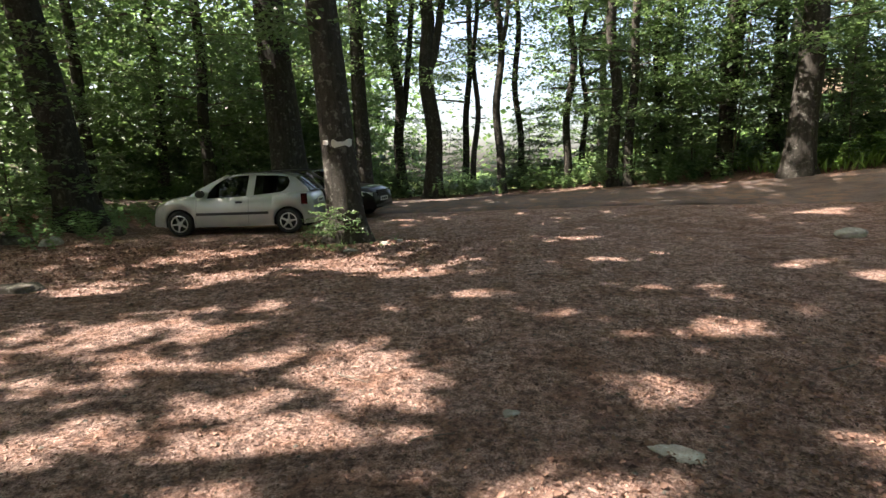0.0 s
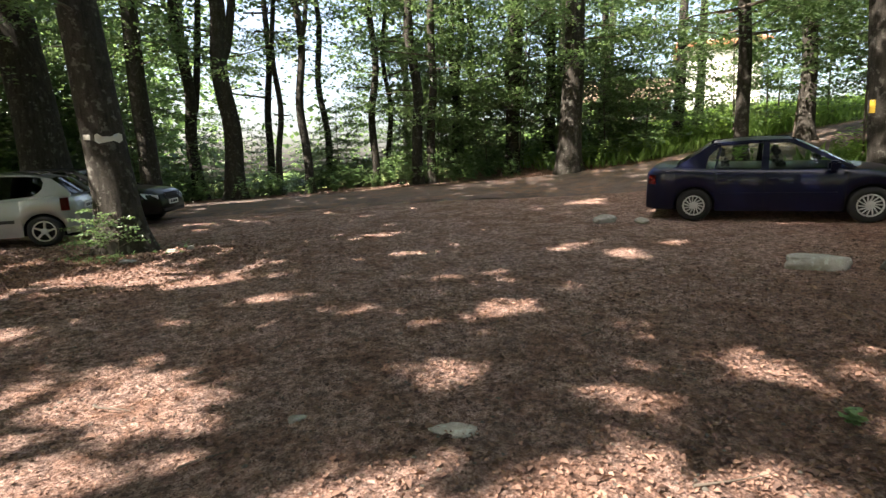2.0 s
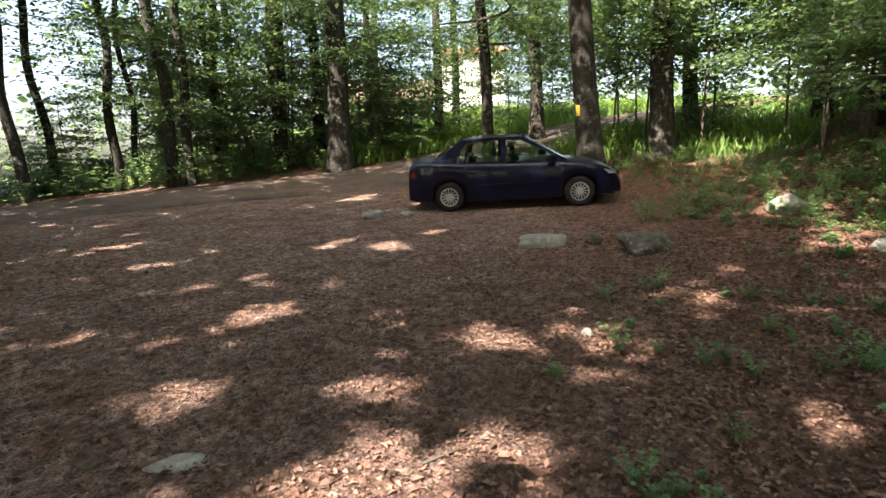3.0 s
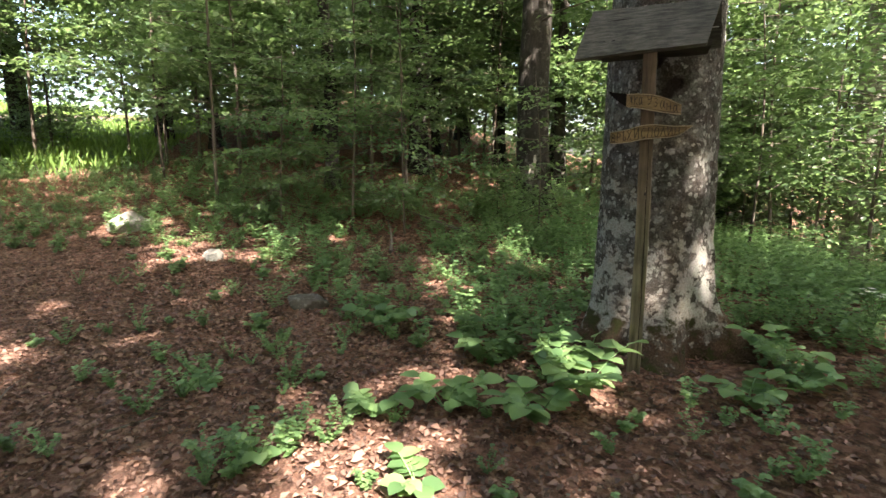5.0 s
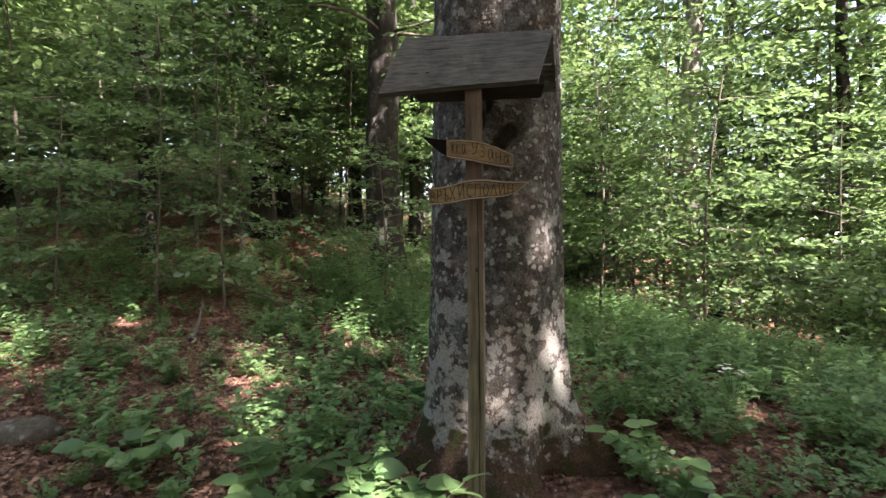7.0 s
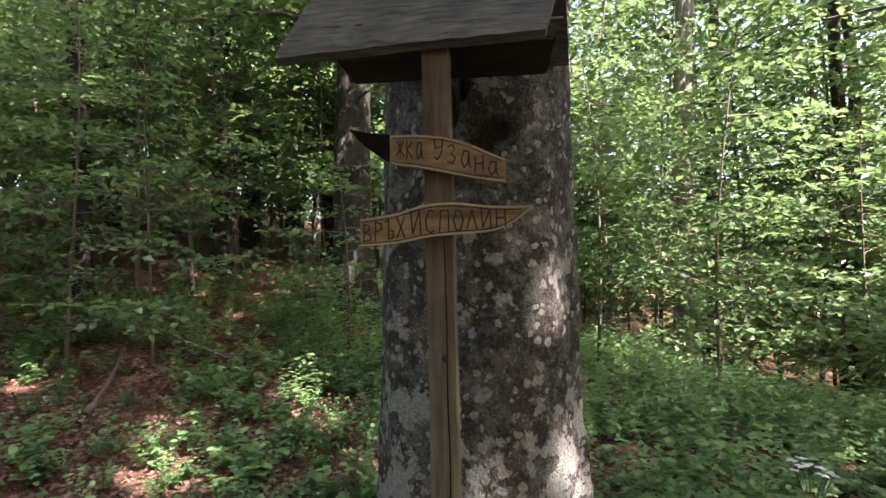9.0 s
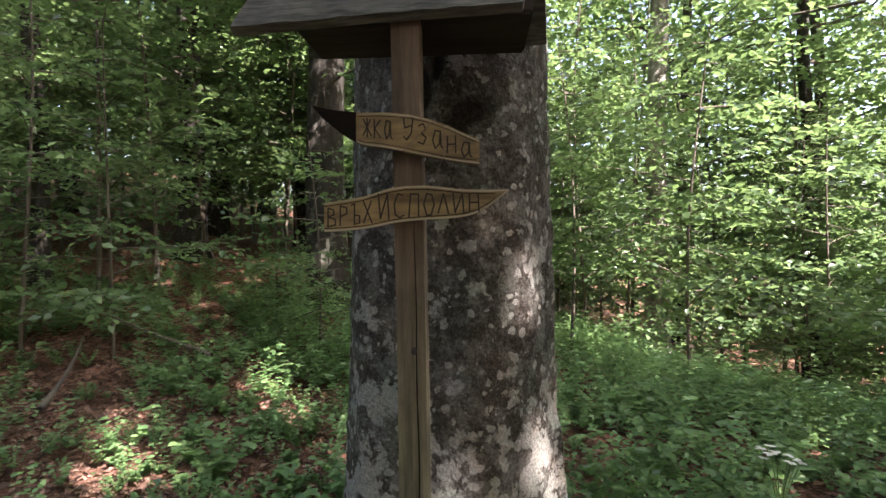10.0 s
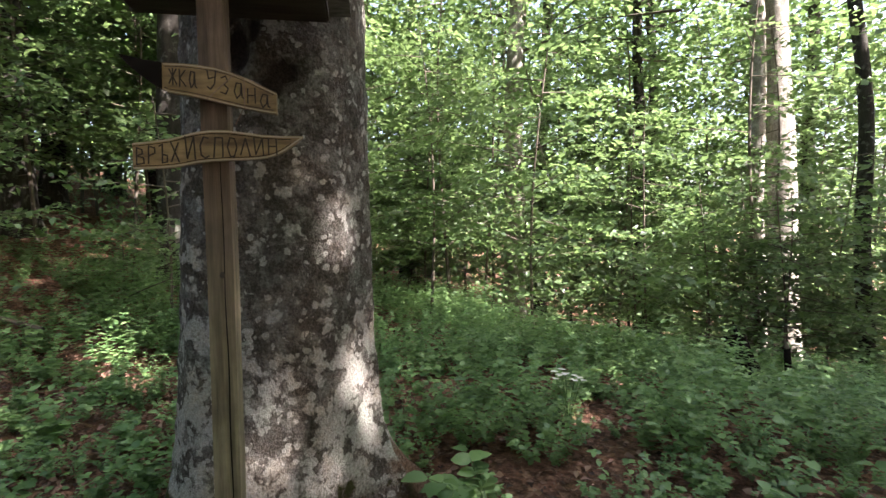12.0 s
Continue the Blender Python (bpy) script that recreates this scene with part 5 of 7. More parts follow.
    bot1 = lambda u: float(np.interp(u, (0, 0.07, 0.13, 0.19, 0.25, 0.30, 0.42, 0.55, 0.66, 0.78, 0.9, 1), (1.663, 1.633, 1.614, 1.596, 1.582, 1.573, 1.567, 1.557, 1.547, 1.537, 1.529, 1.524)))
    bm = bmesh.new()
    curved_plank(bm, -0.213, 0.171, top1, lambda u: min(bot1(u), top1(u) - 0.002), yp - 0.004, 0.022)
    p1 = part("upper_plank", bm, M_PLANK, root, "carved brown plank pointing to a mountain hut")
    bm = bmesh.new()
    curved_plank(bm, -0.213, -0.113, lambda u: top1(u * 0.26) + 0.0005, lambda u: min(bot1(u * 0.26), top1(u * 0.26) - 0.002) - 0.0005, yp - 0.007, 0.004, 12)
    part("charred_tip", bm, M_BURN, p1, "dark charred tip")
    bm = bmesh.new()
    edge_line(bm, -0.11, 0.17, lambda u: top1(0.268 + 0.732 * u) - 0.005, yp - 0.0055, 0.003)
    part("pale_rim", bm, M_PLANK_EDGE, p1)
    bm = bmesh.new()
    edge_line(bm, -0.11, 0.17, lambda u: bot1(0.268 + 0.732 * u) + 0.001, yp - 0.0055, 0.003)
    part("pale_rim", bm, M_PLANK_EDGE, p1)
    for fn, off in ((top1, -0.010), (bot1, 0.007)):
        bm = bmesh.new()
        edge_line(bm, -0.108, 0.164, lambda u: fn(0.273 + 0.709 * u) + off, yp - 0.0056, 0.002)
        part("burnt_line", bm, M_LETTER, p1)
    for body, xa, xb, za, zc, ha, hb in (("жка", -0.098, -0.026, 1.592, 1.586, 0.042, 0.044), ("узана", -0.006, 0.158, 1.583, 1.540, 0.050, 0.036)):
        bm = bmesh.new()
        carved(bm, body, xa, xb, za, zc, ha, hb, 0, 0.0016)
        part("lettering", bm, M_LETTER, p1, m=Matrix.Translation((0, yp - 0.005, 0)))
    bm = bmesh.new()
    for a, b in (((-0.005, 1.556), (0.066, 1.624)), ((0.066, 1.624), (0.09, 1.612)), ((0.09, 1.614), (0.09, 1.534)), ((0.086, 1.534), (0.066, 1.492))):
        v, f = tube_np([(a[0], yp - 0.0075, a[1]), ((a[0] + b[0]) / 2, yp - 0.0085, (a[1] + b[1]) / 2), (b[0], yp - 0.0075, b[1])], [0.0012] * 3, 5)
        vs = [bm.verts.new(p) for p in v]
        for q in f:
            bm.faces.new([vs[i] for i in q])
    part("wire", bm, M_WIRE, p1)


signpost()

# ---------------------------------------------------------------- cars
M_TYRE = plain("tyre_rubber", (0.010, 0.010, 0.010), 0.85, 0, 0.3, 60)
M_TRIM = plain("black_plastic", (0.02, 0.02, 0.022), 0.6, 0, 0.2, 40)
M_ALLOY = plain("dull_alloy", (0.50, 0.50, 0.50), 0.38, 0.8, 0.15, 20)
M_CAP = plain("silver_wheel_cap", (0.52, 0.52, 0.53), 0.4, 0.3, 0.15, 20)
M_GLASS = glass_material("car_glass", (0.86, 0.92, 0.90), 0.02, 0.92)
M_GLASS_DARK = glass_material("tinted_car_glass", (0.10, 0.12, 0.12))
M_LAMP = plain("clear_lamp", (0.62, 0.64, 0.66), 0.12, 0.2, 0.1, 30, 1.0)
M_RED = plain("red_lamp", (0.07, 0.004, 0.004), 0.2, 0, 0.2, 40, 1.0)
M_PLATE = plain("white_plate", (0.75, 0.75, 0.72), 0.5)
M_SEAT = plain("grey_seat_cloth", (0.05, 0.05, 0.055), 0.9, 0, 0.3, 40)
M_UNDER = plain("dark_underbody", (0.012, 0.012, 0.012), 0.9)


def paint(name, col, metal, rough=0.32, dust=0.3, coat=0.7):
    m, nt, b = nodes_of(name, rough, metal)
    v = coords(nt)
    fl, dirt = tex_noise(nt, v, 900, 2), tex_noise(nt, v, 3.0, 6, 0.7)
    c = mixc(nt, fl, tuple(x * 0.9 for x in col), tuple(min(1, x * 1.1) for x in col))
    c = mixc(nt, ramp(nt, dirt, [(0.45, (0, 0, 0)), (0.8, (dust, dust, dust))]), c, (0.20, 0.16, 0.12))
    nt.links.new(c, b.inputs["Base Color"])
    b.inputs["Specular IOR Level"].default_value = 0.15
    b.inputs["Coat Weight"].default_value = coat
    b.inputs["Coat Roughness"].default_value = 0.04
    return m


M_SILVER = paint("silver_paint", (0.41, 0.425, 0.425), 0.55, 0.32, 0.2)
M_BLUE = paint("dark_blue_paint", (0.003, 0.0045, 0.020), 0.0, 0.3, 0.0, 0.4)
M_BLACK = paint("black_paint", (0.0025, 0.0025, 0.003), 0.0, 0.3, 0.01, 0.4)


def lathe(bm, prof, n=28, axis_y=True):
    """Turns (radius, offset) pairs about the y axis."""
    rings = []
    for r, o in prof:
        rings.append([bm.verts.new((r * math.cos(2 * math.pi * k / n), o, r * math.sin(2 * math.pi * k / n))) for k in range(n)])
    for a, b in zip(rings, rings[1:]):
        for k in range(n):
            bm.faces.new((a[k], a[(k + 1) % n], b[(k + 1) % n], b[k]))
    return rings


def wheel(parent, x, y, r, rim_r, side, style, turn):
    """tyre > rim; side +1: its face looks to +y."""
    m = Matrix.Translation((x, y, r)) @ Matrix.Rotation(radians(0 if side > 0 else 180), 4, "Z") @ Matrix.Rotation(radians(turn), 4, "Y")
    w = 0.09
    bm = bmesh.new()
    lathe(bm, [(rim_r - 0.02, -w), (rim_r, -w), (r - 0.03, -w), (r - 0.008, -w + 0.02), (r, -w + 0.05), (r, w - 0.05), (r - 0.008, w - 0.02), (r - 0.03, w), (rim_r + 0.012, w + 0.006), (rim_r, w - 0.004), (rim_r - 0.015, w - 0.03)])
    wh = part("wheel", bm, M_TYRE, parent, "black tyre", True, m)
    bm = bmesh.new()
    lathe(bm, [(rim_r - 0.002, w - 0.002), (rim_r - 0.018, w), (rim_r - 0.026, w - 0.022), (rim_r - 0.03, w - 0.07), (0.02, w - 0.075)])
    part("rim_barrel", bm, M_UNDER if style == "five" else M_TRIM, wh, smooth=True)
    bm = bmesh.new()
    lathe(bm, [(rim_r, w + 0.004), (rim_r - 0.022, w + 0.006), (rim_r - 0.026, w - 0.012)])
    rr = lathe(bm, [(0.06, w - 0.03), (0.058, w - 0.004), (0.035, w + 0.004), (0.001, w + 0.006)], 16)
    n, wide = (5, 0.021) if style == "five" else (14, 0.011)
    for k in range(n):
        a = 2 * math.pi * k / n
        tw = 0.0 if style == "five" else 0.45
        c0, s0, c1, s1 = math.cos(a), math.sin(a), math.cos(a + tw), math.sin(a + tw)
        p0, p1 = Vector((0.045 * c0, 0, 0.045 * s0)), Vector(((rim_r - 0.012) * c1, 0, (rim_r - 0.012) * s1))
        d = (p1 - p0).normalized()
        q = Vector((-d.z, 0, d.x))
        prism(bm, [p0 + q * wide + Vector((0, w - 0.028, 0)), p1 + q * wide * 0.75 + Vector((0, w - 0.022, 0)), p1 - q * wide * 0.75 + Vector((0, w - 0.022, 0)), p0 - q * wide + Vector((0, w - 0.028, 0))], (0, 0.026, 0))
    part("rim", bm, M_ALLOY if style == "five" else M_CAP, wh, "silver wheel rim")
    return wh


def interp(pairs, x):
    xs, vs = zip(*pairs)
    return float(np.interp(x, xs, vs))


def build_car(name, m, spec, body_mat, glass, label):
    """A car with body, roof, pillars, panes, lamps, mirrors and wheels. x ahead, y to its left, z up, from the middle of the wheelbase."""
    S = spec
    root = thing(name, m, label, "car")
    wb, R, W = S["wb"], S["r"], S["w"] / 2
    xf, xr = S["nose"], S["tail"]
    arch = R + 0.045

    def half(x):
        e = max(0.0, (x - (xf - 0.62)) / 0.62) if x > 0 else max(0.0, ((xr + 0.55) - x) / 0.55)
        return W * (1 - 0.26 * e ** 2.4)

    def low(x):
        z = S["sill"]
        for c in (wb / 2, -wb / 2):
            d = abs(x - c)
            if d < arch:
                z = max(z, R + math.sqrt(arch ** 2 - d ** 2))
        if x > wb / 2 + arch or x < -wb / 2 - arch:
            z = max(z, S["bumper"])
        return z

    xs = sorted(set([round(v, 3) for v in np.linspace(xr, xf, 46)] + [round(c + arch * k, 3) for c in (wb / 2, -wb / 2) for k in (-1.001, -0.999, -0.97, -0.9, -0.75, -0.5, -0.25, 0, 0.25, 0.5, 0.75, 0.9, 0.97, 0.999, 1.001)] + [xr + 0.02, xr + 0.06, xf - 0.02, xf - 0.06]))
    fr = ((0.0, -0.035), (0.10, -0.012), (0.30, 0.0), (0.55, 0.002), (0.72, -0.004), (0.86, -0.022), (0.95, -0.048), (1.0, -0.085))
    bm = bmesh.new()
    rows = []
    for x in xs:
        w, zl, zt = half(x), low(x), interp(S["top"], x)
        zt = max(zt, zl + 0.03)
        hs = [(w + o, zl + (zt - zl) * f) for f, o in fr] + [(w * 0.72, zt + 0.018), (w * 0.4, zt + 0.03), (0.0, zt + 0.034)]
        ring = [bm.verts.new((x, y, z)) for y, z in hs] + [bm.verts.new((x, -y, z)) for y, z in reversed(hs[:-1])]
        rows.append(ring)
    for a, b in zip(rows, rows[1:]):
        for k in range(len(a) - 1):
            bm.faces.new((a[k], a[k + 1], b[k + 1], b[k]))
    for ring in (rows[0], rows[-1]):
        bm.faces.new(ring)
    body = part("body", bm, body_mat, root, smooth=True)
    # floor and wheel wells, dark
    bm = bmesh.new()
    box(bm, xr + 0.12, xf - 0.12, -W + 0.22, W - 0.22, S["sill"] + 0.0, S["belt"] - 0.25)
    box(bm, -wb / 2 + arch + 0.02, wb / 2 - arch - 0.02, -W + 0.07, W - 0.07, S["sill"] + 0.01, S["belt"] - 0.3)
    part("underbody", bm, M_UNDER, root)
    # the cabin
    yb, yr, zb, zr = W - 0.075, W - 0.20, S["belt"], S["roof"]

    def ys(z):
        return yb + (yr - yb) * (z - zb) / (zr - zb)

    C = S["cabin"]      # outline points of the cabin in side view
    A0, A1, D1, D0 = C["a0"], C["a1"], C["d1"], C["d0"]
    for sg in (1, -1):
        def wall(nm, pts, mat, out=0.0, thick=0.03, lab=""):
            b2 = bmesh.new()
            prism(b2, [(px, sg * (ys(pz) + out), pz) for px, pz in pts], (0, -sg * thick, 0))
            return part(nm, b2, mat, root, lab)
        for nm, pts in S["pillars"]:
            wall(nm, pts, body_mat)
        for pts in S["panes"]:
            pane = wall("side_window", pts, glass, -0.008, 0.004)
            pane.visible_shadow = False
        for pts in S["seams"]:
            b2 = bmesh.new()
            for (xa, za), (xb, zb2) in zip(pts, pts[1:]):
                b2.faces.new([b2.verts.new(p) for p in ((xa - 0.003, sg * (W + 0.0035), za), (xa + 0.003, sg * (W + 0.0035), za), (xb + 0.003, sg * (W + 0.0035), zb2), (xb - 0.003, sg * (W + 0.0035), zb2))])
            part("door_gap", b2, M_UNDER, body)
        for (xa, xb, za, zb2) in S["mould"]:
            b2 = bmesh.new()
            box(b2, xa, xb, sg * (W - 0.012) - 0.028, sg * (W - 0.012) + 0.028, za, zb2, 0.006)
            part("side_moulding", b2, S["mould_mat"], body, "rubbing strip along the doors")
        for hx, hz in S["handles"]:
            b2 = bmesh.new()
            box(b2, hx - 0.08, hx + 0.08, sg * (W - 0.01) - 0.025, sg * (W - 0.01) + 0.025, hz - 0.024, hz + 0.024, 0.012)
            part("door_handle", b2, S["handle_mat"], body)
        b2 = bmesh.new()
        mx, mz = S["mirror"]
        box(b2, mx - 0.07, mx + 0.09, sg * (W + 0.03) - 0.095, sg * (W + 0.03) + 0.095, mz - 0.075, mz + 0.075, 0.03)
        part("wing_mirror", b2, S["mirror_mat"], root)
        hx0, hx1, hz0, hz1 = S["headlamp"]
        b2 = bmesh.new()
        prism(b2, [(hx0, sg * (half(hx0) + 0.004), hz1 + 0.01), (hx1, sg * (half(hx1) - 0.006), hz1 - 0.05), (hx1 + 0.02, sg * (half(hx1) - 0.03), hz0), (hx0 + 0.1, sg * (half(hx0 + 0.1) + 0.004), hz0 + 0.01)], (0, -sg * 0.16, 0.0))
        part("headlamp", b2, M_LAMP, root)
        b2 = bmesh.new()
        tx0, tx1, tz0, tz1 = S["taillamp"]
        prism(b2, [(tx0, sg * (half(tx0) + 0.002), tz1), (tx1, sg * (half(tx1) - 0.0), tz1), (tx1 - 0.01, sg * (half(tx1) + 0.006), tz0), (tx0, sg * (half(tx0) + 0.006), tz0)], (0, -sg * 0.12, 0))
        part("taillamp", b2, M_RED, root)
    # roof, windscreen, rear window
    bm = bmesh.new()
    n = 12
    grid = []
    for i in range(n + 1):
        u = i / n
        x = A1[0] + (D1[0] - A1[0]) * u
        z = A1[1] + (D1[1] - A1[1]) * u + S["dome"] * 4 * u * (1 - u)
        grid.append([bm.verts.new((x, ys(zr) * 1.03 * v, z + 0.035 * (1 - abs(v) ** 2.2) - 0.006 * abs(v))) for v in np.linspace(-1, 1, 11)])
    for a, b in zip(grid, grid[1:]):
        for k in range(10):
            bm.faces.new((a[k], a[k + 1], b[k + 1], b[k]))
    bmesh.ops.solidify(bm, geom=bm.faces[:], thickness=0.02)
    part("roof", bm, body_mat, root, smooth=True)
    for nm, lo, hi in (("windscreen", A0, A1), ("rear_window", D0, D1)):
        bm = bmesh.new()
        g2 = []
        for i in range(5):
            u = i / 4
            x, z = lo[0] + (hi[0] - lo[0]) * u, lo[1] + (hi[1] - lo[1]) * u + 0.012 * math.sin(math.pi * u)
            bow = 0.07 if nm == "windscreen" else -0.05
            g2.append([bm.verts.new((x + bow * (1 - v * v), (ys(z) - 0.01) * v, z + 0.02 * (1 - v * v))) for v in np.linspace(-1, 1, 9)])
        for a, b in zip(g2, g2[1:]):
            for k in range(8):
                bm.faces.new((a[k], a[k + 1], b[k + 1], b[k]))
        w2 = part(nm, bm, glass, root, smooth=True)
        w2.visible_shadow = False
    # inside
    for sx in S["seats"]:
        for sy in (0.34, -0.34):
            bm = bmesh.new()
            box(bm, sx - 0.06, sx + 0.08, sy - 0.22, sy + 0.22, zb - 0.4, zb + 0.14, 0.05)
            box(bm, sx - 0.09, sx + 0.0, sy - 0.12, sy + 0.12, zb + 0.18, zb + 0.35, 0.04)
            box(bm, sx - 0.02, sx + 0.45, sy - 0.23, sy + 0.23, zb - 0.5, zb - 0.36, 0.05)
            part("seat", bm, M_SEAT, root)
    bm = bmesh.new()
    box(bm, A0[0] - 0.55, A0[0] + 0.02, -yb + 0.03, yb - 0.03, zb - 0.3, zb - 0.01, 0.04)
    part("dashboard", bm, M_TRIM, root)
    # plates, grille
    for x, z, sg in ((xf + 0.004, S["plate_z"][0], 1), (xr - 0.004, S["plate_z"][1], -1)):
        bm = bmesh.new()
        box(bm, x - 0.012, x + 0.012, -0.26, 0.26, z - 0.055, z + 0.055, 0.003)
        pl = part("number_plate", bm, M_PLATE, root, "white plate with dark bars")
        bm = bmesh.new()
        for y0, y1 in ((-0.2, -0.1), (-0.07, 0.08), (0.11, 0.19)):
            box(bm, x + sg * 0.012, x + sg * 0.0145, y0, y1, z - 0.03, z + 0.03)
        part("bar", bm, M_TRIM, pl)
    bm = bmesh.new()
    gz0, gz1 = S["grille"]
    for k in range(4):
        zz = gz0 + (gz1 - gz0) * k / 3
        box(bm, xf - 0.05, xf + 0.006, -0.42, 0.42, zz - 0.012, zz + 0.012, 0.004)
    part("grille", bm, M_TRIM, root)
    bm = bmesh.new()
    box(bm, xf - 0.1, xf + 0.008, -W * 0.66, W * 0.66, S["bumper"] + 0.02, S["bumper"] + 0.12, 0.02)
    part("front_intake", bm, M_TRIM, root)
    for k, (x, y) in enumerate(((wb / 2, W - 0.095), (wb / 2, -W + 0.095), (-wb / 2, W - 0.095), (-wb / 2, -W + 0.095))):
        wheel(root, x, y, R, S["rim"], 1 if y > 0 else -1, S["style"], 20 * k + 7)
    return root


HATCH = dict(wb=2.472, r=0.29, rim=0.195, w=1.64, nose=1.90, tail=-1.80, sill=0.20, bumper=0.22, belt=0.87, roof=1.345, dome=0.075, style="five",
             top=[(-1.80, 0.60), (-1.77, 0.80), (-1.70, 0.91), (-1.55, 0.955), (-1.25, 0.93), (-0.9, 0.895), (0.0, 0.865), (0.6, 0.85), (0.82, 0.88), (1.1, 0.885), (1.45, 0.835), (1.68, 0.765), (1.81, 0.69), (1.88, 0.57), (1.90, 0.42)],
             cabin=dict(a0=(0.98, 0.90), a1=(0.26, 1.30), d1=(-1.40, 1.262), d0=(-1.68, 0.95)),
             pillars=[("front_pillar", [(1.02, 0.90), (0.66, 0.84), (0.60, 0.84), (0.554, 0.98), (0.39, 1.15), (0.185, 1.275), (-0.10, 1.33), (-0.10, 1.362), (0.20, 1.325), (0.45, 1.215), (0.74, 1.07)]),
                      ("roof_rail", [(-0.10, 1.33), (-0.374, 1.338), (-0.53, 1.333), (-1.047, 1.315), (-1.25, 1.285), (-1.36, 1.25), (-1.41, 1.27), (-1.1, 1.34), (-0.6, 1.368), (-0.10, 1.362)]),
                      ("door_pillar", [(-0.29, 0.84), (-0.456, 0.84), (-0.53, 1.335), (-0.374, 1.345)]),
                      ("rear_pillar", [(-0.456, 0.85), (-1.5, 0.9), (-1.73, 0.94), (-1.66, 1.05), (-1.41, 1.27), (-1.25, 1.285), (-1.29, 1.195), (-1.26, 1.075), (-1.19, 1.0), (-1.09, 0.945), (-0.456, 0.89)])],
             panes=[[(0.64, 0.83), (-0.30, 0.87), (-0.38, 1.342), (-0.10, 1.337), (0.185, 1.28), (0.39, 1.155), (0.56, 0.985)], [(-0.45, 0.885), (-1.09, 0.94), (-1.19, 0.995), (-1.265, 1.075), (-1.295, 1.195), (-1.255, 1.29), (-1.047, 1.32), (-0.525, 1.337)]],
             seams=[[(-0.335, 0.25), (-0.365, 0.86)], [(0.87, 0.28), (0.80, 0.84)]], mould_mat=M_TRIM, mould=[(-0.80, 0.84, 0.465, 0.525)], handles=[(-0.14, 0.745)], handle_mat=M_TRIM,
             mirror=(0.69, 0.955), mirror_mat=M_TRIM, headlamp=(1.52, 1.80, 0.56, 0.70), taillamp=(-1.54, -1.66, 0.66, 0.90), seats=(0.05, -0.75), plate_z=(0.42, 0.72), grille=(0.56, 0.64))
SALOON = dict(wb=2.54, r=0.295, rim=0.185, w=1.70, nose=2.10, tail=-2.10, sill=0.19, bumper=0.23, belt=0.90, roof=1.37, dome=0.035, style="fan",
              top=[(-2.10, 0.60), (-2.08, 0.86), (-2.00, 0.945), (-1.85, 0.97), (-1.5, 0.97), (-0.9, 0.93), (0.0, 0.90), (0.9, 0.885), (1.25, 0.86), (1.6, 0.80), (1.87, 0.71), (2.01, 0.60), (2.08, 0.5), (2.10, 0.40)],
              cabin=dict(a0=(1.02, 0.90), a1=(0.22, 1.355), d1=(-0.98, 1.345), d0=(-1.58, 0.965)),
              pillars=[("front_pillar", [(1.07, 0.90), (0.97, 0.90), (0.16, 1.335), (0.18, 1.37), (0.24, 1.37)]), ("roof_rail", [(0.24, 1.335), (0.24, 1.39), (-0.4, 1.405), (-1.0, 1.375), (-1.0, 1.325), (-0.4, 1.345)]),
                       ("door_pillar", [(-0.13, 0.90), (-0.25, 0.90), (-0.22, 1.345), (-0.13, 1.345)]), ("rear_pillar", [(-1.10, 0.92), (-1.66, 0.95), (-1.40, 1.10), (-1.0, 1.375), (-0.86, 1.335), (-1.05, 1.16)]), ("quarter_bar", [(-0.93, 0.92), (-0.965, 0.92), (-0.875, 1.30), (-0.85, 1.31)])],
              panes=[[(0.95, 0.90), (-0.13, 0.905), (-0.13, 1.34), (0.20, 1.335)], [(-0.24, 0.905), (-1.12, 0.925), (-1.05, 1.16), (-0.85, 1.33), (-0.22, 1.34)]],
              seams=[[(-0.19, 0.24), (-0.19, 0.90)], [(0.93, 0.27), (0.95, 0.88)], [(-0.90, 0.62), (-0.97, 0.92)]], mould_mat=M_BLUE, mould=[(-0.86, 0.86, 0.46, 0.52)], handles=[(-0.06, 0.74), (-0.82, 0.75)], handle_mat=M_BLUE,
              mirror=(0.74, 0.955), mirror_mat=M_BLUE, headlamp=(1.72, 1.97, 0.60, 0.70), taillamp=(-1.92, -2.04, 0.68, 0.86), seats=(0.05, -0.80), plate_z=(0.42, 0.50), grille=(0.54, 0.60))
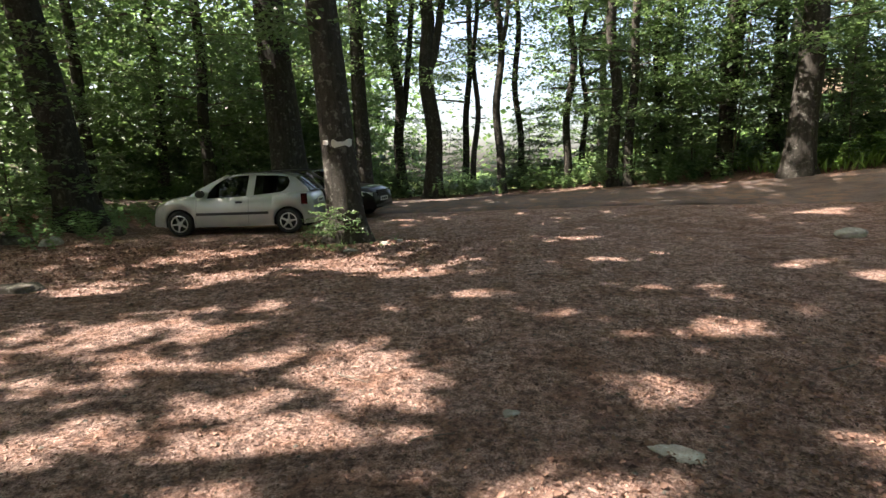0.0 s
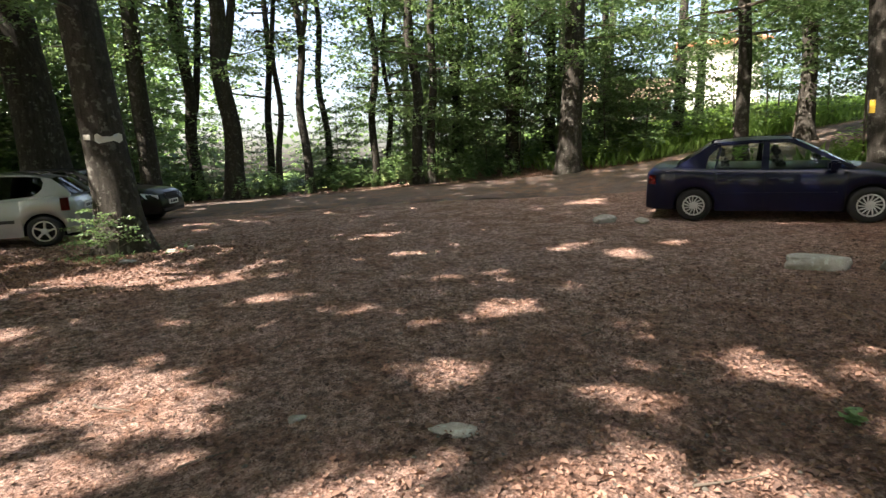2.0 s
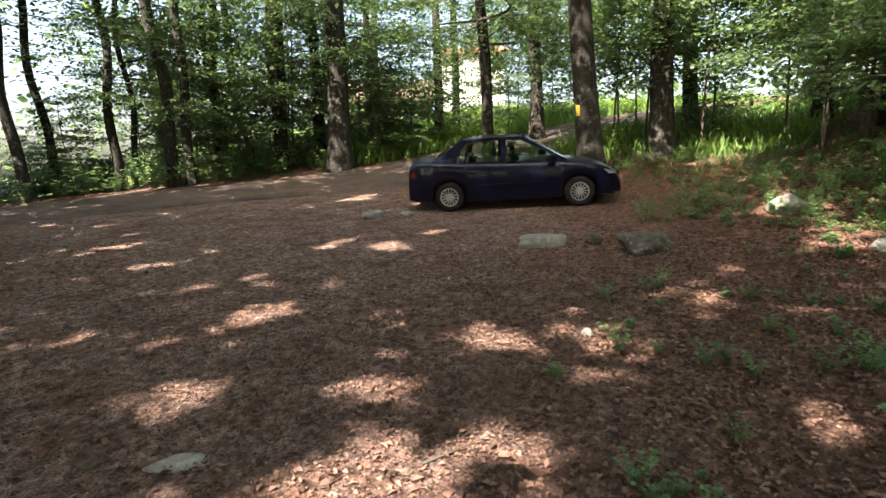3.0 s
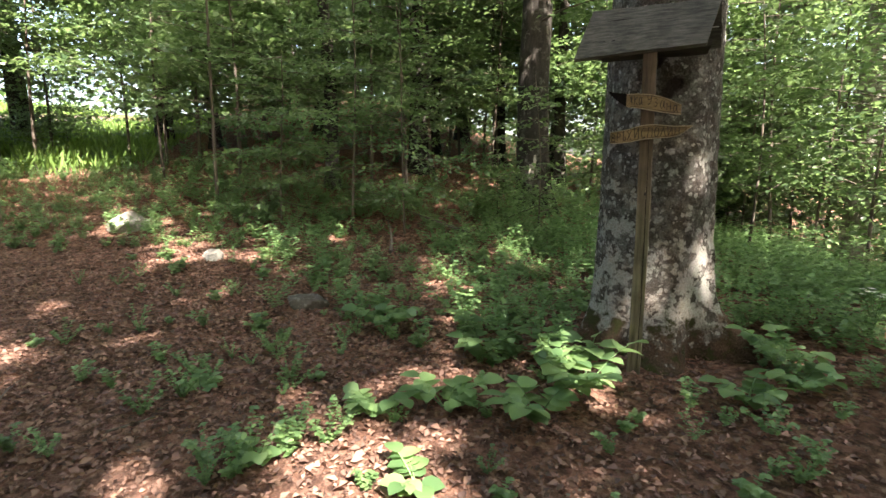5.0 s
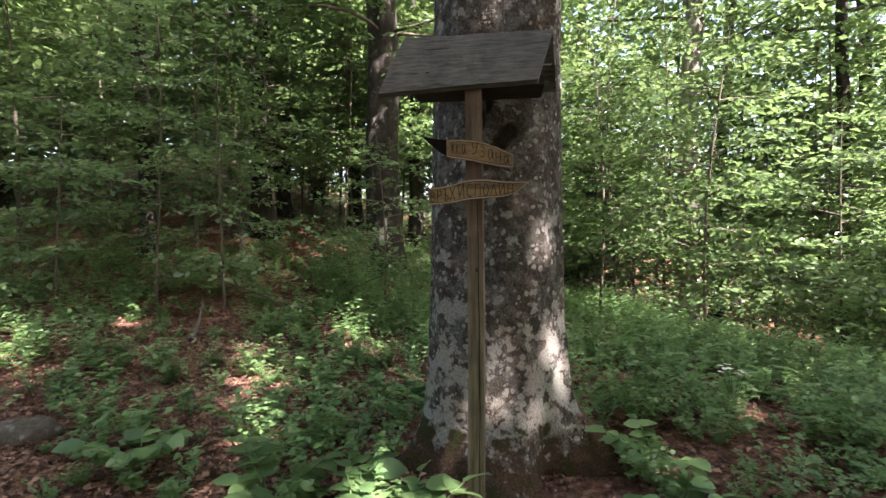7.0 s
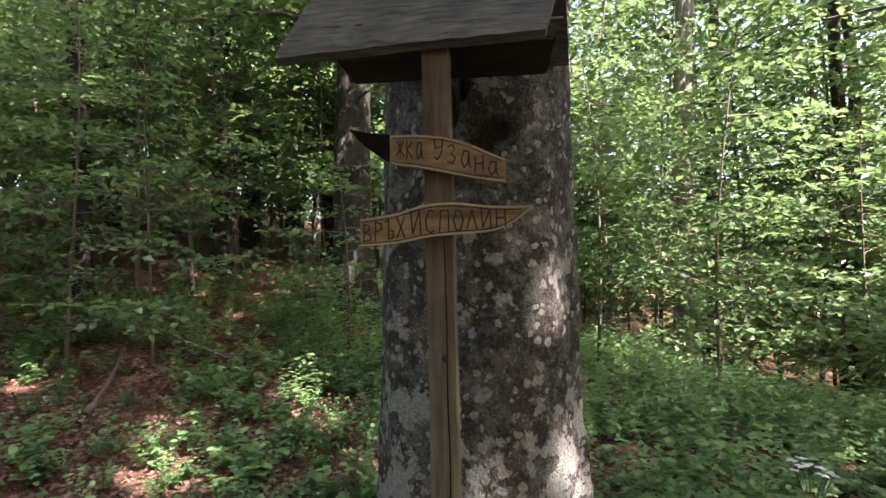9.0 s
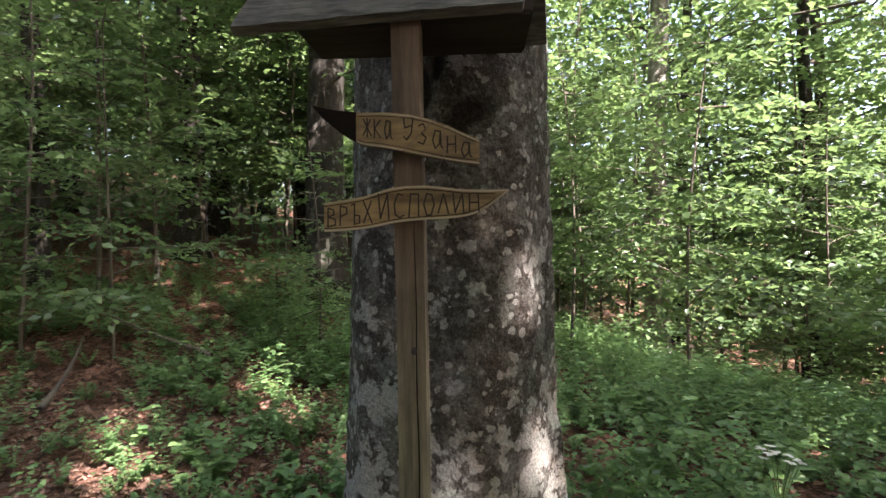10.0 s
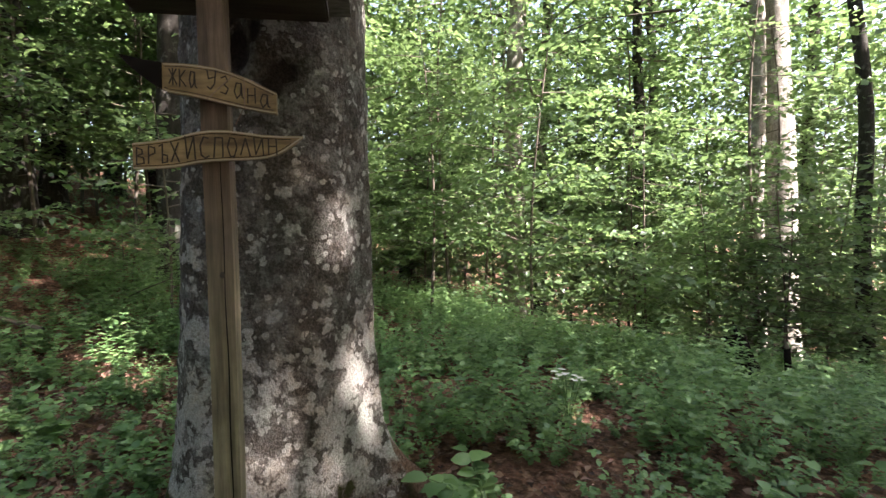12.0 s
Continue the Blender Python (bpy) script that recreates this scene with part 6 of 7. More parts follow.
SUV = dict(wb=2.62, r=0.34, rim=0.22, w=1.80, nose=2.15, tail=-2.15, sill=0.30, bumper=0.33, belt=1.08, roof=1.60, dome=0.03, style="five",
           top=[(-2.15, 0.7), (-2.12, 1.0), (-2.0, 1.1), (-0.9, 1.10), (0.0, 1.09), (0.9, 1.08), (1.3, 1.06), (1.75, 1.01), (1.98, 0.94), (2.10, 0.82), (2.15, 0.6)],
           cabin=dict(a0=(1.08, 1.08), a1=(0.35, 1.58), d1=(-1.72, 1.57), d0=(-2.0, 1.10)),
           pillars=[("front_pillar", [(1.12, 1.08), (1.03, 1.08), (0.29, 1.56), (0.31, 1.60), (0.37, 1.60)]), ("roof_rail", [(0.37, 1.56), (0.37, 1.62), (-0.5, 1.63), (-1.75, 1.60), (-1.75, 1.55), (-0.5, 1.58)]), ("door_pillar", [(-0.13, 1.07), (-0.25, 1.07), (-0.22, 1.57), (-0.13, 1.57)]), ("rear_pillar", [(-1.5, 1.08), (-2.05, 1.10), (-1.75, 1.60), (-1.55, 1.57)])],
           panes=[[(1.01, 1.08), (-0.13, 1.085), (-0.13, 1.57), (0.32, 1.57)], [(-0.24, 1.085), (-1.52, 1.10), (-1.56, 1.56), (-0.22, 1.57)]],
           seams=[[(-0.19, 0.4), (-0.19, 1.07)]], mould_mat=M_BLACK, mould=[(-0.9, 0.9, 0.42, 0.52)], handles=[(-0.05, 0.93)], handle_mat=M_BLACK, mirror=(0.8, 1.14), mirror_mat=M_BLACK, headlamp=(1.78, 2.08, 0.74, 0.90), taillamp=(-1.9, -2.1, 0.8, 1.05), seats=(0.0, -0.85), plate_z=(0.62, 0.8), grille=(0.72, 0.88))


def lowered(spec, k):
    """The same car with all its heights but the wheels' drawn down."""
    s = dict(spec)
    for key in ("sill", "bumper", "belt", "roof"):
        s[key] = spec[key] * k
    s["top"] = [(x, z * k) for x, z in spec["top"]]
    s["cabin"] = {a: (x, z * k) for a, (x, z) in spec["cabin"].items()}
    s["pillars"] = [(nm, [(x, z * k) for x, z in pts]) for nm, pts in spec["pillars"]]
    s["panes"] = [[(x, z * k) for x, z in pts] for pts in spec["panes"]]
    s["mirror"] = (spec["mirror"][0], spec["mirror"][1] * k)
    for key in ("headlamp", "taillamp"):
        a, b, c, d = spec[key]
        s[key] = (a, b, c * k, d * k)
    s["plate_z"] = tuple(z * k for z in spec["plate_z"])
    s["grille"] = tuple(z * k for z in spec["grille"])
    return s


def park(x, y, hx, hy, lift=0.0):
    """A pose on the ground, nose along (hx, hy), sitting on the slope."""
    h = Vector((hx, hy)).normalized()
    l = Vector((-h.y, h.x))
    z = lambda p: float(gz(p.x, p.y))
    c = Vector((x, y))
    zf, zk, zl, zr = z(c + h * 1.25), z(c - h * 1.25), z(c + l * 0.75), z(c - l * 0.75)
    ax, ay = Vector((h.x, h.y, (zf - zk) / 2.5)).normalized(), Vector((l.x, l.y, (zl - zr) / 1.5)).normalized()
    az = ax.cross(ay).normalized()
    ay = az.cross(ax)
    m = Matrix((ax, ay, az)).transposed().to_4x4()
    m.translation = (x, y, (zf + zk + zl + zr) / 4 + lift)
    return m


build_car("hatchback", park(-4.655, 12.27, -1, 0.01) @ Matrix.Diagonal((0.972, 0.972, 0.972, 1)), HATCH, M_SILVER, M_GLASS_DARK, "silver three-door hatchback parked under the beeches")
_h = Vector((1.69, -1.93)).normalized()
_c = Vector((8.545, 6.325)) + Vector((-_h.y, _h.x)) * 0.76
build_car("saloon_car", park(_c.x, _c.y, _h.x, _h.y), SALOON, M_BLUE, M_GLASS, "dark blue saloon parked at the edge of the litter")
_h2 = Vector((0.97, -0.26)).normalized()
build_car("off_roader", park(-1.62 - 2.15 * _h2.x, 14.35 - 2.15 * _h2.y, _h2.x, _h2.y), lowered(SUV, 0.84), M_BLACK, M_GLASS_DARK, "black off-road car parked behind a marked beech")


# ---------------------------------------------------------------- stones, marks, far buildings
def rock(x, y, sx, sy, sz, turn, seed, label, sink=0.25, mat=None, name="rock", flat=0.0, group=""):
    bm = bmesh.new()
    bmesh.ops.create_icosphere(bm, subdivisions=4, radius=1.0)
    for v in bm.verts:
        p = v.co.copy()
        d = 1 + 0.42 * noise.noise(p * 0.9 + Vector((seed, 0, 0))) + 0.14 * noise.noise(p * 2.3 + Vector((0, seed, 0))) + 0.05 * noise.noise(p * 6 + Vector((0, 0, seed)))
        q = p * d
        if flat and q.z > flat:
            q.z = flat + (q.z - flat) * 0.15
        # broken faces
        for k in range(4):
            nrm = Vector((math.sin(seed * 3.1 + k * 1.7), math.cos(seed * 1.3 + k * 2.1), 0.35 * math.sin(k + seed))).normalized()
            over = q.dot(nrm) - 0.78
            if over > 0:
                q -= nrm * over * 0.8
        v.co = Vector((q.x * sx, q.y * sy, q.z * sz))
    bmesh.ops.recalc_face_normals(bm, faces=bm.faces)
    me = bpy.data.meshes.new(name)
    bm.to_mesh(me)
    bm.free()
    me.polygons.foreach_set("use_smooth", np.ones(len(me.polygons), bool))
    me.materials.append(mat or M_ROCK)
    return solo(name, me, Matrix.Translation((x, y, float(gz(x, y)) + sz * (1 - 2 * sink) * 0.5)) @ Matrix.Rotation(radians(turn), 4, "Z"), label, "stone", group)


M_ROCK_PALE = bark_material("pale_stone", (0.26, 0.24, 0.20), (0.45, 0.42, 0.36), (0.5, 0.5, 0.44), 0.3, 2.0, 1.0)
rock(6.72, 2.83, 0.50, 0.33, 0.19, 20, 1.9, "grey-brown lichened boulder half sunk in leaf litter", 0.25, name="boulder", flat=0.55)
rock(6.22, 4.08, 0.40, 0.22, 0.17, -20, 2.1, "flat pale stone slab lying on leaf litter", 0.2, M_ROCK_PALE, "stone_slab", 0.35)
rock(6.72, 3.55, 0.14, 0.11, 0.10, 40, 3.7, "small mossy stone beside the boulder", 0.3)
rock(6.47, 8.22, 0.35, 0.22, 0.09, 30, 4.2, "low pale stone in the car park", 0.3, M_ROCK_PALE)
rock(6.9, 7.7, 0.22, 0.13, 0.06, 60, 4.9, "low pale stone in the car park", 0.3, M_ROCK_PALE)
rock(-5.45, 6.4, 0.30, 0.22, 0.09, 10, 5.5, "flat grey stone on the litter", 0.25, flat=0.4)
rock(-8.45, 10.15, 0.30, 0.24, 0.20, 50, 6.1, "grey stone at the foot of a beech", 0.25)
rock(-7.75, 10.2, 0.26, 0.16, 0.13, 80, 6.8, "pale flat stone beside a grey one", 0.25, M_ROCK_PALE)
rock(-7.6, 11.9, 0.3, 0.2, 0.18, 15, 7.7, "grey stone in the litter", 0.3)
rock(0.95, 2.38, 0.13, 0.075, 0.025, -20, 8.3, "flat pale stone trodden into the earth", 0.3, M_ROCK_PALE, flat=0.3)
rock(0.19, 2.84, 0.05, 0.035, 0.02, 15, 9.1, "small pale pebble on the earth", 0.3, M_ROCK_PALE, "pebble")
rock(3.64, 1.85, 0.05, 0.04, 0.035, 35, 9.9, "small white stone on the litter", 0.3, M_ROCK_PALE, "pebble")
rock(5.72, -0.42, 0.20, 0.13, 0.07, 35, 10.4, "grey stone among low plants", 0.3)
rock(9.6, 1.9, 0.40, 0.28, 0.15, 25, 11.4, "pale sunlit stone on the slope", 0.3, M_ROCK_PALE)
rock(7.6, 0.55, 0.22, 0.13, 0.08, 15, 12.4, "flat pale stone among plants", 0.3, M_ROCK_PALE)
rock(-1.15, 9.3, 0.10, 0.08, 0.06, 15, 13.4, "small pale stone at the foot of a beech", 0.3, M_ROCK_PALE)
rock(-0.9, 9.55, 0.08, 0.06, 0.05, 75, 14.4, "small pale stone at the foot of a beech", 0.3, M_ROCK_PALE)
rock(-1.7, 8.75, 0.12, 0.09, 0.04, 35, 15.4, "flat pale stone at the foot of a beech", 0.3, M_ROCK_PALE)

M_WHITE = plain("old_white_paint", (0.62, 0.60, 0.54), 0.8, 0, 0.25, 60)
M_YELLOW = plain("yellow_plate", (0.55, 0.36, 0.03), 0.5, 0, 0.1, 30)


def bent_mark(name, pts, cx, cy, r, a0, z0, mat, label, category):
    """A thin mark that lies round a trunk: outline in metres along the bark and up."""
    bm = bmesh.new()
    n = len(pts)
    ring = []
    for rr in (r + 0.002, r + 0.010):
        ring.append([bm.verts.new((rr * math.cos(a0 + s / r), rr * math.sin(a0 + s / r), z)) for s, z in pts])
    bm.faces.new(ring[1])
    bm.faces.new(list(reversed(ring[0])))
    for k in range(n):
        bm.faces.new((ring[0][k], ring[0][(k + 1) % n], ring[1][(k + 1) % n], ring[1][k]))
    bmesh.ops.triangulate(bm, faces=[f for f in bm.faces if len(f.verts) > 4])
    bmesh.ops.recalc_face_normals(bm, faces=bm.faces)
    me = bpy.data.meshes.new(name)
    bm.to_mesh(me)
    bm.free()
    me.materials.append(mat)
    return solo(name, me, Matrix.Translation((cx, cy, z0)), label, category)


_bone = [(-0.20, 0.05), (-0.16, 0.075), (-0.10, 0.03), (0.06, 0.035), (0.13, 0.09), (0.20, 0.075), (0.20, -0.02), (0.13, -0.06), (0.05, -0.03), (-0.10, -0.035), (-0.15, -0.08), (-0.20, -0.04)]
bent_mark("trail_mark", _bone, -1.84 - 0.19, 9.85, 0.328, radians(-62), 1.94, M_WHITE, "white bone-shaped arrow mark painted on a beech trunk", "trail mark")
bent_mark("trail_mark", [(-0.055, -0.04), (0.055, -0.045), (0.055, 0.035), (-0.055, 0.04)], -1.84 - 0.19, 9.85, 0.328, radians(-118), 1.96, M_WHITE, "small white painted bar on a beech trunk", "trail mark")

# peeled bark at the foot of the forked beech
_a = np.linspace(0, 2 * np.pi, 26, endpoint=False)
_rg = np.random.RandomState(51)
for ds, dz, w, h in ((-0.05, 0.0, 0.05, 0.26), (0.045, -0.10, 0.035, 0.20), (0.0, 0.26, 0.022, 0.12)):
    _scar = [(ds + w * math.cos(q) * (0.7 + 0.6 * _rg.rand()), dz + h * math.sin(q) * (0.7 + 0.5 * _rg.rand())) for q in _a]
    bent_mark("bark_scar", _scar, 9.98, -4.7, 0.318, radians(158), float(gz(9.95, -4.7)) + 0.66, M_ROCK_PALE, "pale peeled strip of bare wood on a forked beech trunk", "bark scar")

bm_ = bmesh.new()
box(bm_, -0.048, 0.048, -0.006, 0.006, -0.13, 0.13, 0.004)
_pl = thing("trail_plate", Matrix.Translation((11.93, 6.95, 2.40)) @ Matrix.Rotation(radians(-62), 4, "Z"), "small yellow metal plate nailed to a beech trunk", "sign plate")
part("plate", bm_, M_YELLOW, _pl)
bm_ = bmesh.new()
box(bm_, -0.012, 0.012, -0.010, 0.010, 0.10, 0.12, 0.002)
part("nail", bm_, M_NAIL, _pl)

M_WALL = plain("pale_render", (0.78, 0.76, 0.70), 0.9, 0, 0.15, 6)
M_TILE = plain("orange_roof_tile", (0.42, 0.15, 0.07), 0.85, 0, 0.3, 12)
M_BOARD = wood_material("brown_board", (0.10, 0.07, 0.05), (0.22, 0.16, 0.11), (8, 8, 1))


def house(x, y, turn, wx, wy, h, rise, wall_mat, roof_mat, label, floors=2, cols=4, name="house", drop=0.5):
    z = float(gz(x, y)) - drop
    root = thing(name, Matrix.Translation((x, y, z)) @ Matrix.Rotation(radians(turn), 4, "Z"), label, "house" if name == "house" else "shed")
    bm = bmesh.new()
    box(bm, -wx / 2, wx / 2, -wy / 2, wy / 2, 0, h)
    prism(bm, [(-wx / 2, -wy / 2, h), (-wx / 2, wy / 2, h), (-wx / 2, 0, h + rise)], (0.2, 0, 0))
    prism(bm, [(wx / 2 - 0.2, -wy / 2, h), (wx / 2 - 0.2, wy / 2, h), (wx / 2 - 0.2, 0, h + rise)], (0.2, 0, 0))
    part("wall", bm, wall_mat, root)
    for sg in (-1, 1):
        bm = bmesh.new()
        e = 0.6
        k = rise / (wy / 2)
        prism(bm, [(-wx / 2 - e, sg * (wy / 2 + e), h - k * e), (wx / 2 + e, sg * (wy / 2 + e), h - k * e), (wx / 2 + e, 0, h + rise), (-wx / 2 - e, 0, h + rise)], (0, 0, 0.18))
        part("roof_slope", bm, roof_mat, root)
    for fl in range(floors):
        for c in range(cols):
            xx = -wx / 2 + wx * (c + 0.5) / cols
            zz = h - 2.2 - fl * 2.8
            bm = bmesh.new()
            box(bm, xx - 0.55, xx + 0.55, -wy / 2 - 0.04, -wy / 2 + 0.06, zz, zz + 1.3)
            wn = part("window", bm, M_WHITE, root)
            bm = bmesh.new()
            box(bm, xx - 0.46, xx + 0.46, -wy / 2 - 0.055, -wy / 2 - 0.045, zz + 0.09, zz + 1.21)
            part("pane", bm, M_TRIM, wn)


house(38.4, 34.6, -42, 5.5, 7, 6.6, 0.9, M_WALL, M_TILE, "pale rendered house with an orange tiled roof beyond the wood", 0, 0, "house", 1.7)
house(23.5, 29.0, -38, 6, 4, 2.3, 1.1, M_BOARD, M_BOARD, "brown wooden shed beyond the bank", 1, 2, "shed", 0.3)


def stump():
    root = thing("tree_stump", Matrix.Translation((3.45, -7.7, float(gz(3.45, -7.7)))), "charred black broken tree stump among plants", "tree stump")
    rg = np.random.RandomState(6)
    t = np.linspace(0, 1, 10)
    pts = np.stack([0.12 * t ** 2, 0.1 * np.sin(3 * t), 0.62 * t - 0.1], -1)
    v, f = tube_np(pts, 0.2 * (1 - 0.5 * t) * (1 + 0.3 * np.exp(-t * 8)), 14, 0.08, 5)
    child("trunk", mesh_np("trunk", v, f, M_BURN), root)
    for k in range(3):
        a = rg.rand() * 6.28
        q = np.array([0.1, 0.0, 0.45 + 0.08 * k])
        s = np.linspace(0, 1, 6)
        v, f = tube_np(q + np.stack([0.2 * np.cos(a) * s, 0.2 * np.sin(a) * s, 0.12 * s - 0.08], -1), 0.03 * (1 - 0.8 * s), 6)
        child("snag", mesh_np("snag", v, f, M_BURN), root)


stump()


def broken_stem(x, y, h, r, lean, label):
    """A thin dead stem, snapped off at its top."""
    t = np.linspace(0, 1, 9)
    pts = np.stack([lean * t, 0.03 * np.sin(4 * t), (h + 0.1) * t - 0.1], -1)
    v, f = tube_np(pts, r * (1.15 - 0.35 * t), 9, 0.08, 8)
    root = thing("broken_stem", Matrix.Translation((x, y, float(gz(x, y)))), label, "tree stump")
    child("stem", mesh_np("stem", v, f, M_BURN, True), root)
    tip = np.stack([pts[-1], pts[-1] + np.array([r * 0.3, 0, r * 1.2]), pts[-1] + np.array([r * 0.6, 0, r * 2.5])])
    tv, tf = tube_np(tip, [r * 0.8, r * 0.4, 0.002], 9)
    child("splinter", mesh_np("splinter", tv, tf, M_TWIG), root)


broken_stem(2.9, -6.6, 0.46, 0.03, 0.06, "thin dark broken stem standing among plants")


def flowers(x, y):
    """A small head of white flowers on green stalks."""
    rg = np.random.RandomState(12)
    root = thing("wild_flower", Matrix.Translation((x, y, float(gz(x, y)))), "small wild plant with a loose white flower head", "plant")
    W, P, D = [], [], []
    t = np.linspace(0, 1, 6)
    for k in range(9):
        a, r = rg.rand() * 6.28, 0.09 * rg.rand() ** 0.5
        top = np.array([r * np.cos(a), r * np.sin(a), 0.36 + 0.05 * rg.rand()])
        W.append(tube_np(top * np.stack([t ** 2, t ** 2, t], -1), 0.002 + 0 * t, 5))
        for q in range(6):
            P.append(top)
            b = rg.rand() * 6.28
            D.append((np.cos(b), np.sin(b), 0.3 * rg.rand()))
    P, D = np.array(P), np.array(D)
    v, f = leaf_full_np(P, D, np.array([[0, 0, 1.0]]) + 0 * P, 0.018 + 0.014 * rg.rand(len(P)), 0.9)
    child("petals", mesh_np("petals", v, f, M_WHITE), root, "white petals")
    v, f = join_np(W)
    child("stalk", mesh_np("stalk", v, f, M_HERB, True), root)


flowers(3.68, -4.28)


def stick(x, y, ln, r, az, seed, lift=0.0, label="thin dry fallen branch lying on the litter", tilt=0.0):
    rg = np.random.RandomState(seed)
    t = np.linspace(-0.5, 0.5, 12)
    w = np.array([math.sin(radians(az)), math.cos(radians(az))])
    px = x + w[0] * t * ln + rg.normal(0, 0.03) * np.sin(5 * t)
    py = y + w[1] * t * ln + rg.normal(0, 0.03) * np.cos(4 * t)
    pz = gz(px, py) + r + lift + tilt * (t + 0.5) * ln
    P = np.stack([px, py, pz], -1) - np.array([x, y, float(gz(x, y))])
    v, f = tube_np(P, r * (1.1 - 0.9 * (t + 0.5)), 7, 0.08, seed)
    return solo("branch", mesh_np("branch", v, f, M_TWIG, True), Matrix.Translation((x, y, float(gz(x, y)))), label, "branch", "fallen branches")


stick(7.7, -1.55, 1.5, 0.022, 100, 1, 0.12, "pale bare fallen branch across low plants", 0.05)
stick(8.3, -2.2, 1.6, 0.02, 60, 2, 0.15, "pale bare fallen branch across low plants", 0.1)
for k, (x, y, ln, az) in enumerate(((-0.25, 2.6, 0.22, 70), (1.9, 1.5, 0.4, 100), (0.2, 4.2, 0.3, 20), (-0.8, 3.4, 0.25, 130), (2.6, 3.4, 0.35, 60), (4.4, 1.2, 0.5, 85), (3.9, 0.4, 0.4, 140), (-1.9, 4.5, 0.4, 40), (1.2, 6.5, 0.5, 95), (5.1, 3.0, 0.4, 10), (-3.0, 3.6, 0.5, 60))):
    stick(x, y, ln, 0.007, az, 20 + k)

# ---------------------------------------------------------------- undergrowth, grass, litter
def herb_arrays(rg, n_stems, height, leaf, spread):
    """A low leafy plant: several stems with leaf pairs that spread flat."""
    P, D, U, S = [], [], [], []
    for _ in range(n_stems):
        a = rg.rand() * 6.28
        h = height * (0.5 + 0.6 * rg.rand())
        lean = spread * (0.3 + 0.7 * rg.rand())
        m = max(4, int(6 + 5 * rg.rand()))
        for k in range(m):
            u = (k + 1) / m
            c = np.array([np.cos(a) * lean * u, np.sin(a) * lean * u, h * u ** 0.8])
            b = rg.rand() * 6.28
            for q in range(2 if k < m - 1 else 4):
                bb = b + q * (3.14 if k < m - 1 else 1.57)
                P.append(c)
                D.append((np.cos(bb), np.sin(bb), 0.15 + rg.normal(0, 0.2)))
                U.append((rg.normal(0, 0.3), rg.normal(0, 0.3), 1))
                S.append(leaf * (0.6 + 0.7 * rg.rand()))
    return np.array(P), np.array(D), np.array(U), np.array(S)


def strew(name, spots, kinds, mat, label, category, wide, seed, size=(0.7, 1.3), full=False):
    """Many small plants joined into one piece of stuff."""
    rg = np.random.RandomState(seed)
    out = []
    for x, y in spots:
        P, D, U, S = kinds[rg.randint(len(kinds))]
        a, s = rg.rand() * 6.28, size[0] + (size[1] - size[0]) * rg.rand()
        c, si = np.cos(a), np.sin(a)
        Rm = np.array([[c, -si, 0], [si, c, 0], [0, 0, 1.0]])
        out.append((P @ Rm.T * s + np.array([x, y, float(gz(x, y))]), D @ Rm.T, U @ Rm.T, S * s))
    P, D, U, S = [np.concatenate([o[i] for o in out]) for i in range(4)]
    v, f = (leaf_full_np if full else leaf_np)(P, D, U, S, wide, 0.12)
    solo(name, mesh_np(name, v, f, mat), label=label, category=category, kind="stuff")


_d = lambda x, y: road_dist(x, y).reshape(np.shape(x))
_rg = np.random.RandomState(3)
HERBS = [herb_arrays(_rg, 6, 0.20, 0.040, 0.16), herb_arrays(_rg, 7, 0.28, 0.035, 0.20), herb_arrays(_rg, 6, 0.14, 0.045, 0.14), herb_arrays(_rg, 9, 0.32, 0.032, 0.22)]
MID = [herb_arrays(_rg, 10, 0.42, 0.038, 0.26), herb_arrays(_rg, 11, 0.50, 0.034, 0.28), herb_arrays(_rg, 10, 0.36, 0.042, 0.26)]
TALL = [herb_arrays(_rg, 4, 0.55, 0.085, 0.25), herb_arrays(_rg, 5, 0.65, 0.075, 0.28), herb_arrays(_rg, 4, 0.45, 0.095, 0.22)]


def spots(n, x0, x1, y0, y1, chance, seed):
    rg = np.random.RandomState(seed)
    x, y = x0 + (x1 - x0) * rg.rand(n), y0 + (y1 - y0) * rg.rand(n)
    p = chance(x, y)
    ok = rg.rand(n) < p
    return list(zip(x[ok], y[ok]))


def patchy(x, y, k=1.0):
    return 0.5 + 0.5 * np.sin(1.9 * k * x + 1.3 * np.sin(1.1 * k * y)) * np.sin(2.1 * k * y + 1.7 * np.sin(0.9 * k * x))


def on_path(x, y):
    """Trodden way of the lot and the path, which stays bare."""
    d = 9.0 + 0 * x
    for px, py in ((0, 0), (0.9, -0.3), (1.4, -0.7), (1.8, -1.0), (1.6, -1.6)):
        d = np.minimum(d, np.hypot(x - px, y - py))
    return d


def away_from_tree(x, y):
    return (np.hypot(x - 4.16, y + 2.74) > 0.56) & (np.hypot(x - 3.55, y + 2.2) > 0.36)


def dense_chance(x, y):
    edge = 1 / (1 + np.exp(-(-y - 0.95 + 0.55 * (x - 4.2) - 0.9) * 2.2))      # thick south and east of a slanting line
    p = edge * (0.2 + 0.85 * patchy(x, y))
    return p * (on_path(x, y) > 1.2) * away_from_tree(x, y)


def thin_chance(x, y):
    p = 1 / (1 + np.exp(-(-y + 0.55 * (x - 2.8) + 0.8) * 1.6))
    return p * patchy(x, y, 1.7) ** 2 * (on_path(x, y) > 0.7) * away_from_tree(x, y) * (y < 2.2 - 0.2 * (x - 6) ** 2 * (x > 6))


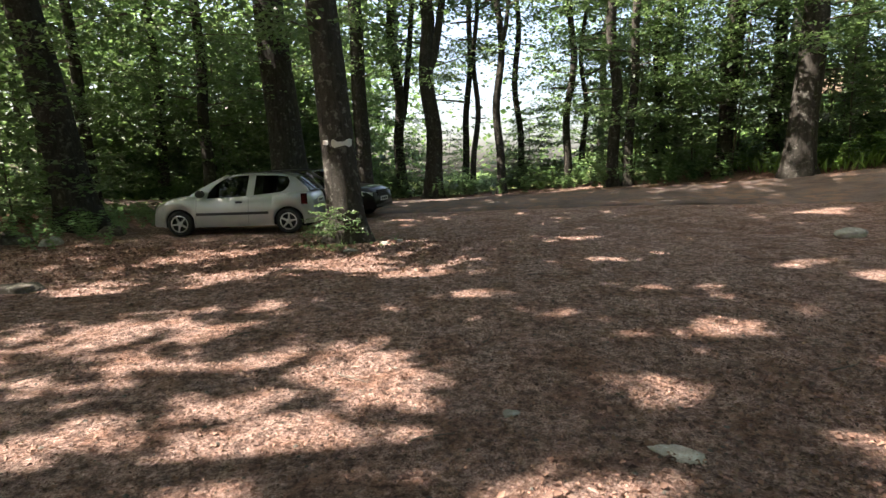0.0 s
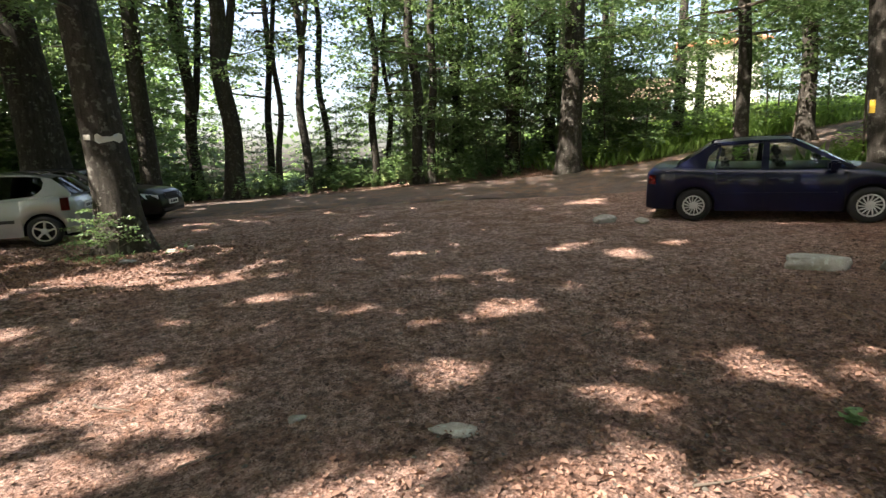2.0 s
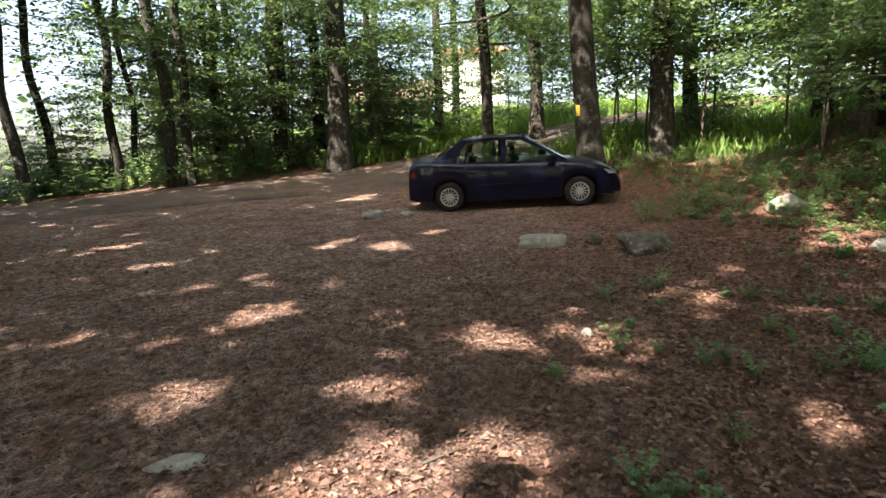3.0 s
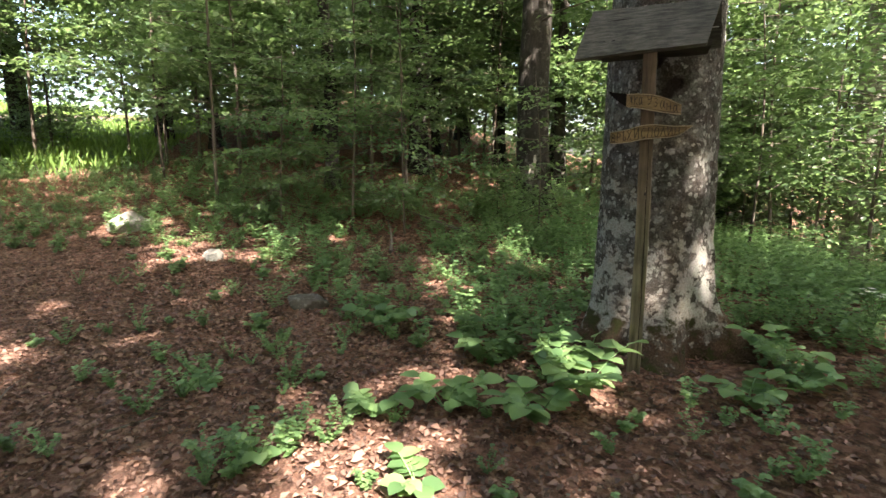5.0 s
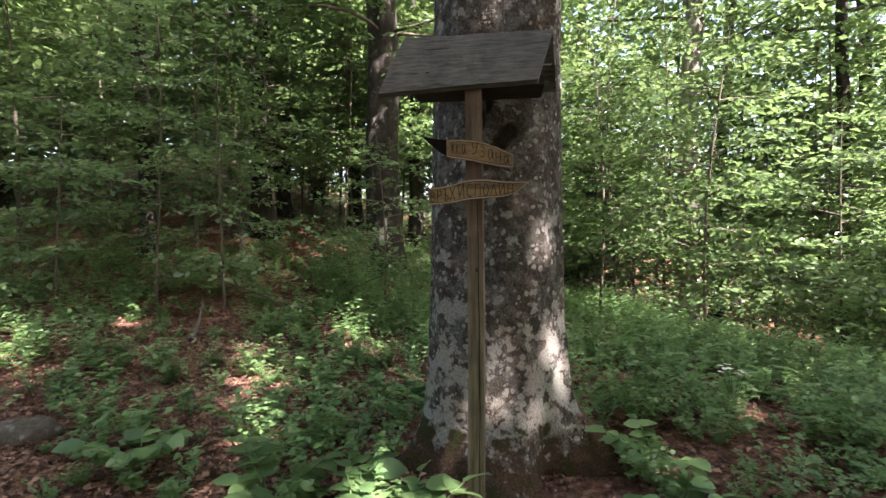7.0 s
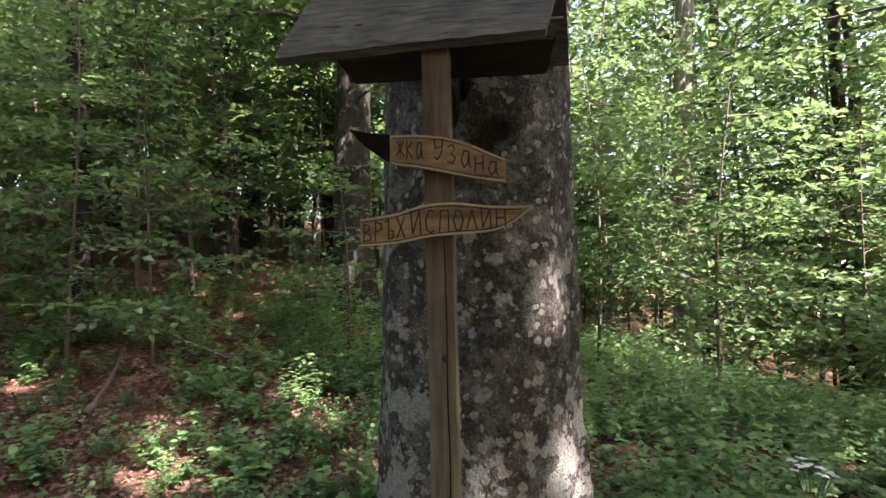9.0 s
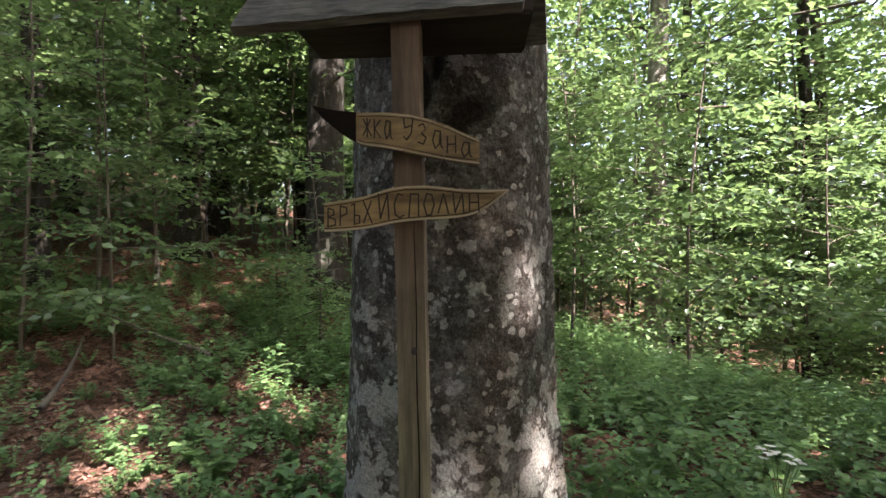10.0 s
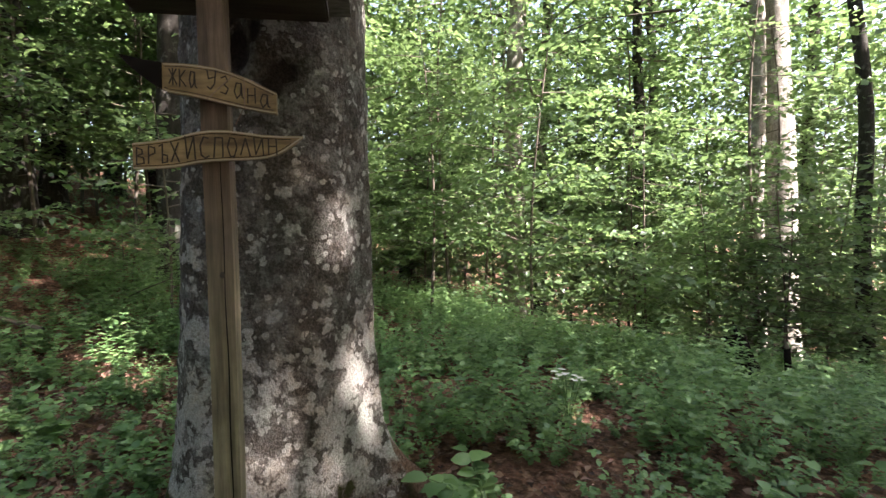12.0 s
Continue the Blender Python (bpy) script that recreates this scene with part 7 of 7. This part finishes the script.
strew("undergrowth", spots(2100, 2.6, 12.0, -9.5, 3.0, dense_chance, 1), HERBS, M_HERB, "thick green herbs and seedlings on the wood's floor", "undergrowth", 0.8, 2, full=True)
strew("tall_undergrowth", spots(1350, 2.0, 9.5, -9.5, -3.2, lambda x, y: (0.05 + 0.95 * patchy(x, y, 0.8) ** 1.3) * (on_path(x, y) > 1.5) * (np.hypot(x - 4.16, y + 2.74) > 0.9), 3), MID, M_HERB, "knee-high green herbs on the slope", "undergrowth", 0.7, 4, full=True)


strew("path_herbs", spots(800, 2.0, 6.6, -5.2, -0.4, lambda x, y: (0.15 + 0.85 * patchy(x, y, 1.3)) * (on_path(x, y) > 0.7) * away_from_tree(x, y) * np.where((y < -2.9) | (x > 4.3), 1.0, np.where(x < 3.1, 0.7, 0.25)) / (1 + np.exp(np.clip((y + 1.3 - 0.35 * (x - 3)) * 3, -30, 30))), 41), HERBS, M_HERB, "low green herbs beside the trodden path", "undergrowth", 0.85, 42, (0.35, 0.75), True)


def scatter_seedlings(places, seed, size):
    """Single small plants that stand apart on the litter, each a thing of its own."""
    rg = np.random.RandomState(seed)
    meshes = []
    for P, D, U, S in HERBS:
        v, f = leaf_full_np(P, D, U, S, 0.85, 0.12)
        tips = np.unique(np.round(P, 5), axis=0)
        sv, sf = join_np([tube_np(np.array([[0, 0, -0.01], c * np.array([0.45, 0.45, 0.55]), c]), [0.0022, 0.0016, 0.001], 3) for c in tips])
        meshes.append((mesh_np("foliage", v, f, M_HERB), mesh_np("stalk", sv, sf, M_HERB)))
    for x, y in places:
        leaves, stalk = meshes[rg.randint(len(meshes))]
        a, s = rg.rand() * 6.28, size[0] + (size[1] - size[0]) * rg.rand()
        m = Matrix.Translation((x, y, float(gz(x, y)))) @ Matrix.Rotation(a, 4, "Z") @ Matrix.Diagonal((s, s, s, 1))
        root = thing("seedling", m, "small green seedling standing in brown leaf litter", "seedling", "scattered seedlings")
        child("stalk", stalk, root)
        child("foliage", leaves, root)


scatter_seedlings(spots(800, 2.0, 9.0, -4.0, 3.4, thin_chance, 5), 6, (0.3, 0.75))
strew("far_undergrowth", spots(1600, 9.0, 24.0, -14.0, 9.0, lambda x, y: (0.1 + 0.6 * patchy(x, y, 0.5)) * (np.hypot(x - 9.3, y - 6.6) > 3.0) * ~((y > 5.0) & (x < 10.5)) * (y < 3.2 + 0.5 * x - 2.0), 7), TALL, M_HERB, "green undergrowth under the trees", "undergrowth", 0.9, 8, (0.45, 0.85))


def off_car(x, y):
    """Metres from the middle line of the blue saloon."""
    ax, ay, bx, by = _c.x - 2.1 * 0.659, _c.y + 2.1 * 0.752, _c.x + 2.1 * 0.659, _c.y - 2.1 * 0.752
    t = np.clip(((x - ax) * (bx - ax) + (y - ay) * (by - ay)) / 17.64, 0, 1)
    return np.hypot(x - ax - t * (bx - ax), y - ay - t * (by - ay))


strew("bank_seedlings", spots(1700, 8.2, 16.0, -1.0, 8.0, lambda x, y: (off_car(x, y) > 1.25) * (y < 0.62 * x - 1.5) * (0.25 + 0.7 * patchy(x, y, 1.1)) * (_d(x, y) > 2.6), 21), HERBS, M_HERB, "low green herbs beside the parked blue car", "undergrowth", 0.85, 22, (0.45, 1.0))
strew("roadside_herbs", spots(2400, -20.0, 14.0, 14.0, 26.0, lambda x, y: (_d(x, y) > 2.5) * (y > 17 - 0.45 * np.clip(x, -20, 14)) * (0.35 + 0.5 * patchy(x, y, 0.6)), 9), TALL, M_HERB, "green herbs and bushes along the far side of the road", "undergrowth", 0.9, 10, (0.8, 1.9))
strew("bank_herbs", spots(1500, 11.0, 34.0, 8.0, 30.0, lambda x, y: (_d(x, y) > 2.5) * (0.45 + 0.5 * patchy(x, y, 0.5)), 11), TALL, M_GRASS, "bright green weeds and grass on a sunny bank", "grass", 0.6, 12, (1.0, 2.0))
strew("wood_edge_herbs", spots(700, -18.0, -6.5, 9.0, 18.0, lambda x, y: (0.2 + 0.6 * patchy(x, y, 0.6)) * (_d(x, y) > 2.6) * (np.hypot(x + 4.7, y - 12.3) > 2.6), 13), TALL, M_HERB, "green herbs at the edge of the lot", "undergrowth", 0.9, 14, (0.6, 1.2))


def grass():
    rg = np.random.RandomState(15)
    n = 34000
    x, y = 10.5 + 28 * rg.rand(n), 3.0 + 30.5 * rg.rand(n)
    ok = (road_dist(x, y) > 2.35) & ((y > 7.5) | (x > 15.5))
    x, y = x[ok], y[ok]
    P = np.stack([x, y, gz(x, y)], -1)
    D = np.stack([rg.normal(0, 0.35, len(x)), rg.normal(0, 0.35, len(x)), np.ones(len(x))], -1)
    U = rg.normal(0, 1, P.shape)
    v, f = leaf_np(P, D, U, 0.25 + 0.4 * rg.rand(len(x)), 0.16, 0.1)
    solo("grass", mesh_np("grass", v, f, M_GRASS), label="long bright green grass on the bank", category="grass", kind="stuff")


grass()


def leaf_plant(x, y, n, h, leaf, seed, label):
    """One plant with broad leaves on thin stalks."""
    rg = np.random.RandomState(seed)
    root = thing("broadleaf_plant", Matrix.Translation((x, y, float(gz(x, y)))), label, "plant", "broad-leaved plants")
    W, L = [], []
    for k in range(n):
        a = rg.rand() * 6.28
        t = np.linspace(0, 1, 6)
        ln = h * (0.6 + 0.7 * rg.rand())
        pts = np.stack([np.cos(a) * ln * 0.8 * t, np.sin(a) * ln * 0.8 * t, ln * (t - 0.35 * t ** 2)], -1)
        W.append(tube_np(pts, 0.004 * (1 - 0.6 * t) + 0.001, 5))
        for i in (2, 3, 4, 5):
            for q in (-1, 1) if i < 5 else (0,):
                aa = a + q * 1.1 + rg.normal(0, 0.2)
                L.append((pts[i][None], np.array([[np.cos(aa), np.sin(aa), 0.1]]), np.array([[rg.normal(0, 0.25), rg.normal(0, 0.25), 1.0]]), np.array([leaf * (0.7 + 0.6 * rg.rand())])))
    P, D, U, S = [np.concatenate([q[i] for q in L]) for i in range(4)]
    v, f = leaf_round_np(P, D, U, S)
    child("foliage", mesh_np("foliage", v, f, M_HERB, True), root)
    v, f = join_np(W)
    child("stalk", mesh_np("stalk", v, f, M_HERB, True), root)
    return root


for k, (x, y, n, h, leaf) in enumerate(((3.5, -1.82, 9, 0.30, 0.11), (3.15, -2.6, 7, 0.20, 0.09), (3.3, -1.45, 7, 0.24, 0.10), (3.75, -1.75, 8, 0.30, 0.11), (2.95, -0.75, 4, 0.13, 0.085), (3.6, -0.7, 6, 0.2, 0.09), (4.15, -1.5, 8, 0.28, 0.10), (3.2, -3.0, 7, 0.25, 0.09), (3.35, -0.15, 4, 0.10, 0.07), (4.9, -1.0, 7, 0.26, 0.10), (3.5, -3.3, 8, 0.26, 0.10), (4.1, 0.2, 4, 0.11, 0.06), (3.55, -1.05, 6, 0.2, 0.10))):
    leaf_plant(x, y, n, h, leaf, 60 + k, "low plant with broad heart-shaped green leaves in litter")
# the shoots at the foot of the marked beech
for k, (x, y) in enumerate(((-2.4, 9.5), (-1.9, 9.35), (-2.15, 9.35))):
    sapling(x, y, 4, 0.50 + 0.06 * (k % 3), 40 * k, "small leafy shoot at the foot of a beech", "shoots")


strew("beech_foot_herbs", spots(90, -2.9, -0.7, 8.7, 10.0, lambda x, y: 1.0 * (np.hypot(x + 1.84, y - 9.85) > 0.38) * (np.hypot(x + 1.84, y - 9.85) < 1.1), 31), HERBS, M_HERB, "low green herbs and grass at the foot of the marked beech", "undergrowth", 0.6, 32, (0.15, 0.45), True)


def litter():
    rg = np.random.RandomState(16)
    out = []
    for n, cx, cy, sx, sy, size in ((30000, 2.6, 0.4, 2.4, 2.0, 0.030), (52000, 0.2, 4.0, 4.0, 2.6, 0.022), (26000, 5.5, 0.3, 2.6, 2.2, 0.045), (14000, -3.5, 8.6, 2.6, 1.3, 0.05), (9000, 5.0, -4.0, 4.0, 3.0, 0.05), (6000, 10, -9, 4, 3, 0.06)):
        x, y = cx + sx * rg.randn(n), cy + sy * rg.randn(n)
        ok = road_dist(x, y) > 2.5 - 1.6 * rg.rand(n) ** 2
        x, y = x[ok], y[ok]
        P = np.stack([x, y, 0.03 * (road_dist(x, y) < 2.4) + gz(x, y) + bumps(x, y) + 0.004 + 0.008 * rg.rand(len(x))], -1)
        a = rg.rand(len(x)) * 6.28
        D = np.stack([np.cos(a), np.sin(a), rg.normal(0, 0.25, len(x))], -1)
        U = np.array([0, 0, 1.0]) + rg.normal(0, 0.55, P.shape)
        out.append(leaf_np(P, D, U, size * (0.45 + 0.9 * rg.rand(len(x))), 0.6, 0.4))
    v, f = join_np(out)
    solo("leaf_litter", mesh_np("leaf_litter", v, f, M_DRY), label="dry curled brown beech leaves on the ground", category="leaf litter", kind="stuff")


litter()


def grit():
    """Small stones trodden into the lot."""
    rg = np.random.RandomState(17)
    n = 4500
    x, y = 0.5 + 3.2 * rg.randn(n), 3.8 + 2.6 * rg.randn(n)
    r = 0.004 + 0.015 * rg.rand(n) ** 4
    o = np.array([[1, 0, 0], [0, 1, 0], [-1, 0, 0], [0, -1, 0], [0, 0, 0.7], [0, 0, -0.5]])
    f0 = np.array([[0, 1, 4], [1, 2, 4], [2, 3, 4], [3, 0, 4]])
    a = rg.rand(n) * 6.28
    c, s = np.cos(a)[:, None], np.sin(a)[:, None]
    ox, oy = o[:, 0][None] * (0.7 + 0.6 * rg.rand(n, 6)), o[:, 1][None] * (0.7 + 0.6 * rg.rand(n, 6))
    V = np.stack([x[:, None] + r[:, None] * (c * ox - s * oy), y[:, None] + r[:, None] * (s * ox + c * oy), (gz(x, y) + bumps(x, y))[:, None] + r[:, None] * o[:, 2][None] + 0.002], -1).reshape(-1, 3)
    F = (np.arange(n)[:, None, None] * 6 + f0[None]).reshape(-1, 3)
    solo("grit", mesh_np("grit", V, F, M_ROCK), label="small grey stones in the trodden earth", category="gravel", kind="stuff")


grit()
